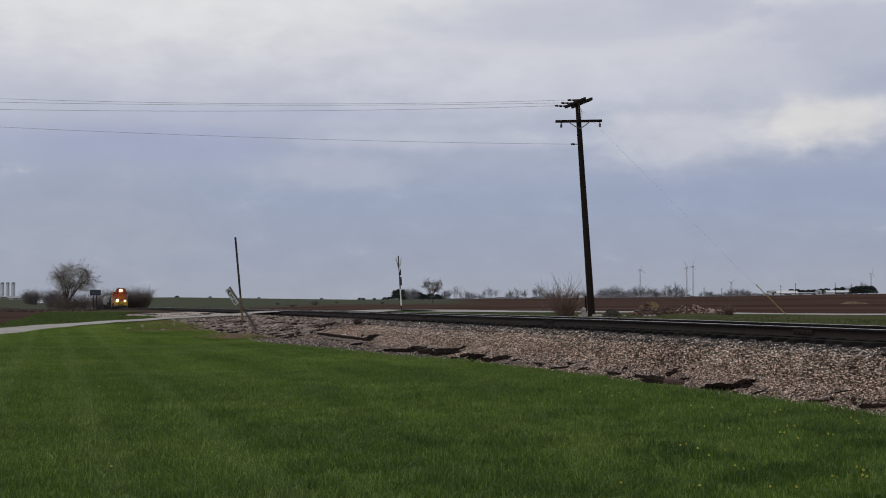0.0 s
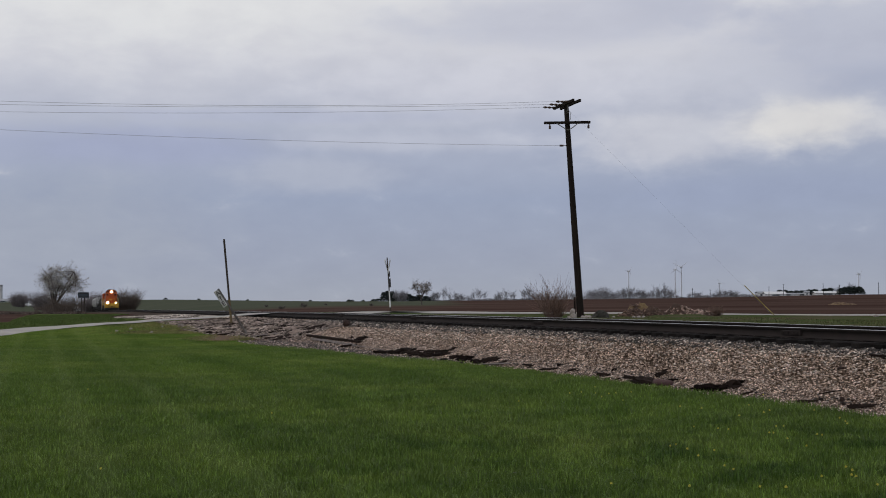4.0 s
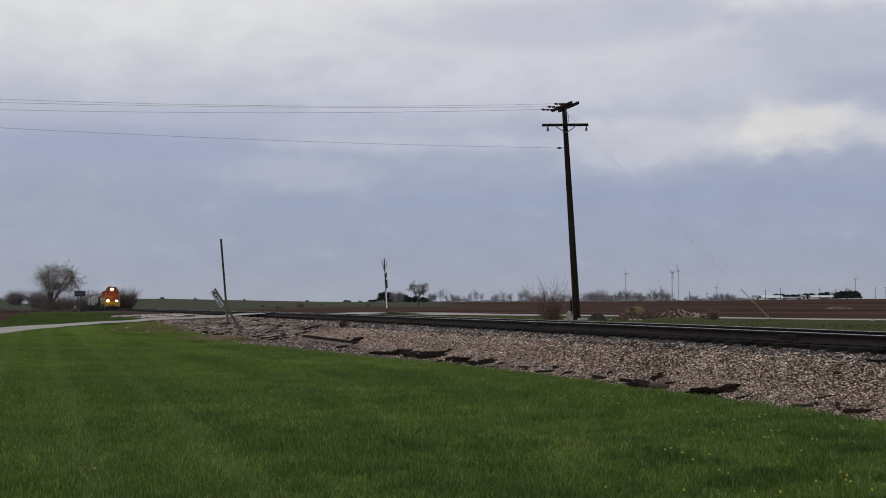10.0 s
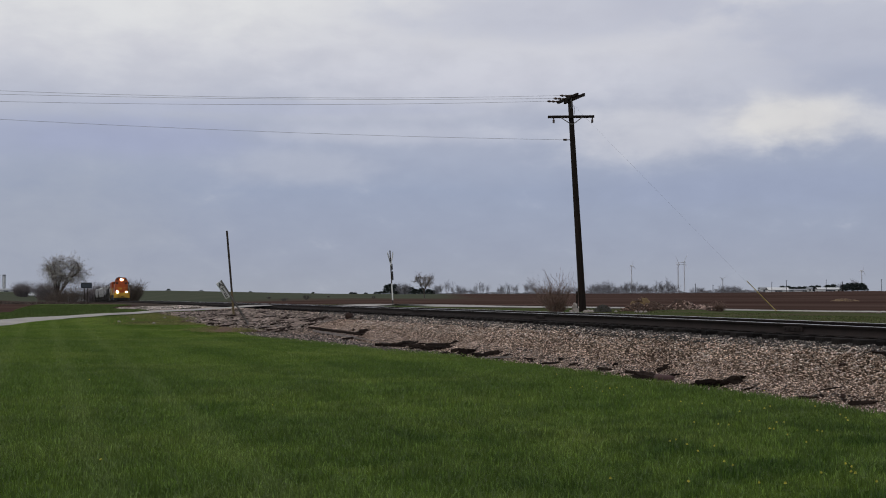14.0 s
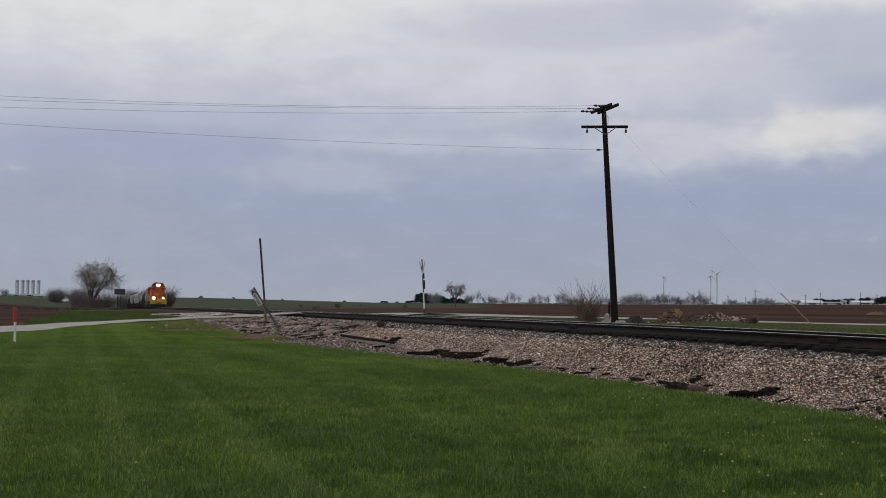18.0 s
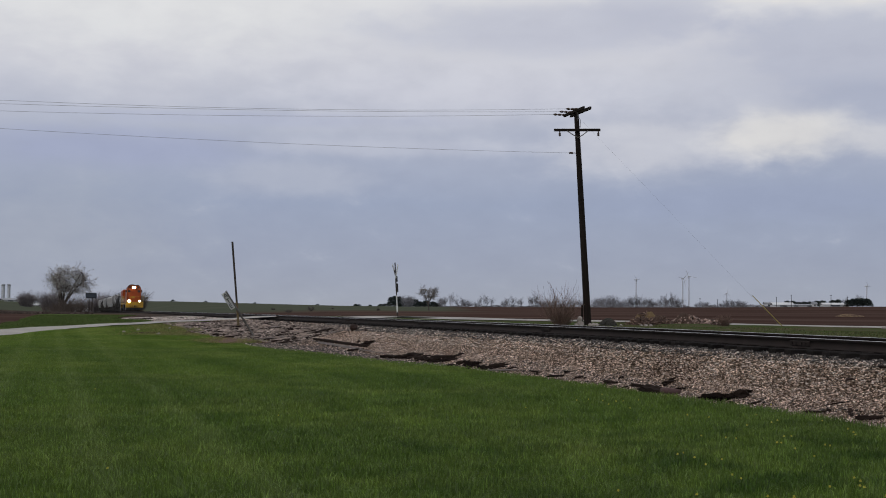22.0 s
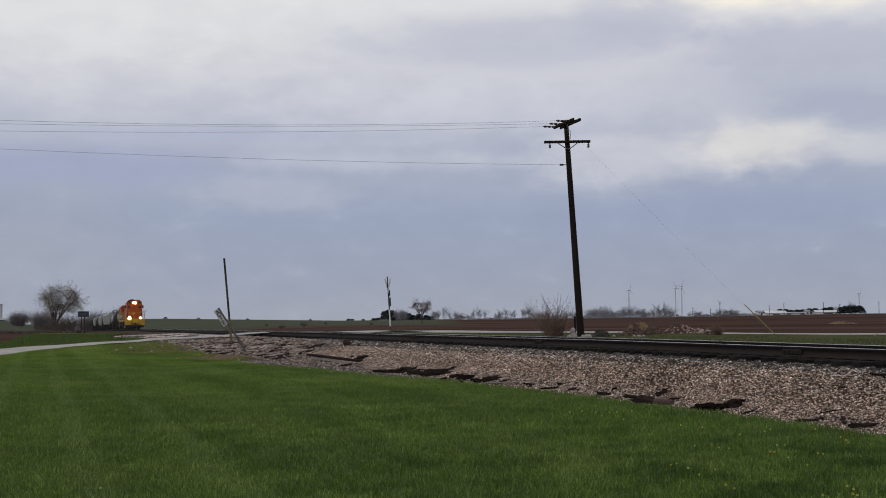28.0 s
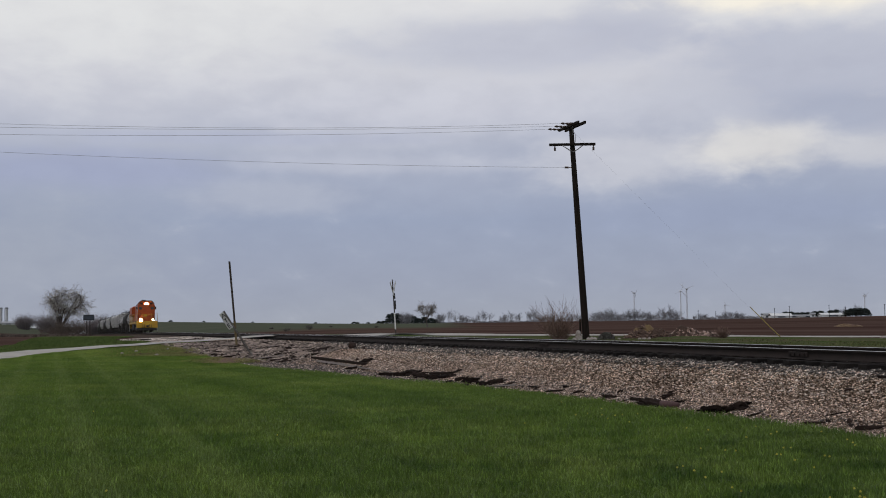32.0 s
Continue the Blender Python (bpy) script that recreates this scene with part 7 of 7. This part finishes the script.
def tuft_draw(rng, n):
    """Clumps of lusher grass, gathered in uneven patches."""
    k = n // 16
    cy = np.sqrt(rng.uniform(8.3 ** 2, 26 ** 2, 3 * k))
    cx = (-0.42 + 0.78 * rng.random(3 * k)) * cy
    thick = np.array([noise.noise(Vector((u * 0.55, v * 0.35, 5))) + 0.6 * noise.noise(Vector((u * 1.7, v * 1.2, 9))) for u, v in zip(cx, cy)])
    keep = np.argsort(-(thick + 0.25 * rng.random(3 * k) + 0.02 * cx))[:k]
    cx, cy = cx[keep], cy[keep]
    spread = np.repeat(rng.uniform(0.03, 0.09, k), 16)
    x = np.repeat(cx, 16) + rng.normal(0, 1, k * 16) * spread
    y = np.repeat(cy, 16) + rng.normal(0, 1, k * 16) * spread
    keep = x < lawn_right(y) - 0.1
    return x[keep], y[keep]


blades("lawn_grass", 110000, lawn_band(8.3, 16.5), 0.085, 0.0075, M_BLADE, "dense green lawn grass blades", 1)
blades("lawn_grass", 130000, lawn_band(15, 29), 0.085, 0.008, M_BLADE, "dense green lawn grass blades", 2)
blades("lawn_grass", 130000, lawn_band(26, 46), 0.085, 0.008, M_BLADE, "dense green lawn grass blades", 3)
blades("lawn_grass", 150000, lawn_band(40, 77), 0.085, 0.008, M_BLADE, "dense green lawn grass blades", 4)
blades("grass_tufts", 60000, tuft_draw, 0.125, 0.0075, M_BLADE, "taller tufts of lush green grass", 7, 0.7)
M_STRAWBLADE = surf("yellowed_grass_blades", (0.215, 0.20, 0.058), (0.13, 0.16, 0.042), (0.26, 0.235, 0.10), 0.8, 6, 0.9, 0, 0.0, vary="ISLAND")


def rough_draw(rng, n):
    y = rng.uniform(62, 76, n)
    x = -12.4 - 0.22 * (y - 62) + rng.normal(0, 1.5, n)
    keep = (x < rail_x(y) - toe(y) * NORM + 0.6) & (road_gap(x, y) > 2.3)
    return x[keep], y[keep]


def soil_draw(rng, n):
    y = rng.uniform(52, 61.3, n)
    x = -9.75 - 0.12 * (y - 58) + rng.choice([-1, 1], n) * half(y) * rng.normal(0.85, 0.3, n)
    keep = x < rail_x(y) - toe(y) * NORM + 0.2
    return x[keep], y[keep]


def verge_draw(rng, n):
    y = rng.uniform(30, 92, n)
    x = rail_x(y) + 4.6 + rng.random(n) ** 1.3 * 16
    bare = np.sin(x * 0.9 + 1.7 * np.sin(y * 0.35)) + np.sin(y * 0.55 + 1.3 * np.sin(x * 0.6))
    keep = (bare + rng.normal(0, 0.5, n) > -0.25) & (x / y < 0.42) & (np.interp(y, [62, 66, 75, 86, 100], [40, 30, 20.0, 6.0, -5.6]) > x) & ((y < 72) | (rng.random(n) < 0.35))
    return x[keep], y[keep]


blades("rough_grass", 26000, rough_draw, 0.12, 0.012, M_STRAWBLADE, "rough yellowed grass beside the gravel rubble", 5)
def strip_draw(rng, n):
    y = rng.uniform(73, 150, n)
    x0 = -26.3 - 0.284 * (y - 75)
    x1 = np.where(y < 96, np.interp(y, [72, 74, 76, 78, 90, 96], [-23, -20, -17, -17.5, -21, -24.5]), rail_x(y) - toe(y) * NORM - 0.5)
    f = rng.random(n)
    x = x0 + (x1 - x0) * f
    keep = (x1 > x0 + 0.3) & (road_gap(x, y) > 2.3)
    return x[keep], y[keep]


M_STRIPBLADE = surf("roadside_grass_blades", (0.078, 0.125, 0.032), (0.130, 0.150, 0.055), (0.055, 0.085, 0.024), 0.25, 3, 0.95, 0, 0.0, vary="ISLAND", low=0.6, span=0.8, spec=0.05)
blades("strip_grass", 60000, strip_draw, 0.17, 0.026, M_STRIPBLADE, "longer bright green grass between road and track", 10)
blades("soil_edge_grass", 4200, soil_draw, 0.13, 0.01, M_STRAWBLADE, "sparse yellowish grass round the bare soil", 9)
M_VERGEBLADE = surf("verge_grass_blades", (0.060, 0.105, 0.026), (0.105, 0.105, 0.045), (0.14, 0.115, 0.062), 0.5, 5, 0.95, 0, 0.0, vary="ISLAND", spec=0.05)
blades("verge_grass", 46000, verge_draw, 0.14, 0.012, M_VERGEBLADE, "rough green verge grass beyond the track", 6)



def weed_draw(rng, n):
    y = rng.uniform(173, 196, n)
    x = (rng.uniform(-120, 150, n) - 784) / 2300.0 * y
    return x, y


M_WEED = surf("dead_brown_weeds", (0.115, 0.082, 0.068), (0.075, 0.055, 0.047), (0.15, 0.115, 0.095), 0.3, 3, 0.95, 0, 0.0, vary="ISLAND")
blades("dead_weeds", 16000, weed_draw, 0.6, 0.04, M_WEED, "dead brown weeds along the field edge", 8, 1.2)

# ---- dandelions ----
M_PETAL = surf("dandelion_yellow", (0.70, 0.62, 0.10), (0.62, 0.54, 0.10), None, 20, 80, 0.7, 0, 0.0)
M_STEM = surf("dandelion_stem", (0.12, 0.17, 0.05), (0.09, 0.13, 0.04), None, 20, 80, 0.7, 0, 0.0)


def dandelion():
    d = thing("dandelion", Matrix.Diagonal((0.75, 0.75, 0.85, 1)), "small yellow dandelion flowering in the lawn", "dandelion", "dandelions")
    bm = bmesh.new()
    tube(bm, [(0, 0, -0.02), (0.004, 0, 0.04), (0.01, 0.004, 0.1)], 0.003, 5)
    part("stem", bm, M_STEM, d)
    bm = bmesh.new()
    for ring, (count, r, z, up) in enumerate([(14, 0.021, 0.100, 0.006), (11, 0.016, 0.104, 0.012), (7, 0.009, 0.108, 0.014)]):
        for k in range(count):
            a = 2 * math.pi * (k + 0.5 * ring) / count
            c = Vector((0.01, 0.004, z))
            o = Vector((math.cos(a), math.sin(a), 0))
            s = Vector((-math.sin(a), math.cos(a), 0)) * 0.0035
            bm.faces.new([bm.verts.new(c - s), bm.verts.new(c + o * r * 0.6 - s * 1.5 + Vector((0, 0, up * 0.5))), bm.verts.new(c + o * r + Vector((0, 0, up))), bm.verts.new(c + o * r * 0.6 + s * 1.5 + Vector((0, 0, up * 0.5))), bm.verts.new(c + s)])
    bmesh.ops.create_icosphere(bm, subdivisions=1, radius=0.013, matrix=Matrix.Translation((0.01, 0.004, 0.104)) @ Matrix.Diagonal((1, 1, 0.6, 1)))
    part("flower_head", bm, M_PETAL, d)
    return d


FLOWERS = [
    (1.97, 20.25), (2.12, 20.42), (2.34, 20.03), (2.33, 19.26), (2.51, 19.87), (2.63, 19.95), (2.89, 20.10), (2.53, 18.59), (1.08, 18.93), (3.36, 17.05),
    (3.62, 15.97), (4.08, 17.39), (4.03, 16.35), (4.13, 16.57), (3.15, 14.49), (3.06, 14.59), (3.51, 14.04), (3.80, 14.65), (3.73, 14.67), (4.57, 14.83),
    (4.73, 15.51), (3.94, 13.69), (3.52, 12.77), (3.53, 13.41), (2.34, 13.25), (2.38, 12.86), (2.37, 12.29), (2.61, 12.63), (2.47, 11.48), (2.47, 11.26),
    (3.11, 10.70), (3.46, 11.21), (3.43, 11.01), (3.34, 10.76), (3.39, 10.68), (3.37, 10.18), (1.93, 10.36), (2.48, 10.22), (2.66, 10.22), (1.35, 10.57),
    (-3.12, 11.84), (-6.23, 22.83), (-2.30, 17.60)]
FIRST = dandelion()
rng = random.Random(12)
spots = list(FLOWERS)
for _ in range(12):
    y = rng.uniform(13, 26)
    spots.append((rng.uniform(0.08, 0.33) * y, y))
for k, (x, y) in enumerate(spots):
    m = pose(x, y, float(land(x, y)), rng.uniform(-12, 12), rng.uniform(-12, 12), rng.uniform(0, 360))
    if k == 0:
        FIRST.matrix_basis = m @ Matrix.Diagonal((0.75, 0.75, 0.85, 1))
    else:
        copy_thing(FIRST, m)


# ---- bird ----
def build_bird():
    M_FEATHER = surf("dark_bird_feathers", (0.035, 0.033, 0.034), (0.055, 0.05, 0.05), None, 30, 90, 0.8, 0, 0.0)
    bird = thing("bird", pose(140, 20, 2.7, 0, 0, 180), "small dark bird flying low with beating wings", "bird")
    bm = bmesh.new()
    lathe_x(bm, [(-0.075, 0.004), (-0.06, 0.016), (-0.01, 0.027), (0.03, 0.026), (0.055, 0.017), (0.065, 0.019), (0.08, 0.014), (0.088, 0.004), (0.1, 0.001)], 12)
    body = part("body", bm, M_FEATHER, bird, smooth=True)
    bm = bmesh.new()
    extrude_x(bm, [(-0.008, -0.003), (0.008, -0.003), (0.008, 0.003), (-0.008, 0.003)], -0.075, -0.06)
    for v in bm.verts:
        if v.co.x < -0.07:
            v.co = Vector((-0.145, v.co.y * 3.2, v.co.z * 0.6))
    part("tail", bm, M_FEATHER, bird)
    wings = []
    for side in (-1, 1):
        bm = bmesh.new()
        out = [(0.045, 0.0), (0.035, 0.07), (0.0, 0.165), (-0.02, 0.16), (-0.035, 0.08), (-0.045, 0.0)]
        top = [bm.verts.new((x, side * y, 0.004)) for x, y in out]
        low = [bm.verts.new((x, side * y, -0.003)) for x, y in out]
        bm.faces.new(top)
        bm.faces.new(low[::-1])
        for k in range(6):
            bm.faces.new((top[k], low[k], low[(k + 1) % 6], top[(k + 1) % 6]))
        wings.append((part("wing", bm, M_FEATHER, bird), side))
    return bird, wings


BIRD, BIRD_WINGS = build_bird()


# ---- what moves ----
def head_depth(t):
    """Depth along the track of the locomotive's headlight."""
    return 320.0 - 3.10 * t - 0.0178 * t * t


def rolling_pose(dist):
    """The pose of a vehicle whose middle lies at this depth, heading for the crossing."""
    a, b = Vector(track_point(dist + 5, FAR_RAIL / 2)), Vector(track_point(dist - 5, FAR_RAIL / 2))
    d = b - a
    m = (a + b) / 2
    return pose(m.x, m.y, m.z, 0, -math.degrees(math.atan2(d.z, math.hypot(d.x, d.y))), math.degrees(math.atan2(d.y, d.x)))


def motions():
    times = [2.0 * k for k in range(17)]
    walk(LOCO, [(t, rolling_pose(head_depth(t) + 7.6 / NORM)) for t in times])
    for wheels in (LOCO_WHEELS,):
        for w in wheels:
            x = w.location.x
            rows = []
            for k in range(161):
                t = 0.2 * k
                turn = (head_depth(0) - head_depth(t)) * NORM / 0.535
                rows.append((t, pose(x, 0, 0.5, 0, math.degrees(turn), 0)))
            walk(w, rows)
    back = 7.6 + 12.85
    for car, half in CARS:
        back += half
        walk(car, [(t, rolling_pose(head_depth(t) + back / NORM)) for t in times])
        back += half
    # a bird crosses in front, low over the lawn
    def flight(t):
        return (5.1 - 11.25 * (t - 12.4), 20.0, 2.76 - 0.78 * max(0.0, min(t - 12.4, 1.5)), 0, 0, 180)
    beats = [12.0 + 0.1 * k for k in range(17)]
    walk(BIRD, [(t, pose(*flight(t))) for t in [0.0, 6.0] + beats + [20.0, 32.0]])
    for wing, side in BIRD_WINGS:
        walk(wing, [(t, pose(0, 0.02 * side, 0.01, side * lift, 0, 0)) for t, lift in [(0.0, 10.0)] + [(t, 34.0 if k % 2 else -22.0) for k, t in enumerate(beats)] + [(32.0, 10.0)]])
    for rotor, start in ROTORS:
        walk(rotor, [(2.0 * k, rotor.matrix_basis @ pose(0, 0, 0, 0, start + 18.0 * k, 0)) for k in range(17)])
    # the cloud layer drifts slowly along the horizon
    walk(SKY, [(0.0, pose(0, 0, 0, 0, 0, -1.25)), (16.0, pose(0, 0, 0)), (32.0, pose(0, 0, 0, 0, 0, 1.25))])


motions()
